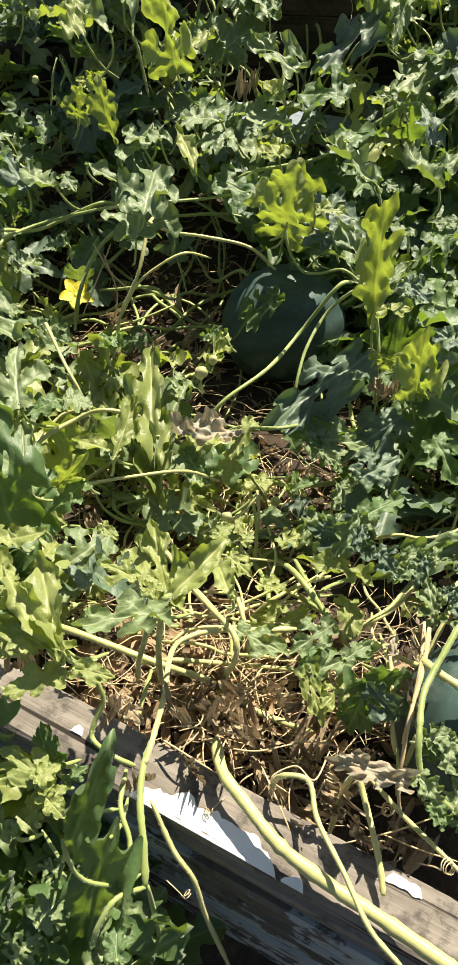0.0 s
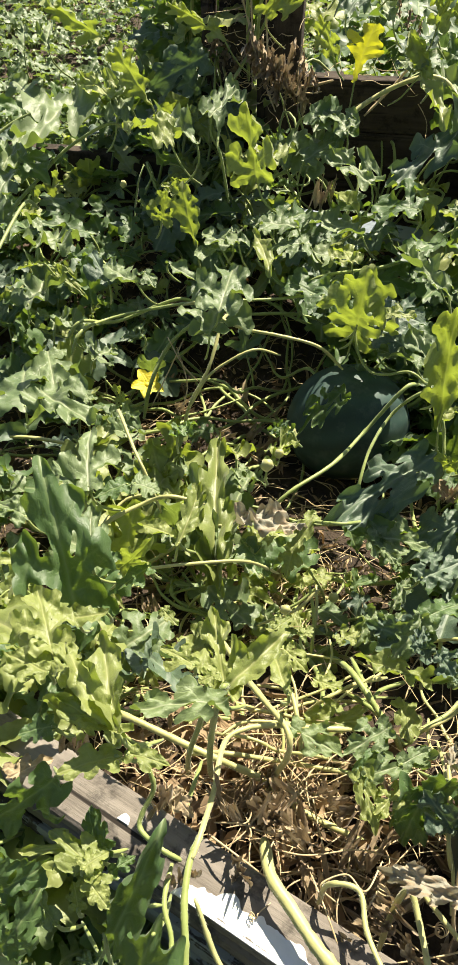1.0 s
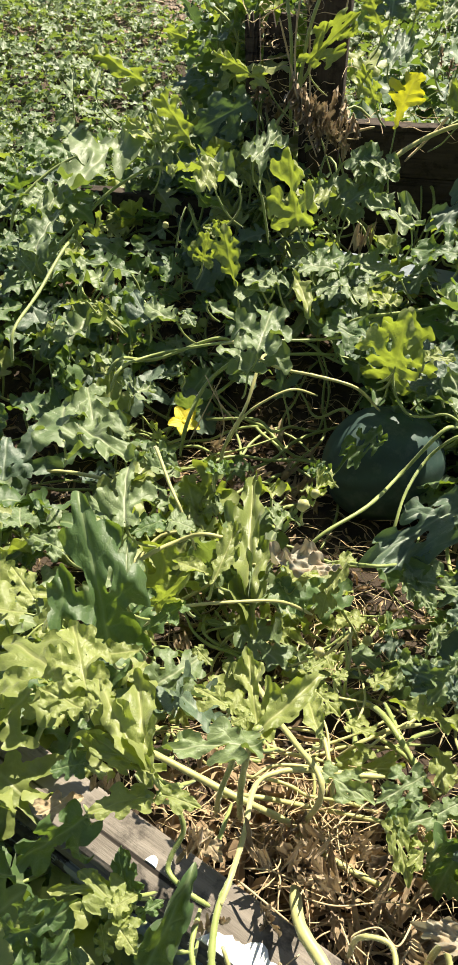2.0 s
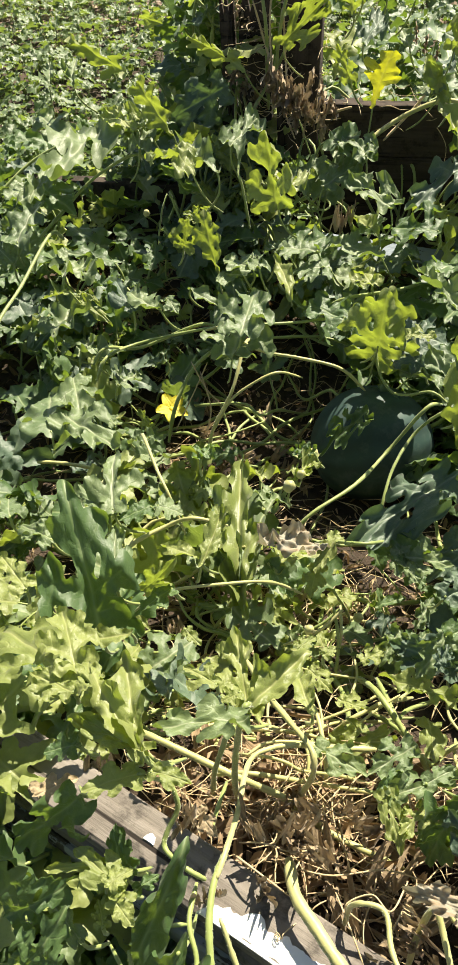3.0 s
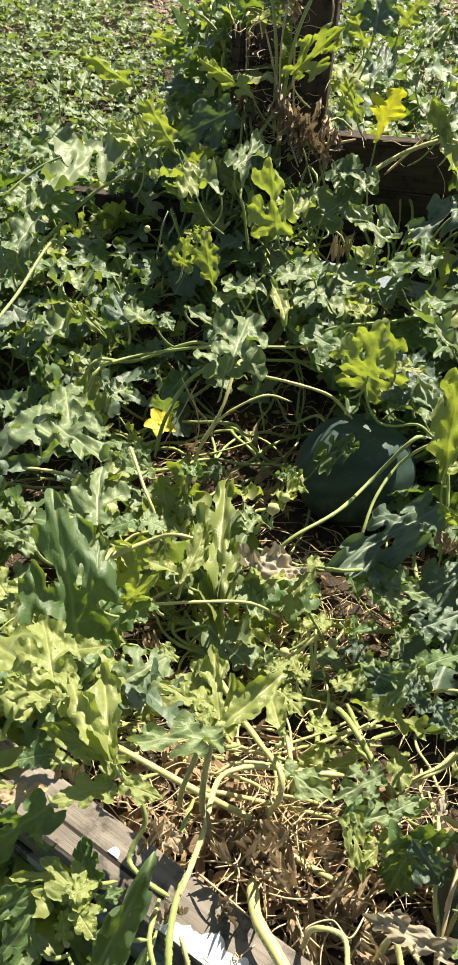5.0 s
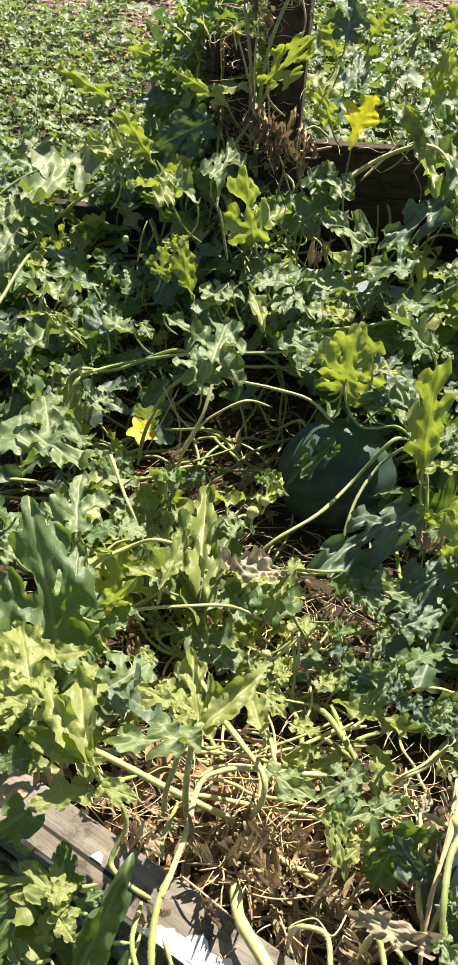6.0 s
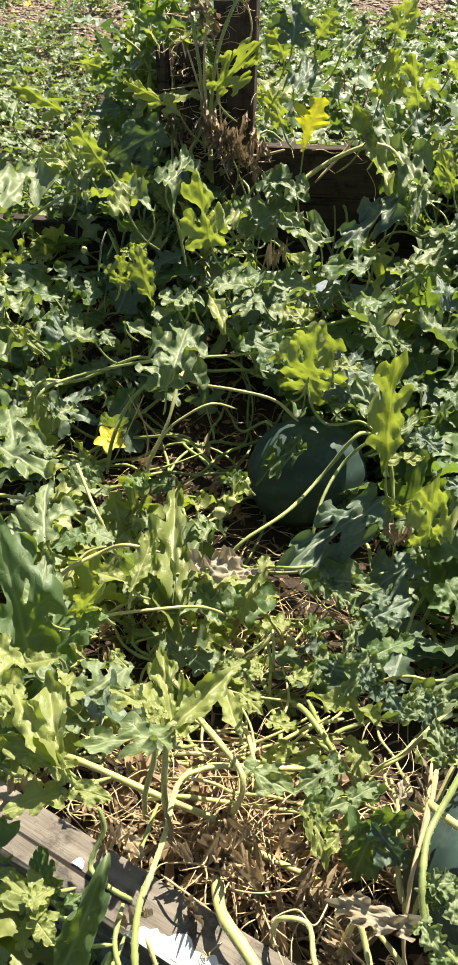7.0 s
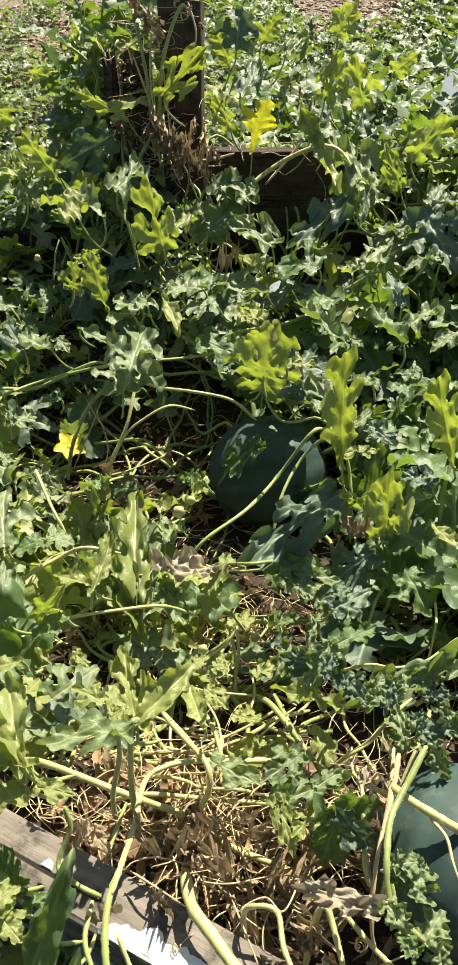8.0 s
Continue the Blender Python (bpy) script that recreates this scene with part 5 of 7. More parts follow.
stem(vine, [(-0.244, 1.236, 0.227), (-0.220, 1.172, 0.274), (-0.183, 1.103, 0.268), (-0.159, 1.067, 0.256), (-0.132, 1.046, 0.193)], 0.0027, 0.0024, STEM_PALE, hairs=721, seed=55)
stem(vine, [(-0.223, 0.934, 0.207), (-0.183, 0.943, 0.266), (-0.137, 0.978, 0.277), (-0.098, 0.976, 0.298), (-0.054, 0.993, 0.273)], 0.0033, 0.0027, STEM_PALE, seed=56)
stem(vine, [(0.255, 0.876, 0.170), (0.301, 0.865, 0.203), (0.336, 0.872, 0.190), (0.380, 0.887, 0.187), (0.425, 0.920, 0.197), (0.464, 0.969, 0.155)], 0.0022, 0.0024, STEM_PALE, seed=57)
stem(vine, [(0.413, 1.141, 0.107), (0.414, 1.071, 0.153), (0.415, 1.010, 0.149), (0.408, 0.976, 0.145), (0.399, 0.947, 0.091)], 0.0021, 0.0019, STEM_PALE, seed=58)
stem(vine, [(-0.155, 0.846, 0.244), (-0.117, 0.855, 0.277), (-0.040, 0.912, 0.243), (0.015, 0.944, 0.218), (0.055, 0.988, 0.150)], 0.0022, 0.0024, STEM_PALE, seed=59)
hero_leaf(vine, (0.183, 1.377, 0.367), (0.227, 1.368, 0.373), (-0.22, -0.06, 0.97), "lobed", "light", 0.91, 4)
hero_leaf(vine, (0.279, 1.160, 0.205), (0.310, 1.141, 0.183), (0.35, -0.40, 0.85), "round", "brown", 0.71, 3, False)
hero_leaf(vine, (0.325, 1.156, 0.190), (0.280, 1.141, 0.188), (0.05, -0.27, 0.96), "withered", "brown", 0.79, 4, False)
hero_leaf(vine, (0.053, 1.150, 0.288), (0.012, 1.164, 0.294), (-0.00, -0.37, 0.93), "young", "green", 0.97, 3)
hero_leaf(vine, (0.024, 1.088, 0.270), (0.067, 1.160, 0.299), (0.04, -0.40, 0.92), "young", "light", 0.57, 4)
hero_leaf(vine, (0.126, 1.510, 0.100), (0.046, 1.421, 0.104), (0.28, -0.05, 0.96), "young", "green", 0.65, 5)
hero_leaf(vine, (0.363, 1.193, 0.186), (0.420, 1.148, 0.174), (-0.03, -0.27, 0.96), "lobed", "blue", 0.91, 1)
hero_leaf(vine, (0.414, 1.190, 0.256), (0.367, 1.220, 0.268), (0.05, -0.31, 0.95), "lobed", "blue", 0.92, 2)
hero_leaf(vine, (0.309, 1.205, 0.362), (0.345, 1.172, 0.352), (-0.03, -0.34, 0.94), "lobed", "blue", 0.88, 4)
hero_leaf(vine, (0.379, 1.393, 0.300), (0.430, 1.466, 0.307), (-0.18, -0.00, 0.98), "lobed", "green", 0.80, 5)
hero_leaf(vine, (0.184, 1.505, 0.292), (0.264, 1.493, 0.287), (0.01, -0.30, 0.95), "lobed", "blue", 1.11, 1)
hero_leaf(vine, (0.220, 1.468, 0.248), (0.160, 1.523, 0.267), (-0.02, -0.35, 0.94), "lobed", "blue", 1.11, 2)

vine = thing("watermelon_vine", Vector((0.380, 0.814, 0.176)), "watermelon vine with crinkled frost-green young leaves beside the melon", "vine", "vines seen close")
stem(vine, [(0.380, 0.814, 0.176), (0.360, 0.755, 0.204), (0.335, 0.706, 0.176), (0.329, 0.682, 0.161), (0.310, 0.596, 0.190), (0.300, 0.570, 0.156)], 0.0030, 0.0031, STEM_PALE, hairs=770, seed=60)
stem(vine, [(0.299, 0.738, 0.112), (0.333, 0.683, 0.173), (0.355, 0.660, 0.181), (0.401, 0.639, 0.189), (0.446, 0.638, 0.146)], 0.0034, 0.0033, STEM_PALE, hairs=611, seed=61)
stem(vine, [(0.286, 0.767, 0.113), (0.285, 0.697, 0.162), (0.285, 0.632, 0.161), (0.288, 0.571, 0.176), (0.291, 0.542, 0.137)], 0.0022, 0.0019, STEM_PALE, seed=62)
stem(vine, [(0.307, 0.570, 0.200), (0.313, 0.546, 0.180), (0.323, 0.532, 0.170)], 0.0030, 0.0025, STEM, hairs=134, seed=63)
stem(vine, [(0.307, 0.660, 0.245), (0.322, 0.632, 0.262), (0.346, 0.613, 0.266), (0.375, 0.602, 0.255), (0.411, 0.604, 0.220)], 0.0050, 0.0046, STEM_PALE, hairs=500, seed=90)
stem(vine, [(0.344, 0.673, 0.300), (0.325, 0.640, 0.290), (0.312, 0.618, 0.285), (0.299, 0.589, 0.285), (0.293, 0.548, 0.280), (0.295, 0.523, 0.262), (0.306, 0.505, 0.250), (0.331, 0.494, 0.230)], 0.0036, 0.0030, STEM, hairs=900, seed=91)
stem(vine, [(0.316, 0.703, 0.250), (0.305, 0.635, 0.250), (0.288, 0.569, 0.240), (0.283, 0.523, 0.200), (0.290, 0.509, 0.160)], 0.0026, 0.0018, STEM_DRY, hairs=0, seed=92)
stem(vine, [(0.321, 0.695, 0.250), (0.309, 0.642, 0.252), (0.294, 0.594, 0.245), (0.286, 0.566, 0.220)], 0.0034, 0.0016, STEM_DRY, hairs=0, seed=93)
stem(vine, [(0.346, 0.609, 0.262), (0.360, 0.588, 0.262), (0.364, 0.564, 0.258), (0.369, 0.549, 0.250)], 0.0022, 0.0014, STEM_DRY, hairs=0, seed=94)
stem(vine, [(0.279, 0.672, 0.220), (0.280, 0.629, 0.220), (0.278, 0.584, 0.210), (0.285, 0.572, 0.180)], 0.0026, 0.0024, STEM_PALE, hairs=0, seed=95)
stem(vine, [(0.102, 0.979, 0.140), (0.113, 0.949, 0.100), (0.114, 0.918, 0.050)], 0.0026, 0.0026, STEM, hairs=0, seed=98)
stem(vine, [(0.116, 0.975, 0.140), (0.083, 0.954, 0.110), (0.029, 0.942, 0.080)], 0.0024, 0.0020, STEM_PALE, hairs=0, seed=99)
stem(vine, [(0.053, 0.808, 0.060), (0.137, 0.853, 0.070), (0.188, 0.885, 0.080)], 0.0022, 0.0020, STEM_PALE, hairs=0, seed=100)
stem(vine, [(-0.557, 1.363, 0.020), (-0.481, 1.370, 0.030), (-0.362, 1.356, 0.030), (-0.257, 1.326, 0.020)], 0.0040, 0.0036, STEM_PALE, hairs=0, seed=101)
stem(vine, [(-0.288, 1.086, 0.030), (-0.243, 1.183, 0.060), (-0.199, 1.196, 0.080)], 0.0036, 0.0030, STEM_PALE, hairs=0, seed=102)
stem(vine, [(-0.240, 1.029, 0.030), (-0.161, 1.061, 0.060), (-0.079, 1.085, 0.120), (-0.045, 1.074, 0.150)], 0.0030, 0.0026, STEM_PALE, hairs=0, seed=103)
hero_leaf(vine, (0.261, 0.833, 0.221), (0.176, 0.852, 0.230), (-0.06, -0.62, 0.78), "crinkled", "blue", 0.82, 5)
hero_leaf(vine, (0.247, 0.844, 0.262), (0.216, 0.793, 0.237), (0.20, -0.53, 0.82), "crinkled", "frost", 0.91, 0)
hero_leaf(vine, (0.253, 0.863, 0.242), (0.311, 0.903, 0.244), (0.18, 0.08, 0.98), "round", "green", 0.61, 1)
hero_leaf(vine, (0.259, 0.776, 0.285), (0.289, 0.755, 0.267), (0.23, -0.42, 0.87), "crinkled", "blue", 1.06, 2)
hero_leaf(vine, (0.400, 0.824, 0.252), (0.261, 0.777, 0.254), (0.12, -0.31, 0.94), "crinkled", "frost", 0.50, 3)
hero_leaf(vine, (0.321, 0.786, 0.264), (0.305, 0.752, 0.248), (0.02, -0.43, 0.90), "crinkled", "blue", 0.92, 4)
hero_leaf(vine, (0.333, 0.713, 0.237), (0.319, 0.757, 0.266), (-0.19, -0.58, 0.80), "crinkled", "frost", 0.87, 5)
hero_leaf(vine, (0.347, 0.725, 0.252), (0.393, 0.731, 0.258), (-0.04, -0.49, 0.87), "crinkled", "blue", 0.95, 0)
hero_leaf(vine, (0.357, 0.700, 0.264), (0.379, 0.665, 0.246), (-0.32, -0.59, 0.74), "crinkled", "frost", 0.90, 1)
hero_leaf(vine, (0.361, 0.782, 0.248), (0.402, 0.791, 0.251), (0.02, -0.43, 0.90), "crinkled", "blue", 0.83, 2)
hero_leaf(vine, (0.220, 0.937, 0.165), (0.246, 0.981, 0.191), (0.07, -0.53, 0.84), "crinkled", "frost", 0.60, 3)
hero_leaf(vine, (0.326, 0.528, 0.248), (0.335, 0.566, 0.266), (0.22, -0.46, 0.86), "crinkled", "frost", 1.28, 4, False)
hero_leaf(vine, (0.314, 0.536, 0.256), (0.295, 0.546, 0.266), (0.26, -0.36, 0.90), "crinkled", "green", 1.02, 5, False)
hero_leaf(vine, (0.332, 0.495, 0.227), (0.354, 0.531, 0.231), (-0.09, -0.08, 0.99), "crinkled", "frost", 1.22, 0, False)
hero_leaf(vine, (0.323, 0.479, 0.237), (0.299, 0.491, 0.245), (0.03, -0.48, 0.88), "crinkled", "green", 1.08, 1, False)
hero_leaf(vine, (0.353, 0.488, 0.193), (0.343, 0.516, 0.207), (-0.07, -0.47, 0.88), "crinkled", "frost", 1.14, 2, False)
hero_leaf(vine, (0.275, 0.497, 0.281), (0.199, 0.514, 0.305), (0.22, -0.31, 0.93), "crinkled", "pale", 0.50, 3, False)
hero_leaf(vine, (0.282, 0.672, 0.200), (0.290, 0.706, 0.218), (-0.23, -0.40, 0.89), "narrow", "pale", 0.65, 4, False)
hero_leaf(vine, (0.314, 0.657, 0.228), (0.310, 0.711, 0.244), (-0.29, -0.29, 0.91), "withered", "brown", 0.54, 5, False)
hero_leaf(vine, (0.294, 0.647, 0.217), (0.311, 0.589, 0.204), (-0.09, -0.25, 0.96), "withered", "brown", 0.56, 1, False)
hero_leaf(vine, (0.201, 0.850, 0.202), (0.234, 0.882, 0.229), (-0.09, -0.58, 0.81), "crinkled", "frost", 0.92, 3, False)
hero_leaf(vine, (0.238, 0.794, 0.262), (0.250, 0.818, 0.280), (-0.06, -0.57, 0.82), "crinkled", "blue", 1.03, 4, False)
hero_leaf(vine, (0.291, 0.779, 0.259), (0.321, 0.795, 0.271), (-0.14, -0.42, 0.90), "crinkled", "frost", 0.93, 5, False)
hero_leaf(vine, (0.332, 0.795, 0.242), (0.372, 0.818, 0.253), (0.04, -0.49, 0.87), "crinkled", "frost", 0.91, 0, False)
hero_leaf(vine, (0.305, 0.766, 0.265), (0.275, 0.750, 0.260), (-0.03, -0.25, 0.97), "crinkled", "frost", 0.91, 1, False)
hero_leaf(vine, (0.356, 0.748, 0.256), (0.333, 0.734, 0.250), (-0.06, -0.34, 0.94), "crinkled", "blue", 0.92, 2, False)
hero_leaf(vine, (0.379, 0.758, 0.257), (0.391, 0.716, 0.255), (-0.44, -0.15, 0.89), "crinkled", "frost", 0.90, 3, False)
hero_leaf(vine, (0.193, 0.896, 0.198), (0.168, 0.850, 0.187), (0.30, -0.36, 0.88), "crinkled", "frost", 0.86, 4, False)

vine = thing("watermelon_vine", Vector((0.009, 2.204, 0.265)), "watermelon vine climbing the dark post and back board", "vine", "vines seen close")
stem(vine, [(0.009, 2.204, 0.265), (0.044, 2.210, 0.339), (0.126, 2.271, 0.395), (0.217, 2.290, 0.437), (0.277, 2.279, 0.445), (0.311, 2.265, 0.417), (0.348, 2.270, 0.337)], 0.0057, 0.0058, STEM_PALE, hairs=1292, seed=64)
stem(vine, [(-0.078, 2.375, 0.734), (-0.094, 2.335, 0.741), (-0.131, 2.290, 0.646), (-0.156, 2.326, 0.504), (-0.164, 2.358, 0.406)], 0.0042, 0.0043, STEM, seed=65)
stem(vine, [(-0.311, 2.671, 0.387), (-0.298, 2.604, 0.427), (-0.263, 2.474, 0.399), (-0.241, 2.390, 0.390), (-0.228, 2.362, 0.335)], 0.0039, 0.0035, STEM, seed=66)
stem(vine, [(-0.208, 2.385, 0.691), (-0.199, 2.353, 0.693), (-0.180, 2.328, 0.590), (-0.182, 2.360, 0.480), (-0.183, 2.394, 0.382)], 0.0042, 0.0044, STEM, seed=67)
stem(vine, [(-0.093, 2.343, 0.553), (-0.119, 2.331, 0.561), (-0.151, 2.342, 0.507), (-0.187, 2.322, 0.446), (-0.204, 2.262, 0.419), (-0.217, 2.238, 0.349)], 0.0042, 0.0033, STEM, hairs=803, seed=68)
stem(vine, [(-0.180, 2.047, 0.420), (-0.181, 1.981, 0.450), (-0.182, 1.903, 0.417), (-0.172, 1.892, 0.388), (-0.158, 1.895, 0.293)], 0.0030, 0.0029, STEM, hairs=744, seed=69)
stem(vine, [(0.216, 2.331, 0.466), (0.172, 2.303, 0.415), (0.112, 2.258, 0.360)], 0.0033, 0.0033, STEM_DRY, seed=70)
stem(vine, [(-0.063, 2.307, 0.402), (-0.017, 2.325, 0.402), (0.030, 2.335, 0.412)], 0.0033, 0.0034, STEM_DRY, seed=71)
hero_leaf(vine, (-0.069, 1.787, 0.425), (-0.015, 1.872, 0.438), (-0.18, 0.05, 0.98), "lobed", "light", 0.73, 3, False)
hero_leaf(vine, (-0.004, 2.030, 0.310), (0.038, 2.171, 0.435), (-0.13, -0.64, 0.76), "lobed", "frost", 0.60, 2)
hero_leaf(vine, (-0.008, 2.014, 0.346), (0.074, 2.080, 0.380), (0.04, -0.50, 0.87), "lobed", "frost", 0.69, 3)
hero_leaf(vine, (-0.044, 1.786, 0.302), (0.024, 1.883, 0.308), (0.21, -0.17, 0.96), "lobed", "green", 0.82, 1)
hero_leaf(vine, (-0.051, 1.736, 0.313), (-0.107, 1.777, 0.326), (-0.21, 0.08, 0.97), "lobed", "frost", 0.75, 2)
hero_leaf(vine, (0.158, 1.888, 0.315), (0.199, 1.878, 0.305), (0.07, -0.52, 0.85), "round", "frost", 1.02, 0)
hero_leaf(vine, (0.116, 1.685, 0.285), (0.090, 1.767, 0.284), (-0.09, 0.12, 0.99), "lobed", "light", 0.80, 1)
hero_leaf(vine, (0.286, 1.405, 0.401), (0.306, 1.381, 0.403), (-0.20, -0.22, 0.96), "round", "frost", 0.78, 4, False)
hero_leaf(vine, (0.463, 1.909, 0.427), (0.520, 1.764, 0.355), (-0.31, -0.52, 0.80), "lobed", "blue", 0.82, 2)
hero_leaf(vine, (0.352, 1.853, 0.318), (0.299, 1.878, 0.328), (0.11, -0.21, 0.97), "lobed", "frost", 0.68, 3)
hero_leaf(vine, (-0.097, 2.231, 0.474), (-0.079, 2.198, 0.428), (0.06, -0.80, 0.59), "withered", "brown", 0.85, 5, False)
hero_leaf(vine, (-0.075, 2.231, 0.444), (-0.046, 2.198, 0.398), (0.06, -0.80, 0.59), "withered", "brown", 0.85, 0, False)
hero_leaf(vine, (-0.117, 2.231, 0.499), (-0.109, 2.198, 0.453), (0.06, -0.80, 0.59), "withered", "brown", 0.85, 2, False)
hero_leaf(vine, (-0.116, 2.156, 0.511), (-0.111, 2.145, 0.443), (-0.02, -0.99, 0.16), "withered", "brown", 0.77, 0, False)
hero_leaf(vine, (-0.094, 2.156, 0.481), (-0.077, 2.145, 0.413), (-0.02, -0.99, 0.16), "withered", "brown", 0.77, 2, False)
hero_leaf(vine, (-0.136, 2.156, 0.536), (-0.141, 2.145, 0.468), (-0.02, -0.99, 0.16), "withered", "brown", 0.77, 4, False)
hero_leaf(vine, (-0.055, 2.249, 0.439), (-0.067, 2.187, 0.411), (0.09, -0.42, 0.90), "withered", "brown", 0.84, 1, False)
hero_leaf(vine, (-0.033, 2.249, 0.409), (-0.034, 2.187, 0.381), (0.09, -0.42, 0.90), "withered", "brown", 0.84, 3, False)
hero_leaf(vine, (-0.075, 2.249, 0.464), (-0.097, 2.187, 0.436), (0.09, -0.42, 0.90), "withered", "brown", 0.84, 5, False)
hero_leaf(vine, (-0.128, 2.211, 0.536), (-0.143, 2.219, 0.454), (0.05, -0.99, -0.10), "withered", "brown", 0.63, 2, False)
hero_leaf(vine, (-0.106, 2.211, 0.506), (-0.110, 2.219, 0.423), (0.05, -0.99, -0.10), "withered", "brown", 0.63, 4, False)
hero_leaf(vine, (-0.148, 2.211, 0.561), (-0.173, 2.219, 0.479), (0.05, -0.99, -0.10), "withered", "brown", 0.63, 6, False)
hero_leaf(vine, (-0.229, 2.356, 0.481), (-0.240, 2.334, 0.420), (0.07, -0.94, 0.33), "withered", "brown", 0.89, 3, False)
hero_leaf(vine, (-0.207, 2.356, 0.451), (-0.207, 2.334, 0.390), (0.07, -0.94, 0.33), "withered", "brown", 0.89, 5, False)
hero_leaf(vine, (-0.249, 2.356, 0.506), (-0.270, 2.334, 0.445), (0.07, -0.94, 0.33), "withered", "brown", 0.89, 0, False)
hero_leaf(vine, (-0.041, 2.280, 0.488), (-0.038, 2.271, 0.425), (0.03, -0.99, 0.15), "withered", "brown", 0.66, 4, False)
hero_leaf(vine, (-0.019, 2.280, 0.458), (-0.005, 2.271, 0.395), (0.03, -0.99, 0.15), "withered", "brown", 0.66, 6, False)
hero_leaf(vine, (-0.061, 2.280, 0.513), (-0.068, 2.271, 0.450), (0.03, -0.99, 0.15), "withered", "brown", 0.66, 1, False)
hero_leaf(vine, (-0.057, 2.262, 0.760), (-0.065, 2.254, 0.734), (0.00, -0.96, 0.27), "withered", "brown", 0.73, 5, False)
hero_leaf(vine, (-0.035, 2.262, 0.730), (-0.032, 2.254, 0.704), (0.00, -0.96, 0.27), "withered", "brown", 0.73, 0, False)
hero_leaf(vine, (-0.077, 2.262, 0.785), (-0.095, 2.254, 0.759), (0.00, -0.96, 0.27), "withered", "brown", 0.73, 2, False)
hero_leaf(vine, (-0.152, 2.248, 0.763), (-0.158, 2.227, 0.705), (-0.01, -0.94, 0.34), "withered", "brown", 0.96, 0, False)
hero_leaf(vine, (-0.130, 2.248, 0.733), (-0.124, 2.227, 0.675), (-0.01, -0.94, 0.34), "withered", "brown", 0.96, 2, False)
hero_leaf(vine, (-0.172, 2.248, 0.788), (-0.188, 2.227, 0.730), (-0.01, -0.94, 0.34), "withered", "brown", 0.96, 4, False)
hero_leaf(vine, (0.191, 2.383, 0.518), (0.194, 2.396, 0.566), (-0.08, -0.96, 0.27), "withered", "brown", 0.47, 1, False)
hero_leaf(vine, (0.213, 2.383, 0.488), (0.227, 2.396, 0.536), (-0.08, -0.96, 0.27), "withered", "brown", 0.47, 3, False)
hero_leaf(vine, (0.171, 2.383, 0.543), (0.164, 2.396, 0.591), (-0.08, -0.96, 0.27), "withered", "brown", 0.47, 5, False)
hero_leaf(vine, (0.063, 1.892, 0.326), (0.019, 1.841, 0.320), (0.11, -0.20, 0.97), "withered", "brown", 0.51, 2, False)
hero_leaf(vine, (-0.098, 1.404, 0.333), (-0.092, 1.535, 0.361), (0.11, 0.08, 0.99), "lobed", "frost", 0.77, 1)
hero_leaf(vine, (-0.116, 1.402, 0.282), (-0.116, 1.537, 0.293), (-0.05, -0.15, 0.99), "lobed", "frost", 0.91, 2)
hero_leaf(vine, (-0.116, 2.162, 0.516), (-0.091, 2.127, 0.473), (0.02, -0.76, 0.65), "withered", "brown", 0.83, 4, False)
hero_leaf(vine, (-0.094, 2.162, 0.486), (-0.058, 2.127, 0.443), (0.02, -0.76, 0.65), "withered", "brown", 0.83, 6, False)
hero_leaf(vine, (-0.136, 2.162, 0.541), (-0.121, 2.127, 0.498), (0.02, -0.76, 0.65), "withered", "brown", 0.83, 1, False)
hero_leaf(vine, (-0.074, 2.161, 0.481), (-0.049, 2.136, 0.442), (0.22, -0.76, 0.62), "withered", "brown", 0.86, 5, False)
hero_leaf(vine, (-0.052, 2.161, 0.451), (-0.016, 2.136, 0.412), (0.22, -0.76, 0.62), "withered", "brown", 0.86, 0, False)
hero_leaf(vine, (-0.094, 2.161, 0.506), (-0.079, 2.136, 0.467), (0.22, -0.76, 0.62), "withered", "brown", 0.86, 2, False)
hero_leaf(vine, (-0.229, 2.466, 0.586), (-0.245, 2.451, 0.524), (0.01, -0.97, 0.23), "withered", "brown", 0.69, 0, False)
hero_leaf(vine, (-0.207, 2.466, 0.556), (-0.212, 2.451, 0.494), (0.01, -0.97, 0.23), "withered", "brown", 0.69, 2, False)
hero_leaf(vine, (-0.249, 2.466, 0.611), (-0.275, 2.451, 0.549), (0.01, -0.97, 0.23), "withered", "brown", 0.69, 4, False)
hero_leaf(vine, (-0.288, 2.534, 0.586), (-0.288, 2.533, 0.535), (0.07, -1.00, 0.03), "withered", "brown", 0.70, 1, False)
hero_leaf(vine, (-0.266, 2.534, 0.556), (-0.255, 2.533, 0.505), (0.07, -1.00, 0.03), "withered", "brown", 0.70, 3, False)
hero_leaf(vine, (-0.308, 2.534, 0.611), (-0.318, 2.533, 0.560), (0.07, -1.00, 0.03), "withered", "brown", 0.70, 5, False)
stem(vine, [(-0.156, 2.345, 0.746), (-0.167, 2.300, 0.610), (-0.157, 2.285, 0.450)], 0.0025, 0.0017, STEM_DRY, seed=72)
stem(vine, [(-0.073, 2.343, 0.752), (-0.055, 2.317, 0.686), (-0.083, 2.302, 0.609)], 0.0025, 0.0016, STEM_DRY, seed=73)
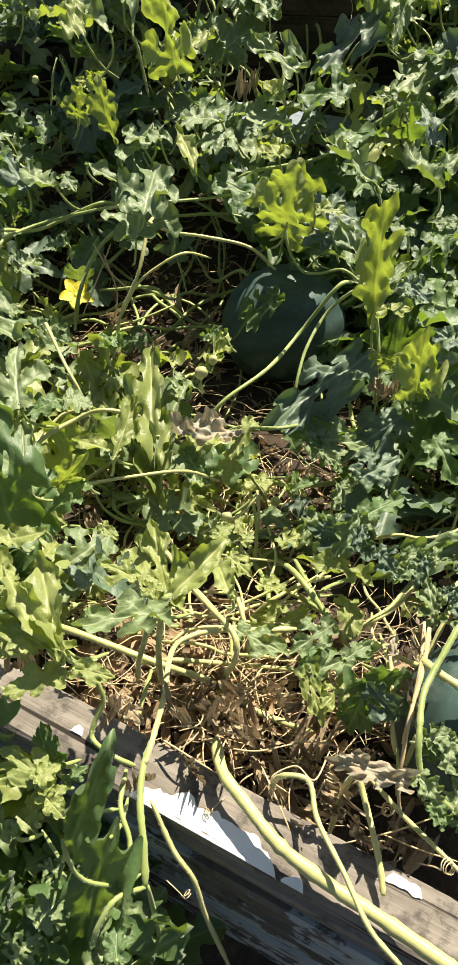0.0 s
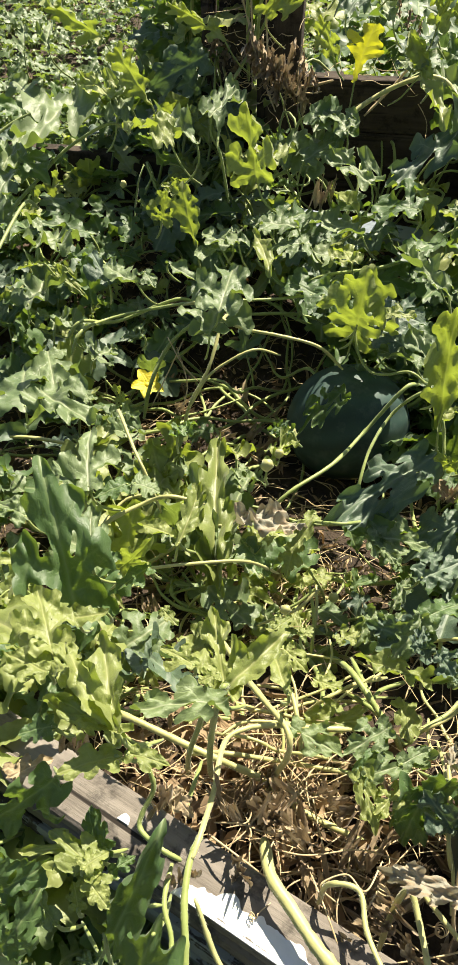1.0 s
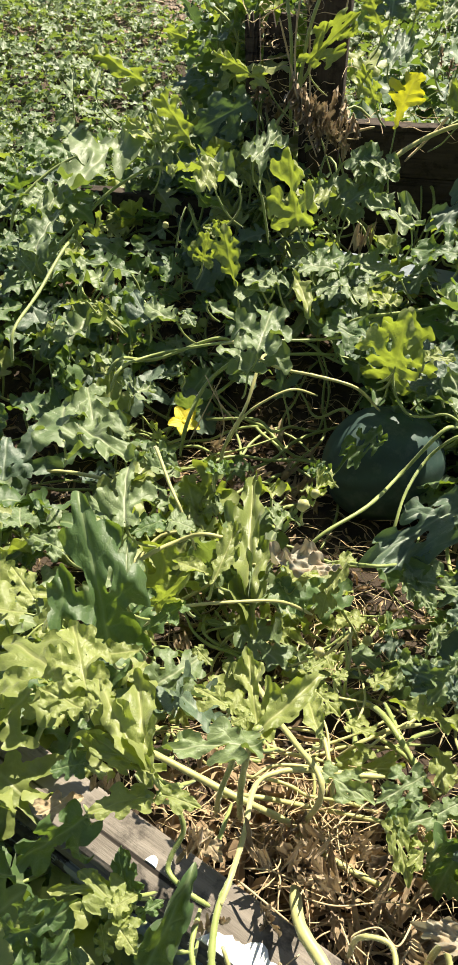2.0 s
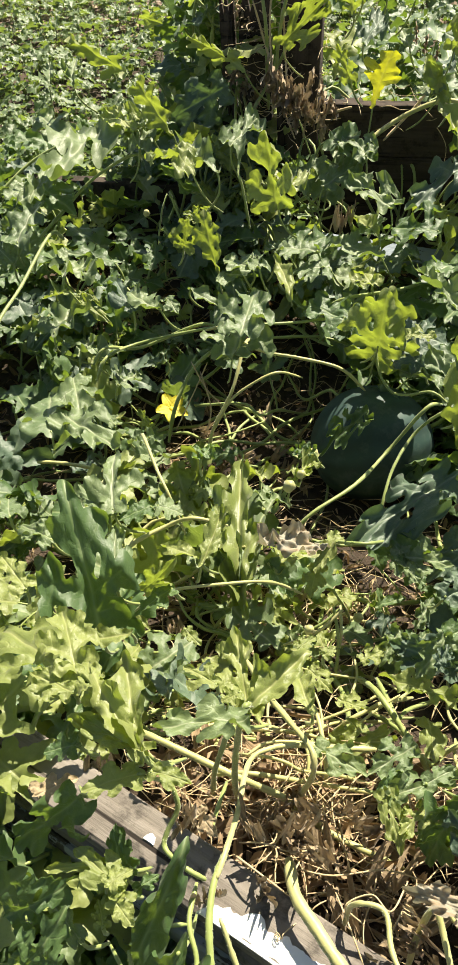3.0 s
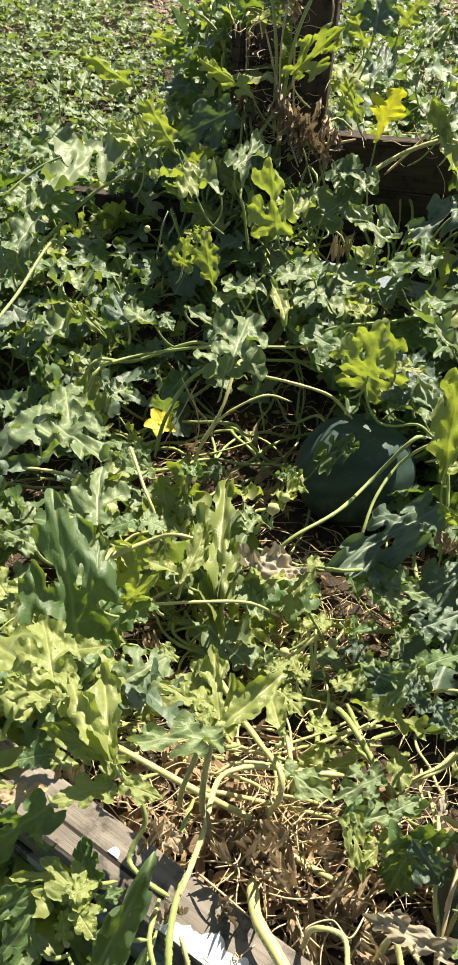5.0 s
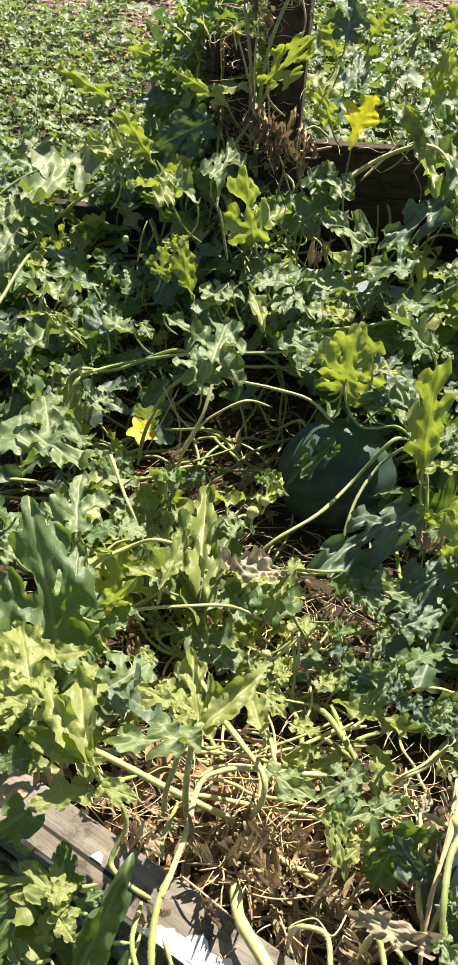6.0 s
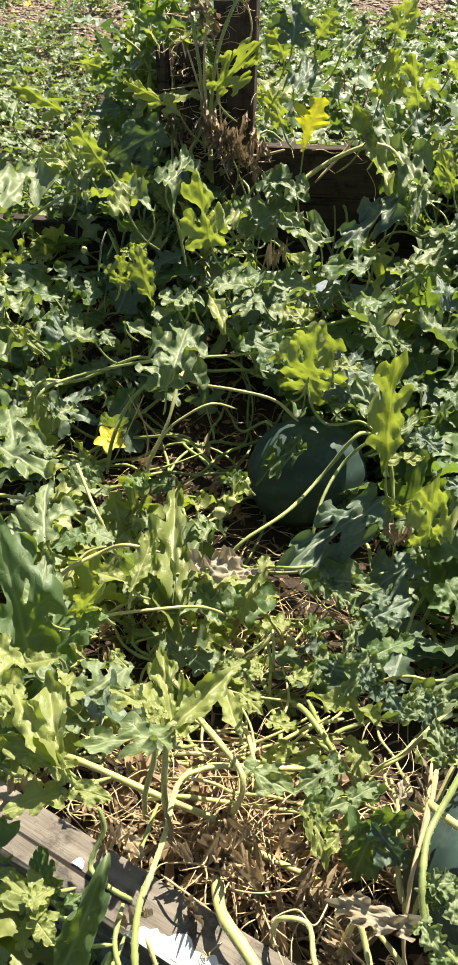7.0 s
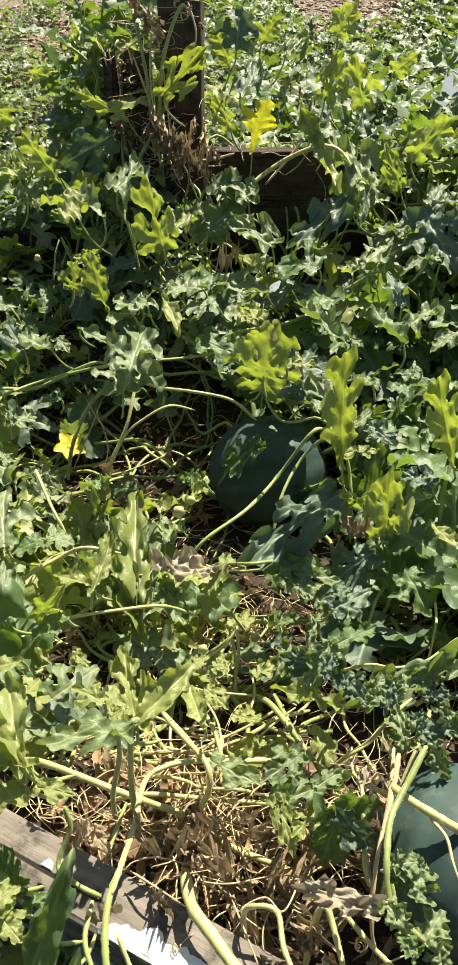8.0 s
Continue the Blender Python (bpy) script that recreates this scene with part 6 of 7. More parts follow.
stem(vine, [(-0.208, 2.316, 0.647), (-0.181, 2.334, 0.546), (-0.147, 2.285, 0.457), (-0.090, 2.158, 0.395)], 0.0025, 0.0024, STEM_DRY, seed=74)
stem(vine, [(-0.135, 2.287, 0.640), (-0.132, 2.316, 0.521), (-0.117, 2.244, 0.425)], 0.0024, 0.0016, STEM_DRY, seed=75)
stem(vine, [(-0.048, 2.362, 0.494), (-0.055, 2.322, 0.415), (-0.030, 2.274, 0.354)], 0.0017, 0.0017, STEM_DRY, seed=76)
stem(vine, [(-0.301, 2.517, 0.589), (-0.189, 2.359, 0.678), (-0.139, 2.353, 0.706)], 0.0018, 0.0017, STEM_DRY, seed=77)
stem(vine, [(-0.241, 1.439, 0.080), (-0.212, 1.515, 0.133), (-0.191, 1.536, 0.180)], 0.0013, 0.0013, STEM_DRY, seed=78)
stem(vine, [(-0.206, 1.532, 0.160), (-0.178, 1.485, 0.109), (-0.183, 1.456, 0.069)], 0.0013, 0.0013, STEM_DRY, seed=79)
stem(vine, [(-0.228, 1.552, 0.168), (-0.191, 1.507, 0.139), (-0.155, 1.473, 0.127)], 0.0013, 0.0012, STEM_DRY, seed=80)

vine = thing("watermelon_vine", Vector((-0.656, 1.844, 0.189)), "watermelon vine with pale frosted leaves rambling over the field edge", "vine", "vines seen close")
stem(vine, [(-0.656, 1.844, 0.189), (-0.642, 1.870, 0.253), (-0.613, 1.966, 0.280), (-0.554, 2.033, 0.332), (-0.442, 2.015, 0.401), (-0.399, 2.028, 0.377)], 0.0045, 0.0030, STEM, hairs=1197, seed=81)
stem(vine, [(-0.835, 2.051, 0.204), (-0.803, 2.061, 0.278), (-0.714, 2.146, 0.345), (-0.579, 2.179, 0.384), (-0.533, 2.210, 0.347)], 0.0041, 0.0025, STEM, hairs=1123, seed=82)
stem(vine, [(-0.588, 1.456, 0.216), (-0.587, 1.485, 0.272), (-0.583, 1.611, 0.285), (-0.575, 1.783, 0.314), (-0.572, 1.852, 0.272)], 0.0031, 0.0036, STEM, hairs=1155, seed=83)
hero_leaf(vine, (-0.541, 2.085, 0.418), (-0.579, 1.828, 0.449), (0.03, -0.01, 1.00), "lobed", "frost", 0.71, 4, False)
hero_leaf(vine, (-0.669, 2.010, 0.317), (-0.572, 1.928, 0.329), (-0.03, -0.21, 0.98), "lobed", "green", 0.98, 5)
hero_leaf(vine, (-0.650, 1.742, 0.261), (-0.625, 1.808, 0.323), (0.04, -0.69, 0.73), "round", "frost", 0.93, 2)
hero_leaf(vine, (-0.641, 1.710, 0.285), (-0.691, 1.732, 0.325), (0.25, -0.69, 0.68), "lobed", "frost", 0.85, 3)
hero_leaf(vine, (-0.386, 1.193, 0.253), (-0.445, 1.318, 0.255), (-0.10, -0.18, 0.98), "round", "frost", 1.02, 4)
hero_leaf(vine, (-0.442, 1.507, 0.190), (-0.454, 1.641, 0.192), (0.01, -0.23, 0.97), "young", "frost", 0.99, 5)
hero_leaf(vine, (-0.431, 1.578, 0.135), (-0.428, 1.616, 0.157), (0.42, -0.46, 0.78), "young", "frost", 0.94, 0)
hero_leaf(vine, (-0.374, 1.295, 0.286), (-0.326, 1.192, 0.301), (0.13, 0.02, 0.99), "lobed", "frost", 0.76, 1)
hero_leaf(vine, (-0.334, 1.154, 0.315), (-0.226, 1.072, 0.339), (-0.18, 0.02, 0.98), "lobed", "frost", 0.72, 2)
hero_leaf(vine, (-0.318, 0.881, 0.363), (-0.342, 0.929, 0.364), (0.15, 0.04, 0.99), "round", "frost", 1.02, 0)
hero_leaf(vine, (-0.496, 1.528, 0.230), (-0.461, 1.706, 0.264), (0.04, -0.11, 0.99), "young", "frost", 0.92, 4)
hero_leaf(vine, (-0.501, 1.640, 0.292), (-0.473, 1.799, 0.288), (0.24, -0.05, 0.97), "young", "frost", 0.82, 5)
hero_leaf(vine, (-0.473, 1.625, 0.262), (-0.390, 1.560, 0.252), (-0.06, -0.23, 0.97), "lobed", "light", 0.40, 0)
hero_leaf(vine, (-0.470, 1.584, 0.291), (-0.522, 1.559, 0.292), (-0.22, -0.09, 0.97), "narrow", "light", 0.52, 1)
hero_leaf(vine, (-0.294, 1.250, 0.233), (-0.322, 1.288, 0.234), (-0.03, -0.13, 0.99), "round", "frost", 0.70, 2)
hero_leaf(vine, (-0.269, 1.250, 0.204), (-0.199, 1.233, 0.201), (0.27, -0.17, 0.95), "young", "frost", 0.90, 3)
hero_leaf(vine, (-0.290, 1.433, 0.090), (-0.315, 1.443, 0.123), (-0.25, -0.97, 0.02), "lobed", "light", 0.88, 4)
hero_leaf(vine, (-0.110, 1.089, 0.308), (-0.099, 1.145, 0.313), (-0.20, -0.12, 0.97), "young", "green", 0.89, 5)
hero_leaf(vine, (-0.759, 2.071, 0.278), (-0.862, 2.127, 0.287), (0.25, -0.01, 0.97), "lobed", "frost", 1.00, 0)
hero_leaf(vine, (-0.260, 1.824, 0.338), (-0.289, 1.837, 0.357), (0.43, -0.30, 0.85), "lobed", "light", 0.92, 1)
hero_leaf(vine, (-0.235, 1.832, 0.344), (-0.271, 1.842, 0.364), (-0.36, -0.93, 0.02), "lobed", "light", 0.90, 2)

vine = thing("watermelon_vine", Vector((0.20, 1.78, 0.02)), "watermelon vine with broad dark leaves shading the melon", "vine", "vines seen close")
hero_leaf(vine, (0.150, 1.780, 0.205), (0.269, 1.706, 0.220), (0.02, -0.02, 1.00), "lobed", "green", 1.0, 2)
hero_leaf(vine, (0.205, 1.700, 0.150), (0.110, 1.735, 0.190), (0.25, 0.30, 0.90), "lobed", "blue", 1.0, 4)
hero_leaf(vine, (0.290, 1.720, 0.240), (0.190, 1.830, 0.270), (0.20, 0.40, 0.90), "round", "blue", 0.9, 1)
hero_leaf(vine, (0.180, 1.860, 0.270), (0.090, 1.790, 0.255), (0.10, 0.40, 0.90), "lobed", "blue", 1.0, 3)
hero_leaf(vine, (0.260, 1.660, 0.120), (0.291, 1.815, 0.135), (0.15, 0.11, 0.98), "lobed", "green", 1.0, 5)
hero_leaf(vine, (0.100, 1.700, 0.150), (0.215, 1.662, 0.161), (0.20, -0.16, 0.97), "round", "green", 1.0, 7)
hero_leaf(vine, (0.060, 1.760, 0.200), (0.166, 1.743, 0.205), (-0.20, 0.06, 0.98), "lobed", "frost", 1.1, 8)
hero_leaf(vine, (0.300, 1.800, 0.280), (0.215, 1.735, 0.300), (0.25, 0.45, 0.90), "lobed", "green", 1.1, 9)
hero_leaf(vine, (0.240, 1.840, 0.330), (0.130, 1.877, 0.329), (-0.20, -0.15, 0.97), "palm", "green", 1.0, 6)
hero_leaf(vine, (0.133, 1.580, 0.191), (0.170, 1.590, 0.326), (-0.40, -0.92, 0.02), "palm", "light", 1.0, 11)
hero_leaf(vine, (0.186, 1.570, 0.181), (0.246, 1.720, 0.194), (-0.11, -0.22, 0.97), "lobed", "green", 1.3, 12)


vine = thing("watermelon_vine", Vector((-0.581, 3.111, 0.397)), "watermelon vine with backlit yellow-green leaves scrambling at the post", "vine", "vines seen close")
hero_leaf(vine, (-0.581, 3.111, 0.397), (-0.727, 3.163, 0.412), (-0.33, -0.94, 0.02), "lobed", "light", 0.62, 1)
hero_leaf(vine, (-0.224, 2.247, 0.523), (-0.365, 2.293, 0.588), (-0.30, -0.95, 0.02), "narrow", "light", 0.59, 2)
hero_leaf(vine, (-0.118, 2.186, 0.597), (-0.018, 2.168, 0.697), (-0.20, -0.98, 0.02), "palm", "light", 0.46, 3)
hero_leaf(vine, (-0.414, 1.977, 0.426), (-0.436, 2.117, 0.479), (0.20, -0.32, 0.93), "lobed", "frost", 0.53, 4)
hero_leaf(vine, (-0.198, 1.923, 0.461), (-0.150, 2.082, 0.508), (0.16, -0.32, 0.93), "lobed", "frost", 0.45, 5)
hero_leaf(vine, (-0.612, 3.041, 0.292), (-0.512, 3.021, 0.309), (-0.20, -0.98, 0.02), "narrow", "light", 0.70, 6)
hero_leaf(vine, (0.083, 2.175, 0.468), (0.105, 2.172, 0.583), (-0.26, -0.97, 0.02), "spoon", "yellow", 1.24, 0)
hero_leaf(vine, (0.251, 2.249, 0.567), (0.289, 2.244, 0.673), (-0.18, -0.98, 0.02), "palm", "light", 0.51, 1)
hero_leaf(vine, (0.340, 2.242, 0.552), (0.311, 2.249, 0.662), (-0.18, -0.98, 0.02), "lobed", "light", 0.78, 2)
hero_leaf(vine, (0.413, 2.319, 0.607), (0.464, 2.304, 0.647), (-0.29, -0.96, 0.02), "round", "light", 0.90, 3)
hero_leaf(vine, (0.446, 2.061, 0.497), (0.527, 2.052, 0.578), (-0.14, -0.99, 0.02), "lobed", "light", 0.72, 4)
hero_leaf(vine, (0.423, 2.057, 0.430), (0.377, 2.068, 0.518), (-0.20, -0.98, 0.02), "lobed", "light", 0.58, 5)
hero_leaf(vine, (0.475, 1.918, 0.434), (0.515, 2.034, 0.458), (0.12, -0.24, 0.96), "round", "frost", 0.45, 6)
hero_leaf(vine, (0.419, 1.870, 0.399), (0.357, 1.962, 0.399), (-0.03, -0.02, 1.00), "round", "frost", 0.55, 0)
hero_leaf(vine, (0.225, 2.201, 0.475), (0.300, 2.045, 0.434), (0.03, -0.24, 0.97), "blade", "light", 0.67, 1)
hero_leaf(vine, (0.235, 2.205, 0.488), (0.179, 2.214, 0.552), (-0.12, -0.99, 0.02), "blade", "light", 1.27, 2)
hero_leaf(vine, (0.353, 2.101, 0.414), (0.294, 2.369, 0.444), (-0.11, -0.13, 0.98), "lobed", "frost", 0.45, 3)
hero_leaf(vine, (0.303, 2.086, 0.376), (0.169, 1.935, 0.351), (0.19, -0.32, 0.93), "lobed", "blue", 0.50, 4)
hero_leaf(vine, (0.357, 2.101, 0.420), (0.338, 1.996, 0.382), (0.09, -0.35, 0.93), "round", "frost", 0.45, 5)
hero_leaf(vine, (0.078, 2.038, 0.407), (0.027, 2.134, 0.444), (0.05, -0.34, 0.94), "lobed", "frost", 0.70, 6)
hero_leaf(vine, (-0.649, 1.882, 0.345), (-0.642, 2.057, 0.390), (0.09, -0.25, 0.96), "lobed", "frost", 0.47, 0)
hero_leaf(vine, (-0.273, 2.258, 0.475), (-0.396, 2.205, 0.417), (0.22, -0.90, 0.37), "lobed", "blue", 0.81, 1)
hero_leaf(vine, (-0.350, 2.574, 0.459), (-0.496, 2.548, 0.401), (0.01, -0.92, 0.39), "lobed", "green", 0.83, 2)
hero_leaf(vine, (-0.511, 2.983, 0.363), (-0.586, 3.014, 0.444), (0.03, -0.92, 0.38), "lobed", "green", 1.06, 3)
hero_leaf(vine, (-0.318, 2.524, 0.613), (-0.359, 2.546, 0.688), (0.32, -0.85, 0.42), "lobed", "green", 1.01, 4)
hero_leaf(vine, (-0.334, 2.523, 0.607), (-0.268, 2.740, 0.685), (-0.08, -0.32, 0.94), "lobed", "green", 0.46, 5)
hero_leaf(vine, (-0.501, 2.999, 0.480), (-0.481, 2.995, 0.581), (-0.30, -0.95, 0.02), "lobed", "light", 0.85, 6)
hero_leaf(vine, (-0.760, 3.097, 0.264), (-0.985, 3.172, 0.352), (-0.31, -0.95, 0.02), "narrow", "light", 0.62, 0)
hero_leaf(vine, (-0.351, 2.033, 0.448), (-0.434, 2.054, 0.542), (-0.22, -0.97, 0.02), "oak", "light", 0.87, 1)
hero_leaf(vine, (-0.428, 2.014, 0.454), (-0.523, 2.102, 0.482), (-0.05, -0.35, 0.94), "lobed", "light", 0.58, 2)
hero_leaf(vine, (-0.404, 2.051, 0.451), (-0.457, 2.172, 0.486), (-0.07, -0.31, 0.95), "lobed", "frost", 0.60, 3)
hero_leaf(vine, (-0.771, 2.447, 0.287), (-0.869, 2.528, 0.328), (0.12, -0.34, 0.93), "round", "frost", 1.02, 4)
hero_leaf(vine, (-0.802, 2.501, 0.393), (-0.832, 2.625, 0.440), (-0.08, -0.37, 0.92), "narrow", "frost", 0.62, 5)
hero_leaf(vine, (-0.735, 2.504, 0.405), (-0.779, 2.646, 0.450), (0.01, -0.30, 0.95), "narrow", "frost", 0.60, 6)
hero_leaf(vine, (-0.436, 2.617, 0.344), (-0.347, 2.612, 0.280), (0.24, -0.89, 0.39), "lobed", "blue", 1.10, 0)
hero_leaf(vine, (0.047, 2.216, 0.684), (0.053, 2.255, 0.764), (0.25, -0.88, 0.41), "lobed", "blue", 1.15, 1)
hero_leaf(vine, (0.028, 2.219, 0.648), (0.003, 2.227, 0.725), (-0.27, -0.96, 0.02), "narrow", "light", 1.30, 2)
hero_leaf(vine, (0.050, 2.270, 0.571), (0.101, 2.410, 0.609), (0.05, -0.28, 0.96), "lobed", "blue", 0.51, 3)
hero_leaf(vine, (0.154, 2.286, 0.559), (0.134, 2.374, 0.586), (0.02, -0.28, 0.96), "blade", "frost", 1.10, 4)
hero_leaf(vine, (0.276, 2.313, 0.691), (0.313, 2.305, 0.761), (-0.25, -0.97, 0.02), "lobed", "light", 0.91, 5)
hero_leaf(vine, (0.249, 2.199, 0.475), (0.184, 2.218, 0.552), (-0.25, -0.97, 0.02), "blade", "light", 1.19, 6)
hero_leaf(vine, (0.281, 2.302, 0.654), (0.351, 2.346, 0.676), (-0.09, -0.33, 0.94), "lobed", "green", 0.99, 0)
hero_leaf(vine, (0.099, 2.285, 0.676), (0.135, 2.275, 0.741), (-0.30, -0.95, 0.02), "narrow", "light", 1.29, 1)
hero_leaf(vine, (0.156, 2.294, 0.650), (0.209, 2.405, 0.680), (0.18, -0.34, 0.92), "lobed", "frost", 0.46, 2)
hero_leaf(vine, (0.030, 2.206, 0.509), (-0.003, 2.212, 0.587), (-0.14, -0.99, 0.02), "lobed", "light", 0.69, 3)
hero_leaf(vine, (0.228, 2.239, 0.507), (0.173, 2.205, 0.494), (-0.03, -0.33, 0.95), "lobed", "frost", 1.30, 4)
vine = thing("watermelon_vine", Vector((-0.081, 1.761, 0.409)), "watermelon vine with broad pale rounded leaves in the sun", "vine", "vines seen close")
hero_leaf(vine, (-0.081, 1.761, 0.409), (-0.114, 1.780, 0.546), (-0.42, -0.91, 0.02), "palm", "light", 0.77, 5)
hero_leaf(vine, (-0.200, 1.773, 0.465), (-0.334, 1.967, 0.481), (-0.08, -0.13, 0.99), "blade", "frost", 0.55, 6)
hero_leaf(vine, (-0.251, 1.762, 0.474), (-0.379, 1.928, 0.481), (0.04, -0.01, 1.00), "lobed", "light", 0.45, 0)
hero_leaf(vine, (0.074, 1.021, 0.180), (0.064, 0.972, 0.164), (-0.10, -0.30, 0.95), "round", "light", 0.78, 1)
hero_leaf(vine, (0.098, 1.051, 0.218), (0.073, 0.987, 0.208), (0.04, -0.17, 0.99), "round", "light", 0.49, 2)
hero_leaf(vine, (-0.161, 0.985, 0.304), (-0.203, 0.959, 0.304), (0.04, -0.09, 1.00), "round", "green", 0.97, 3)
hero_leaf(vine, (-0.066, 0.871, 0.319), (-0.045, 0.955, 0.347), (0.11, -0.34, 0.93), "oak", "light", 0.58, 4)
hero_leaf(vine, (-0.075, 0.892, 0.308), (-0.128, 0.916, 0.312), (0.07, -0.03, 1.00), "blade", "light", 1.23, 5)
hero_leaf(vine, (-0.032, 0.978, 0.115), (-0.100, 1.241, 0.221), (-0.10, -0.39, 0.91), "narrow", "light", 0.45, 6)
hero_leaf(vine, (-0.040, 1.005, 0.116), (-0.124, 1.202, 0.173), (0.11, -0.23, 0.97), "blade", "frost", 0.45, 0)
hero_leaf(vine, (-0.046, 1.010, 0.122), (-0.133, 1.087, 0.122), (-0.08, -0.09, 0.99), "blade", "light", 0.98, 1)
hero_leaf(vine, (-0.042, 1.016, 0.130), (-0.032, 1.153, 0.180), (0.08, -0.35, 0.93), "blade", "frost", 0.63, 2)
hero_leaf(vine, (-0.007, 1.008, 0.233), (0.102, 1.027, 0.240), (-0.04, -0.12, 0.99), "crinkled", "pale", 0.56, 3)
hero_leaf(vine, (0.008, 0.993, 0.196), (0.060, 1.056, 0.202), (-0.04, -0.06, 1.00), "lobed", "light", 0.64, 4)
hero_leaf(vine, (0.002, 0.995, 0.199), (0.043, 0.954, 0.185), (-0.01, -0.34, 0.94), "round", "green", 0.76, 5)
hero_leaf(vine, (-0.123, 0.812, 0.333), (-0.080, 0.806, 0.384), (-0.15, -0.99, 0.02), "clover", "light", 0.56, 6)
hero_leaf(vine, (-0.090, 0.811, 0.337), (-0.122, 0.778, 0.337), (0.02, -0.03, 1.00), "round", "green", 0.80, 0)
hero_leaf(vine, (-0.255, 1.674, 0.353), (-0.240, 1.673, 0.413), (-0.15, -0.99, 0.02), "palm", "light", 0.85, 1)
hero_leaf(vine, (-0.181, 1.634, 0.334), (-0.218, 1.642, 0.440), (-0.13, -0.99, 0.02), "oak", "light", 0.78, 2)
hero_leaf(vine, (-0.127, 1.609, 0.334), (-0.185, 1.625, 0.332), (-0.05, -0.05, 1.00), "clover", "frost", 1.08, 3)
hero_leaf(vine, (-0.109, 1.615, 0.345), (-0.174, 1.645, 0.355), (0.12, -0.09, 0.99), "round", "frost", 1.16, 4)
hero_leaf(vine, (-0.097, 1.619, 0.343), (-0.141, 1.707, 0.352), (-0.09, -0.15, 0.98), "lobed", "frost", 0.63, 5)
hero_leaf(vine, (0.004, 1.710, 0.340), (-0.074, 1.728, 0.343), (0.01, -0.14, 0.99), "oak", "frost", 1.50, 6)
hero_leaf(vine, (0.030, 1.693, 0.314), (-0.046, 1.689, 0.321), (0.10, -0.01, 1.00), "lobed", "frost", 1.39, 0)
hero_leaf(vine, (-0.069, 1.660, 0.340), (-0.018, 1.554, 0.332), (-0.10, -0.12, 0.99), "blade", "light", 0.86, 1)
hero_leaf(vine, (-0.327, 1.524, 0.296), (-0.383, 1.592, 0.325), (0.15, -0.29, 0.95), "clover", "blue", 0.68, 2)
hero_leaf(vine, (-0.268, 1.509, 0.306), (-0.341, 1.545, 0.318), (0.10, -0.11, 0.99), "oak", "frost", 1.16, 3)
hero_leaf(vine, (-0.256, 1.521, 0.326), (-0.227, 1.482, 0.325), (-0.12, -0.12, 0.99), "round", "frost", 0.76, 4)
hero_leaf(vine, (-0.214, 1.530, 0.339), (-0.149, 1.500, 0.329), (0.09, -0.12, 0.99), "blade", "frost", 1.20, 5)
hero_leaf(vine, (0.007, 1.639, 0.258), (0.109, 1.603, 0.245), (0.00, -0.33, 0.94), "round", "green", 0.86, 6)
hero_leaf(vine, (-0.332, 1.396, 0.212), (-0.293, 1.439, 0.226), (0.02, -0.34, 0.94), "young", "frost", 1.50, 0)
hero_leaf(vine, (-0.246, 1.446, 0.236), (-0.294, 1.454, 0.244), (0.13, -0.15, 0.98), "young", "frost", 1.13, 1)
hero_leaf(vine, (-0.204, 0.953, 0.322), (-0.239, 1.057, 0.343), (-0.11, -0.24, 0.97), "clover", "frost", 0.66, 2)
hero_leaf(vine, (-0.210, 0.943, 0.315), (-0.273, 1.020, 0.313), (-0.02, 0.01, 1.00), "round", "frost", 0.45, 3)
hero_leaf(vine, (-0.157, 0.801, 0.345), (-0.177, 0.877, 0.379), (0.18, -0.36, 0.91), "round", "frost", 0.53, 4)
hero_leaf(vine, (-0.143, 0.961, 0.330), (-0.107, 0.960, 0.327), (0.08, -0.01, 1.00), "round", "frost", 1.44, 5)
hero_leaf(vine, (-0.628, 1.728, 0.318), (-0.623, 1.861, 0.369), (-0.09, -0.36, 0.93), "round", "frost", 0.62, 6)
hero_leaf(vine, (-0.251, 0.848, 0.363), (-0.314, 0.887, 0.361), (-0.07, -0.07, 0.99), "lobed", "frost", 0.64, 0)
hero_leaf(vine, (-0.261, 0.776, 0.349), (-0.305, 0.818, 0.364), (0.03, -0.32, 0.95), "round", "light", 0.71, 1)
vine = thing("watermelon_vine", Vector((0.140, 1.845, 0.373)), "watermelon vine with upright backlit leaves beside the dark melon", "vine", "vines seen close")
hero_leaf(vine, (0.140, 1.845, 0.373), (0.046, 1.956, 0.408), (0.00, -0.30, 0.95), "lobed", "frost", 0.56, 2)
hero_leaf(vine, (0.123, 1.821, 0.322), (0.052, 1.950, 0.323), (0.03, 0.00, 1.00), "blade", "light", 0.66, 3)
hero_leaf(vine, (0.130, 1.778, 0.298), (0.033, 1.845, 0.304), (0.06, 0.01, 1.00), "oak", "frost", 1.25, 4)
hero_leaf(vine, (0.456, 1.782, 0.380), (0.401, 1.729, 0.387), (0.11, 0.02, 0.99), "round", "frost", 0.47, 5)
hero_leaf(vine, (0.453, 1.773, 0.375), (0.505, 1.827, 0.380), (0.05, -0.15, 0.99), "narrow", "frost", 0.65, 6)
hero_leaf(vine, (0.311, 1.804, 0.332), (0.278, 1.844, 0.335), (0.11, 0.01, 0.99), "blade", "light", 1.50, 0)
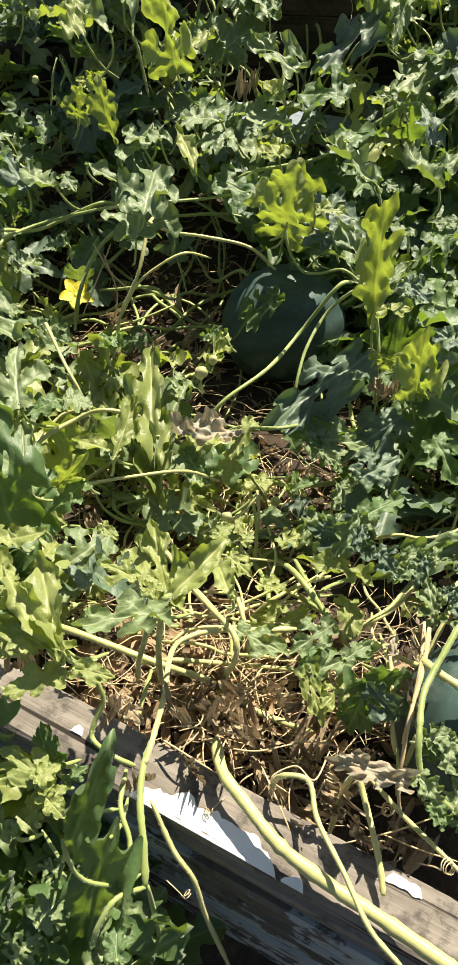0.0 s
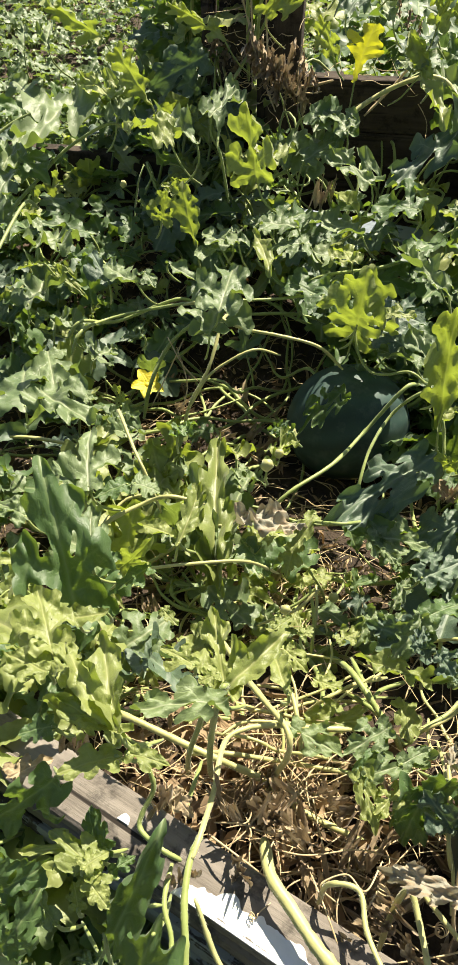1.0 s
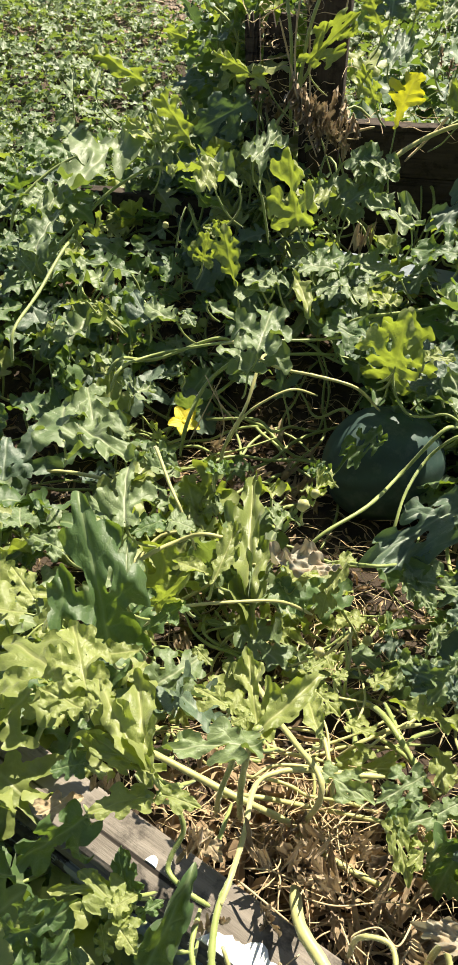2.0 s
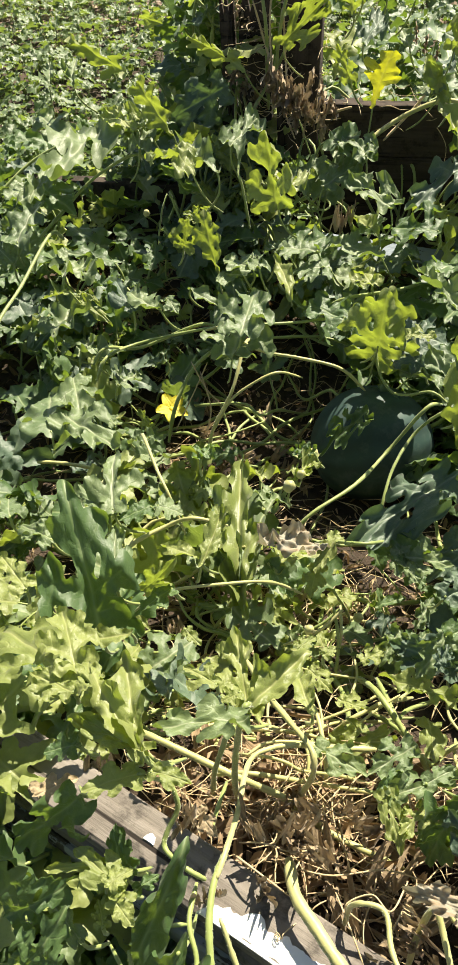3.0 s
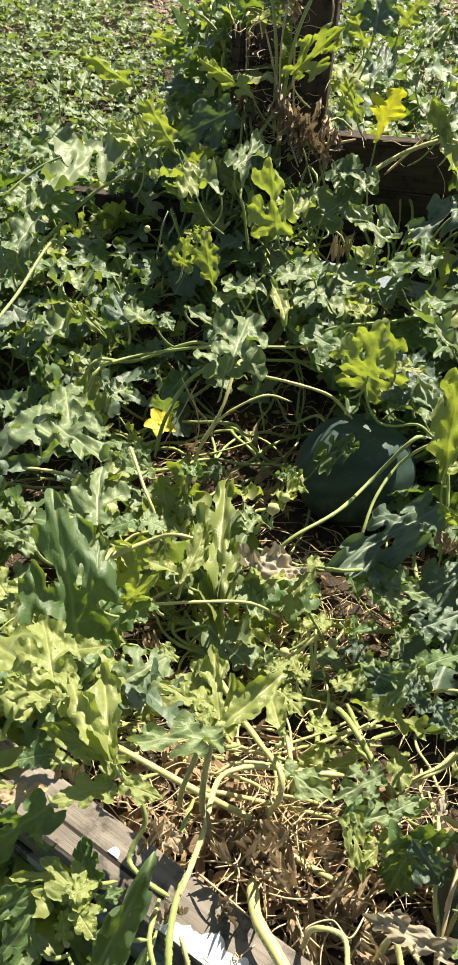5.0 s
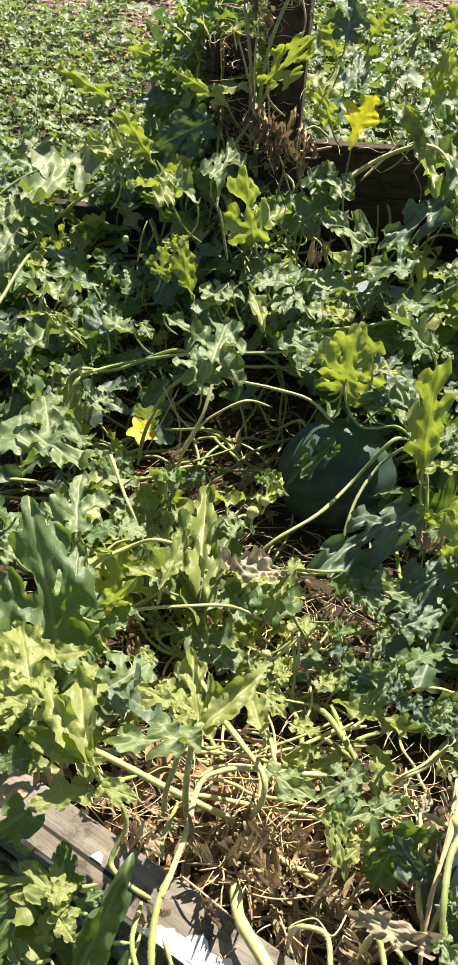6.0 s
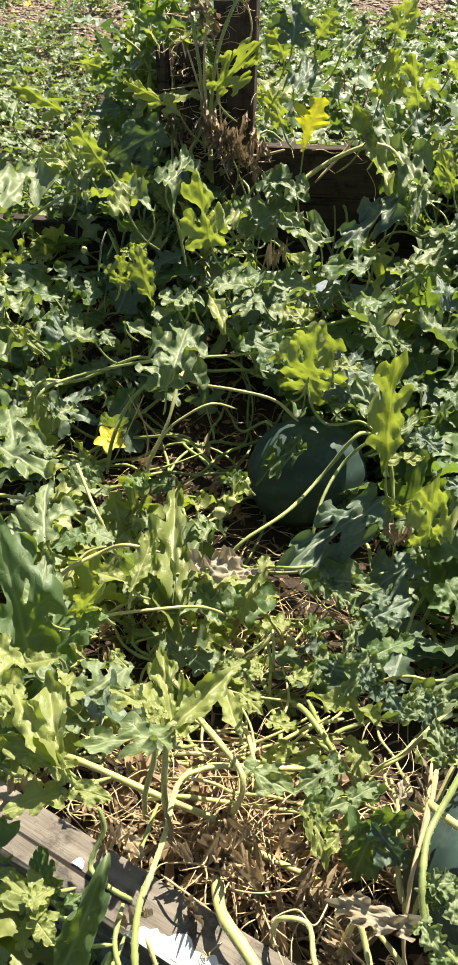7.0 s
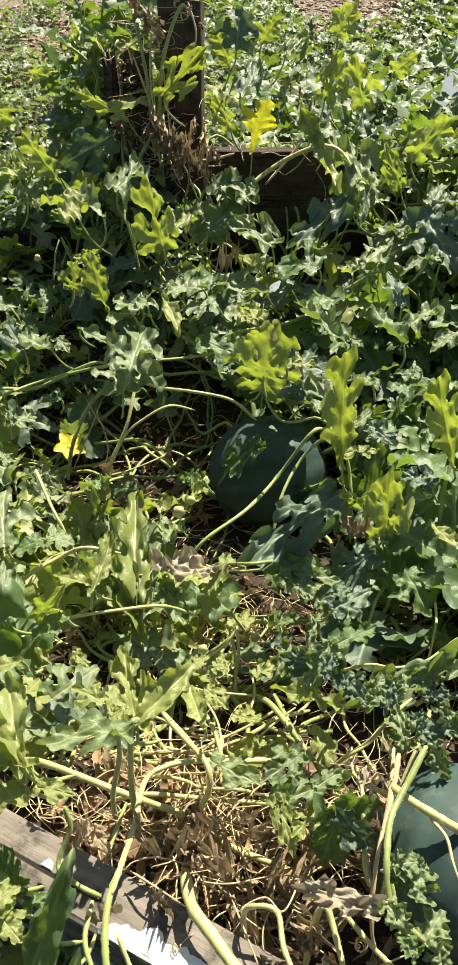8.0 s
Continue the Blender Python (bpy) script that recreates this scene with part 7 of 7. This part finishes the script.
hero_leaf(vine, (0.406, 1.700, 0.314), (0.384, 1.812, 0.354), (0.18, -0.30, 0.94), "round", "blue", 0.46, 1)
hero_leaf(vine, (0.282, 1.452, 0.360), (0.199, 1.599, 0.386), (0.07, -0.14, 0.99), "narrow", "frost", 0.47, 2)
hero_leaf(vine, (0.396, 1.536, 0.315), (0.342, 1.666, 0.329), (0.11, -0.06, 0.99), "oak", "frost", 0.64, 3)
hero_leaf(vine, (0.415, 1.627, 0.305), (0.480, 1.708, 0.323), (-0.07, -0.16, 0.98), "lobed", "frost", 0.59, 4)
hero_leaf(vine, (0.514, 1.642, 0.285), (0.456, 1.592, 0.292), (0.11, 0.02, 0.99), "round", "frost", 0.70, 5)
hero_leaf(vine, (0.136, 1.469, 0.280), (0.150, 1.466, 0.392), (-0.39, -0.92, 0.02), "palm", "light", 1.04, 6)
hero_leaf(vine, (0.131, 1.484, 0.284), (0.056, 1.556, 0.315), (0.02, -0.38, 0.92), "oak", "green", 0.88, 0)
hero_leaf(vine, (0.270, 1.193, 0.301), (0.255, 1.202, 0.493), (-0.33, -0.94, 0.02), "oak", "light", 0.50, 1)
hero_leaf(vine, (0.266, 1.241, 0.334), (0.213, 1.332, 0.383), (0.16, -0.39, 0.91), "lobed", "frost", 0.54, 2)
hero_leaf(vine, (0.272, 1.212, 0.342), (0.327, 1.268, 0.350), (0.04, -0.17, 0.99), "lobed", "frost", 0.45, 3)
hero_leaf(vine, (0.273, 1.189, 0.317), (0.330, 1.218, 0.316), (0.07, -0.11, 0.99), "round", "light", 0.58, 4)
hero_leaf(vine, (0.245, 1.441, 0.229), (0.163, 1.494, 0.238), (0.12, 0.02, 0.99), "blade", "frost", 1.13, 5)
hero_leaf(vine, (0.324, 1.342, 0.348), (0.297, 1.386, 0.347), (0.00, 0.02, 1.00), "round", "frost", 0.67, 6)
hero_leaf(vine, (0.417, 1.445, 0.308), (0.370, 1.464, 0.308), (-0.06, -0.16, 0.98), "round", "frost", 0.78, 0)
hero_leaf(vine, (0.452, 1.232, 0.277), (0.403, 1.245, 0.426), (-0.20, -0.98, 0.02), "oak", "light", 0.57, 1)
hero_leaf(vine, (0.342, 1.125, 0.219), (0.333, 1.131, 0.339), (-0.34, -0.94, 0.02), "palm", "light", 0.54, 2)
hero_leaf(vine, (0.342, 1.123, 0.217), (0.377, 1.129, 0.217), (0.03, -0.15, 0.99), "round", "light", 0.84, 3)
hero_leaf(vine, (0.354, 1.157, 0.247), (0.413, 1.168, 0.256), (-0.14, -0.01, 0.99), "narrow", "frost", 0.98, 4)
hero_leaf(vine, (0.317, 1.161, 0.248), (0.257, 1.182, 0.223), (-0.34, -0.94, 0.02), "lobed", "light", 0.63, 5)
hero_leaf(vine, (0.191, 1.037, 0.200), (0.278, 1.049, 0.188), (0.17, -0.34, 0.93), "lobed", "frost", 0.65, 6)
hero_leaf(vine, (0.191, 1.039, 0.201), (0.188, 1.086, 0.216), (0.04, -0.32, 0.95), "round", "frost", 0.70, 0)
hero_leaf(vine, (0.183, 1.038, 0.199), (0.193, 1.000, 0.196), (0.05, -0.06, 1.00), "round", "frost", 0.69, 1)
hero_leaf(vine, (0.193, 1.032, 0.195), (0.224, 0.999, 0.193), (0.02, -0.06, 1.00), "round", "frost", 0.59, 2)
hero_leaf(vine, (0.257, 1.159, 0.248), (0.106, 1.022, 0.232), (0.19, -0.31, 0.93), "lobed", "blue", 0.45, 3)
hero_leaf(vine, (0.411, 1.133, 0.227), (0.445, 1.076, 0.226), (-0.02, -0.04, 1.00), "blade", "light", 1.26, 4)
hero_leaf(vine, (0.316, 1.095, 0.190), (0.234, 1.036, 0.164), (-0.03, -0.35, 0.93), "lobed", "blue", 0.81, 5)
hero_leaf(vine, (0.371, 1.064, 0.185), (0.410, 1.003, 0.157), (0.20, -0.31, 0.93), "lobed", "green", 1.09, 6)
hero_leaf(vine, (0.252, 0.947, 0.221), (0.316, 0.982, 0.232), (0.06, -0.40, 0.91), "lobed", "blue", 0.79, 0)
hero_leaf(vine, (0.152, 1.085, 0.221), (0.219, 1.027, 0.201), (0.02, -0.30, 0.95), "lobed", "green", 0.79, 1)
vine = thing("watermelon_vine", Vector((0.031, 0.638, 0.359)), "watermelon vine with large yellow-green leaves on the timber edging", "vine", "vines seen close")
hero_leaf(vine, (0.031, 0.638, 0.359), (0.004, 0.723, 0.392), (-0.01, -0.37, 0.93), "lobed", "light", 0.56, 2)
hero_leaf(vine, (0.026, 0.635, 0.363), (0.090, 0.711, 0.383), (0.14, -0.36, 0.92), "blade", "light", 0.86, 3)
hero_leaf(vine, (0.022, 0.644, 0.384), (0.005, 0.631, 0.382), (-0.10, -0.09, 0.99), "round", "light", 1.28, 4)
hero_leaf(vine, (-0.002, 0.643, 0.393), (-0.038, 0.663, 0.398), (0.06, -0.16, 0.99), "clover", "light", 0.73, 5)
hero_leaf(vine, (0.092, 0.718, 0.252), (0.060, 0.780, 0.258), (-0.06, -0.11, 0.99), "blade", "light", 1.05, 6)
hero_leaf(vine, (-0.161, 0.742, 0.334), (-0.196, 0.813, 0.495), (0.30, -0.85, 0.43), "lobed", "green", 0.66, 0)
hero_leaf(vine, (-0.119, 0.729, 0.348), (-0.165, 0.708, 0.349), (0.05, -0.08, 1.00), "blade", "light", 1.43, 1)
hero_leaf(vine, (-0.044, 0.527, 0.450), (-0.138, 0.556, 0.447), (-0.07, -0.11, 0.99), "blade", "light", 0.63, 2)
hero_leaf(vine, (-0.108, 0.533, 0.433), (-0.140, 0.527, 0.429), (-0.09, -0.16, 0.98), "round", "green", 1.00, 3)
hero_leaf(vine, (-0.100, 0.502, 0.402), (-0.167, 0.465, 0.346), (0.17, -0.90, 0.39), "lobed", "green", 0.63, 4)
hero_leaf(vine, (-0.058, 0.454, 0.381), (-0.119, 0.444, 0.385), (0.10, -0.17, 0.98), "clover", "light", 0.47, 5)
hero_leaf(vine, (-0.061, 0.451, 0.382), (-0.063, 0.428, 0.382), (0.13, -0.04, 0.99), "round", "light", 1.20, 6)
hero_leaf(vine, (-0.056, 0.436, 0.373), (-0.032, 0.416, 0.369), (0.13, -0.00, 0.99), "round", "light", 1.03, 0)
hero_leaf(vine, (-0.061, 0.413, 0.352), (-0.069, 0.433, 0.360), (0.18, -0.30, 0.94), "round", "light", 0.84, 1)
hero_leaf(vine, (-0.052, 0.469, 0.350), (-0.070, 0.485, 0.383), (-0.01, -0.90, 0.43), "round", "green", 0.65, 2)
hero_leaf(vine, (-0.039, 0.404, 0.302), (0.008, 0.457, 0.420), (0.04, -0.92, 0.40), "blade", "green", 0.66, 3)
hero_leaf(vine, (-0.042, 0.449, 0.348), (-0.024, 0.467, 0.351), (0.10, -0.31, 0.94), "round", "green", 0.68, 4)
hero_leaf(vine, (-0.081, 0.405, 0.337), (-0.121, 0.434, 0.345), (0.02, -0.24, 0.97), "round", "frost", 0.46, 5)
hero_leaf(vine, (-0.141, 0.408, 0.361), (-0.082, 0.429, 0.382), (0.18, -0.90, 0.39), "lobed", "green", 0.89, 6)
hero_leaf(vine, (-0.123, 0.380, 0.329), (-0.088, 0.406, 0.374), (0.08, -0.89, 0.44), "lobed", "green", 0.78, 0)
hero_leaf(vine, (0.100, 0.709, 0.193), (0.166, 0.685, 0.193), (-0.01, -0.02, 1.00), "lobed", "frost", 0.66, 1)
hero_leaf(vine, (0.209, 0.698, 0.238), (0.160, 0.662, 0.231), (-0.05, -0.14, 0.99), "lobed", "frost", 0.74, 2)
hero_leaf(vine, (0.180, 0.641, 0.229), (0.212, 0.688, 0.239), (0.06, -0.26, 0.96), "round", "green", 0.45, 3)
hero_leaf(vine, (0.187, 0.640, 0.228), (0.269, 0.679, 0.237), (-0.10, -0.02, 0.99), "lobed", "frost", 0.45, 4)
hero_leaf(vine, (0.180, 0.642, 0.230), (0.205, 0.582, 0.225), (0.13, -0.02, 0.99), "lobed", "light", 0.54, 5)
hero_leaf(vine, (0.275, 0.639, 0.246), (0.223, 0.597, 0.175), (0.23, -0.90, 0.37), "lobed", "green", 0.84, 6)
hero_leaf(vine, (-0.041, 0.517, 0.470), (-0.085, 0.603, 0.490), (-0.07, -0.26, 0.96), "blade", "light", 0.83, 0)
hero_leaf(vine, (-0.042, 0.516, 0.469), (-0.105, 0.570, 0.490), (0.10, -0.25, 0.96), "blade", "light", 0.86, 1)
hero_leaf(vine, (-0.040, 0.519, 0.457), (-0.107, 0.547, 0.464), (0.09, -0.05, 0.99), "lobed", "light", 0.49, 2)
hero_leaf(vine, (-0.043, 0.508, 0.443), (-0.091, 0.488, 0.445), (0.07, -0.07, 0.99), "round", "light", 0.69, 3)
hero_leaf(vine, (-0.034, 0.513, 0.441), (0.004, 0.509, 0.446), (-0.13, -0.06, 0.99), "round", "light", 0.67, 4)
hero_leaf(vine, (-0.092, 0.557, 0.470), (-0.120, 0.606, 0.473), (-0.15, -0.15, 0.98), "lobed", "light", 0.56, 5)
hero_leaf(vine, (-0.047, 0.432, 0.385), (-0.093, 0.464, 0.395), (0.09, -0.17, 0.98), "clover", "light", 0.64, 6)
hero_leaf(vine, (-0.057, 0.432, 0.391), (-0.041, 0.450, 0.396), (-0.13, -0.16, 0.98), "round", "light", 1.00, 0)
hero_leaf(vine, (-0.051, 0.425, 0.384), (-0.030, 0.407, 0.379), (0.12, -0.14, 0.98), "round", "light", 0.82, 1)
hero_leaf(vine, (-0.052, 0.459, 0.352), (-0.070, 0.477, 0.388), (-0.00, -0.90, 0.44), "round", "green", 0.62, 2)
hero_leaf(vine, (-0.003, 0.426, 0.284), (-0.051, 0.351, 0.135), (0.03, -0.90, 0.44), "round", "green", 0.45, 3)
hero_leaf(vine, (0.011, 0.335, 0.228), (0.004, 0.366, 0.229), (0.06, -0.01, 1.00), "round", "green", 1.08, 4)
hero_leaf(vine, (-0.067, 0.360, 0.233), (-0.043, 0.387, 0.237), (0.19, -0.30, 0.93), "round", "frost", 1.24, 5)
hero_leaf(vine, (-0.088, 0.332, 0.212), (-0.069, 0.357, 0.220), (0.14, -0.39, 0.91), "young", "frost", 1.50, 6)
hero_leaf(vine, (-0.045, 0.394, 0.272), (-0.069, 0.401, 0.278), (0.13, -0.31, 0.94), "young", "frost", 1.18, 0)
hero_leaf(vine, (0.225, 0.659, 0.231), (0.261, 0.685, 0.233), (0.07, -0.16, 0.99), "round", "frost", 0.64, 1)
hero_leaf(vine, (0.225, 0.633, 0.223), (0.197, 0.599, 0.225), (0.08, 0.01, 1.00), "lobed", "light", 0.69, 2)
hero_leaf(vine, (0.252, 0.630, 0.232), (0.230, 0.600, 0.165), (0.01, -0.92, 0.40), "lobed", "green", 0.84, 3)
hero_leaf(vine, (0.279, 0.598, 0.224), (0.247, 0.612, 0.265), (0.18, -0.88, 0.43), "lobed", "blue", 0.89, 4)
hero_leaf(vine, (0.300, 0.549, 0.272), (0.334, 0.556, 0.276), (-0.03, -0.37, 0.93), "crinkled", "frost", 1.09, 5)
hero_leaf(vine, (0.289, 0.506, 0.282), (0.312, 0.480, 0.274), (-0.03, -0.30, 0.95), "crinkled", "frost", 1.09, 6)


def bud(parent, at, size):
    """A closed yellow-green flower bud."""
    bm = bmesh.new()
    bmesh.ops.create_uvsphere(bm, u_segments=12, v_segments=9, radius=size)
    for q in bm.verts:
        k = 1 + 0.12 * math.cos(5 * math.atan2(q.co.y, q.co.x))
        q.co = Vector((q.co.x * k, q.co.y * k, q.co.z * 1.35))
    part("bud", mesh_from_bm("bud", bm, STEM_PALE, True), parent, Matrix.Translation(at) @ pose(0, 0, 0, 25, 20, 0))


bud(vine, (0.025, 1.057, 0.300), 0.009)
bud(vine, (0.038, 1.102, 0.285), 0.007)
bud(vine, (0.046, 1.202, 0.243), 0.01)
bud(vine, (0.140, 1.020, 0.072), 0.008)
bud(vine, (-0.386, 1.886, 0.324), 0.007)
bud(vine, (0.074, 0.875, 0.209), 0.007)
curls = thing("tendril_tangle", Vector((0.09, 0.48, 0.205)), "dry coiled rust-brown tendrils on the timber edging", "tendrils")
tendril(curls, [(0.098, 0.500, 0.204), (0.092, 0.492, 0.209), (0.086, 0.484, 0.211)], 0.0045, 2.5, 0.0007, STEM_DRY, 1)
tendril(curls, [(0.300, 0.452, 0.190), (0.312, 0.445, 0.205), (0.318, 0.440, 0.212)], 0.008, 3.0, 0.0009, STEM_DRY, 2)
tendril(curls, [(0.262, 0.520, 0.160), (0.272, 0.512, 0.172), (0.270, 0.505, 0.180)], 0.007, 3.0, 0.0009, STEM_DRY, 3)
tendril(curls, [(0.048, 0.408, 0.225), (0.058, 0.400, 0.228), (0.064, 0.396, 0.224)], 0.005, 2.0, 0.0007, STEM_DRY, 4)
tendril(curls, [(0.190, 0.490, 0.240), (0.196, 0.500, 0.250), (0.200, 0.508, 0.252)], 0.007, 2.0, 0.0009, STEM_DRY, 5)
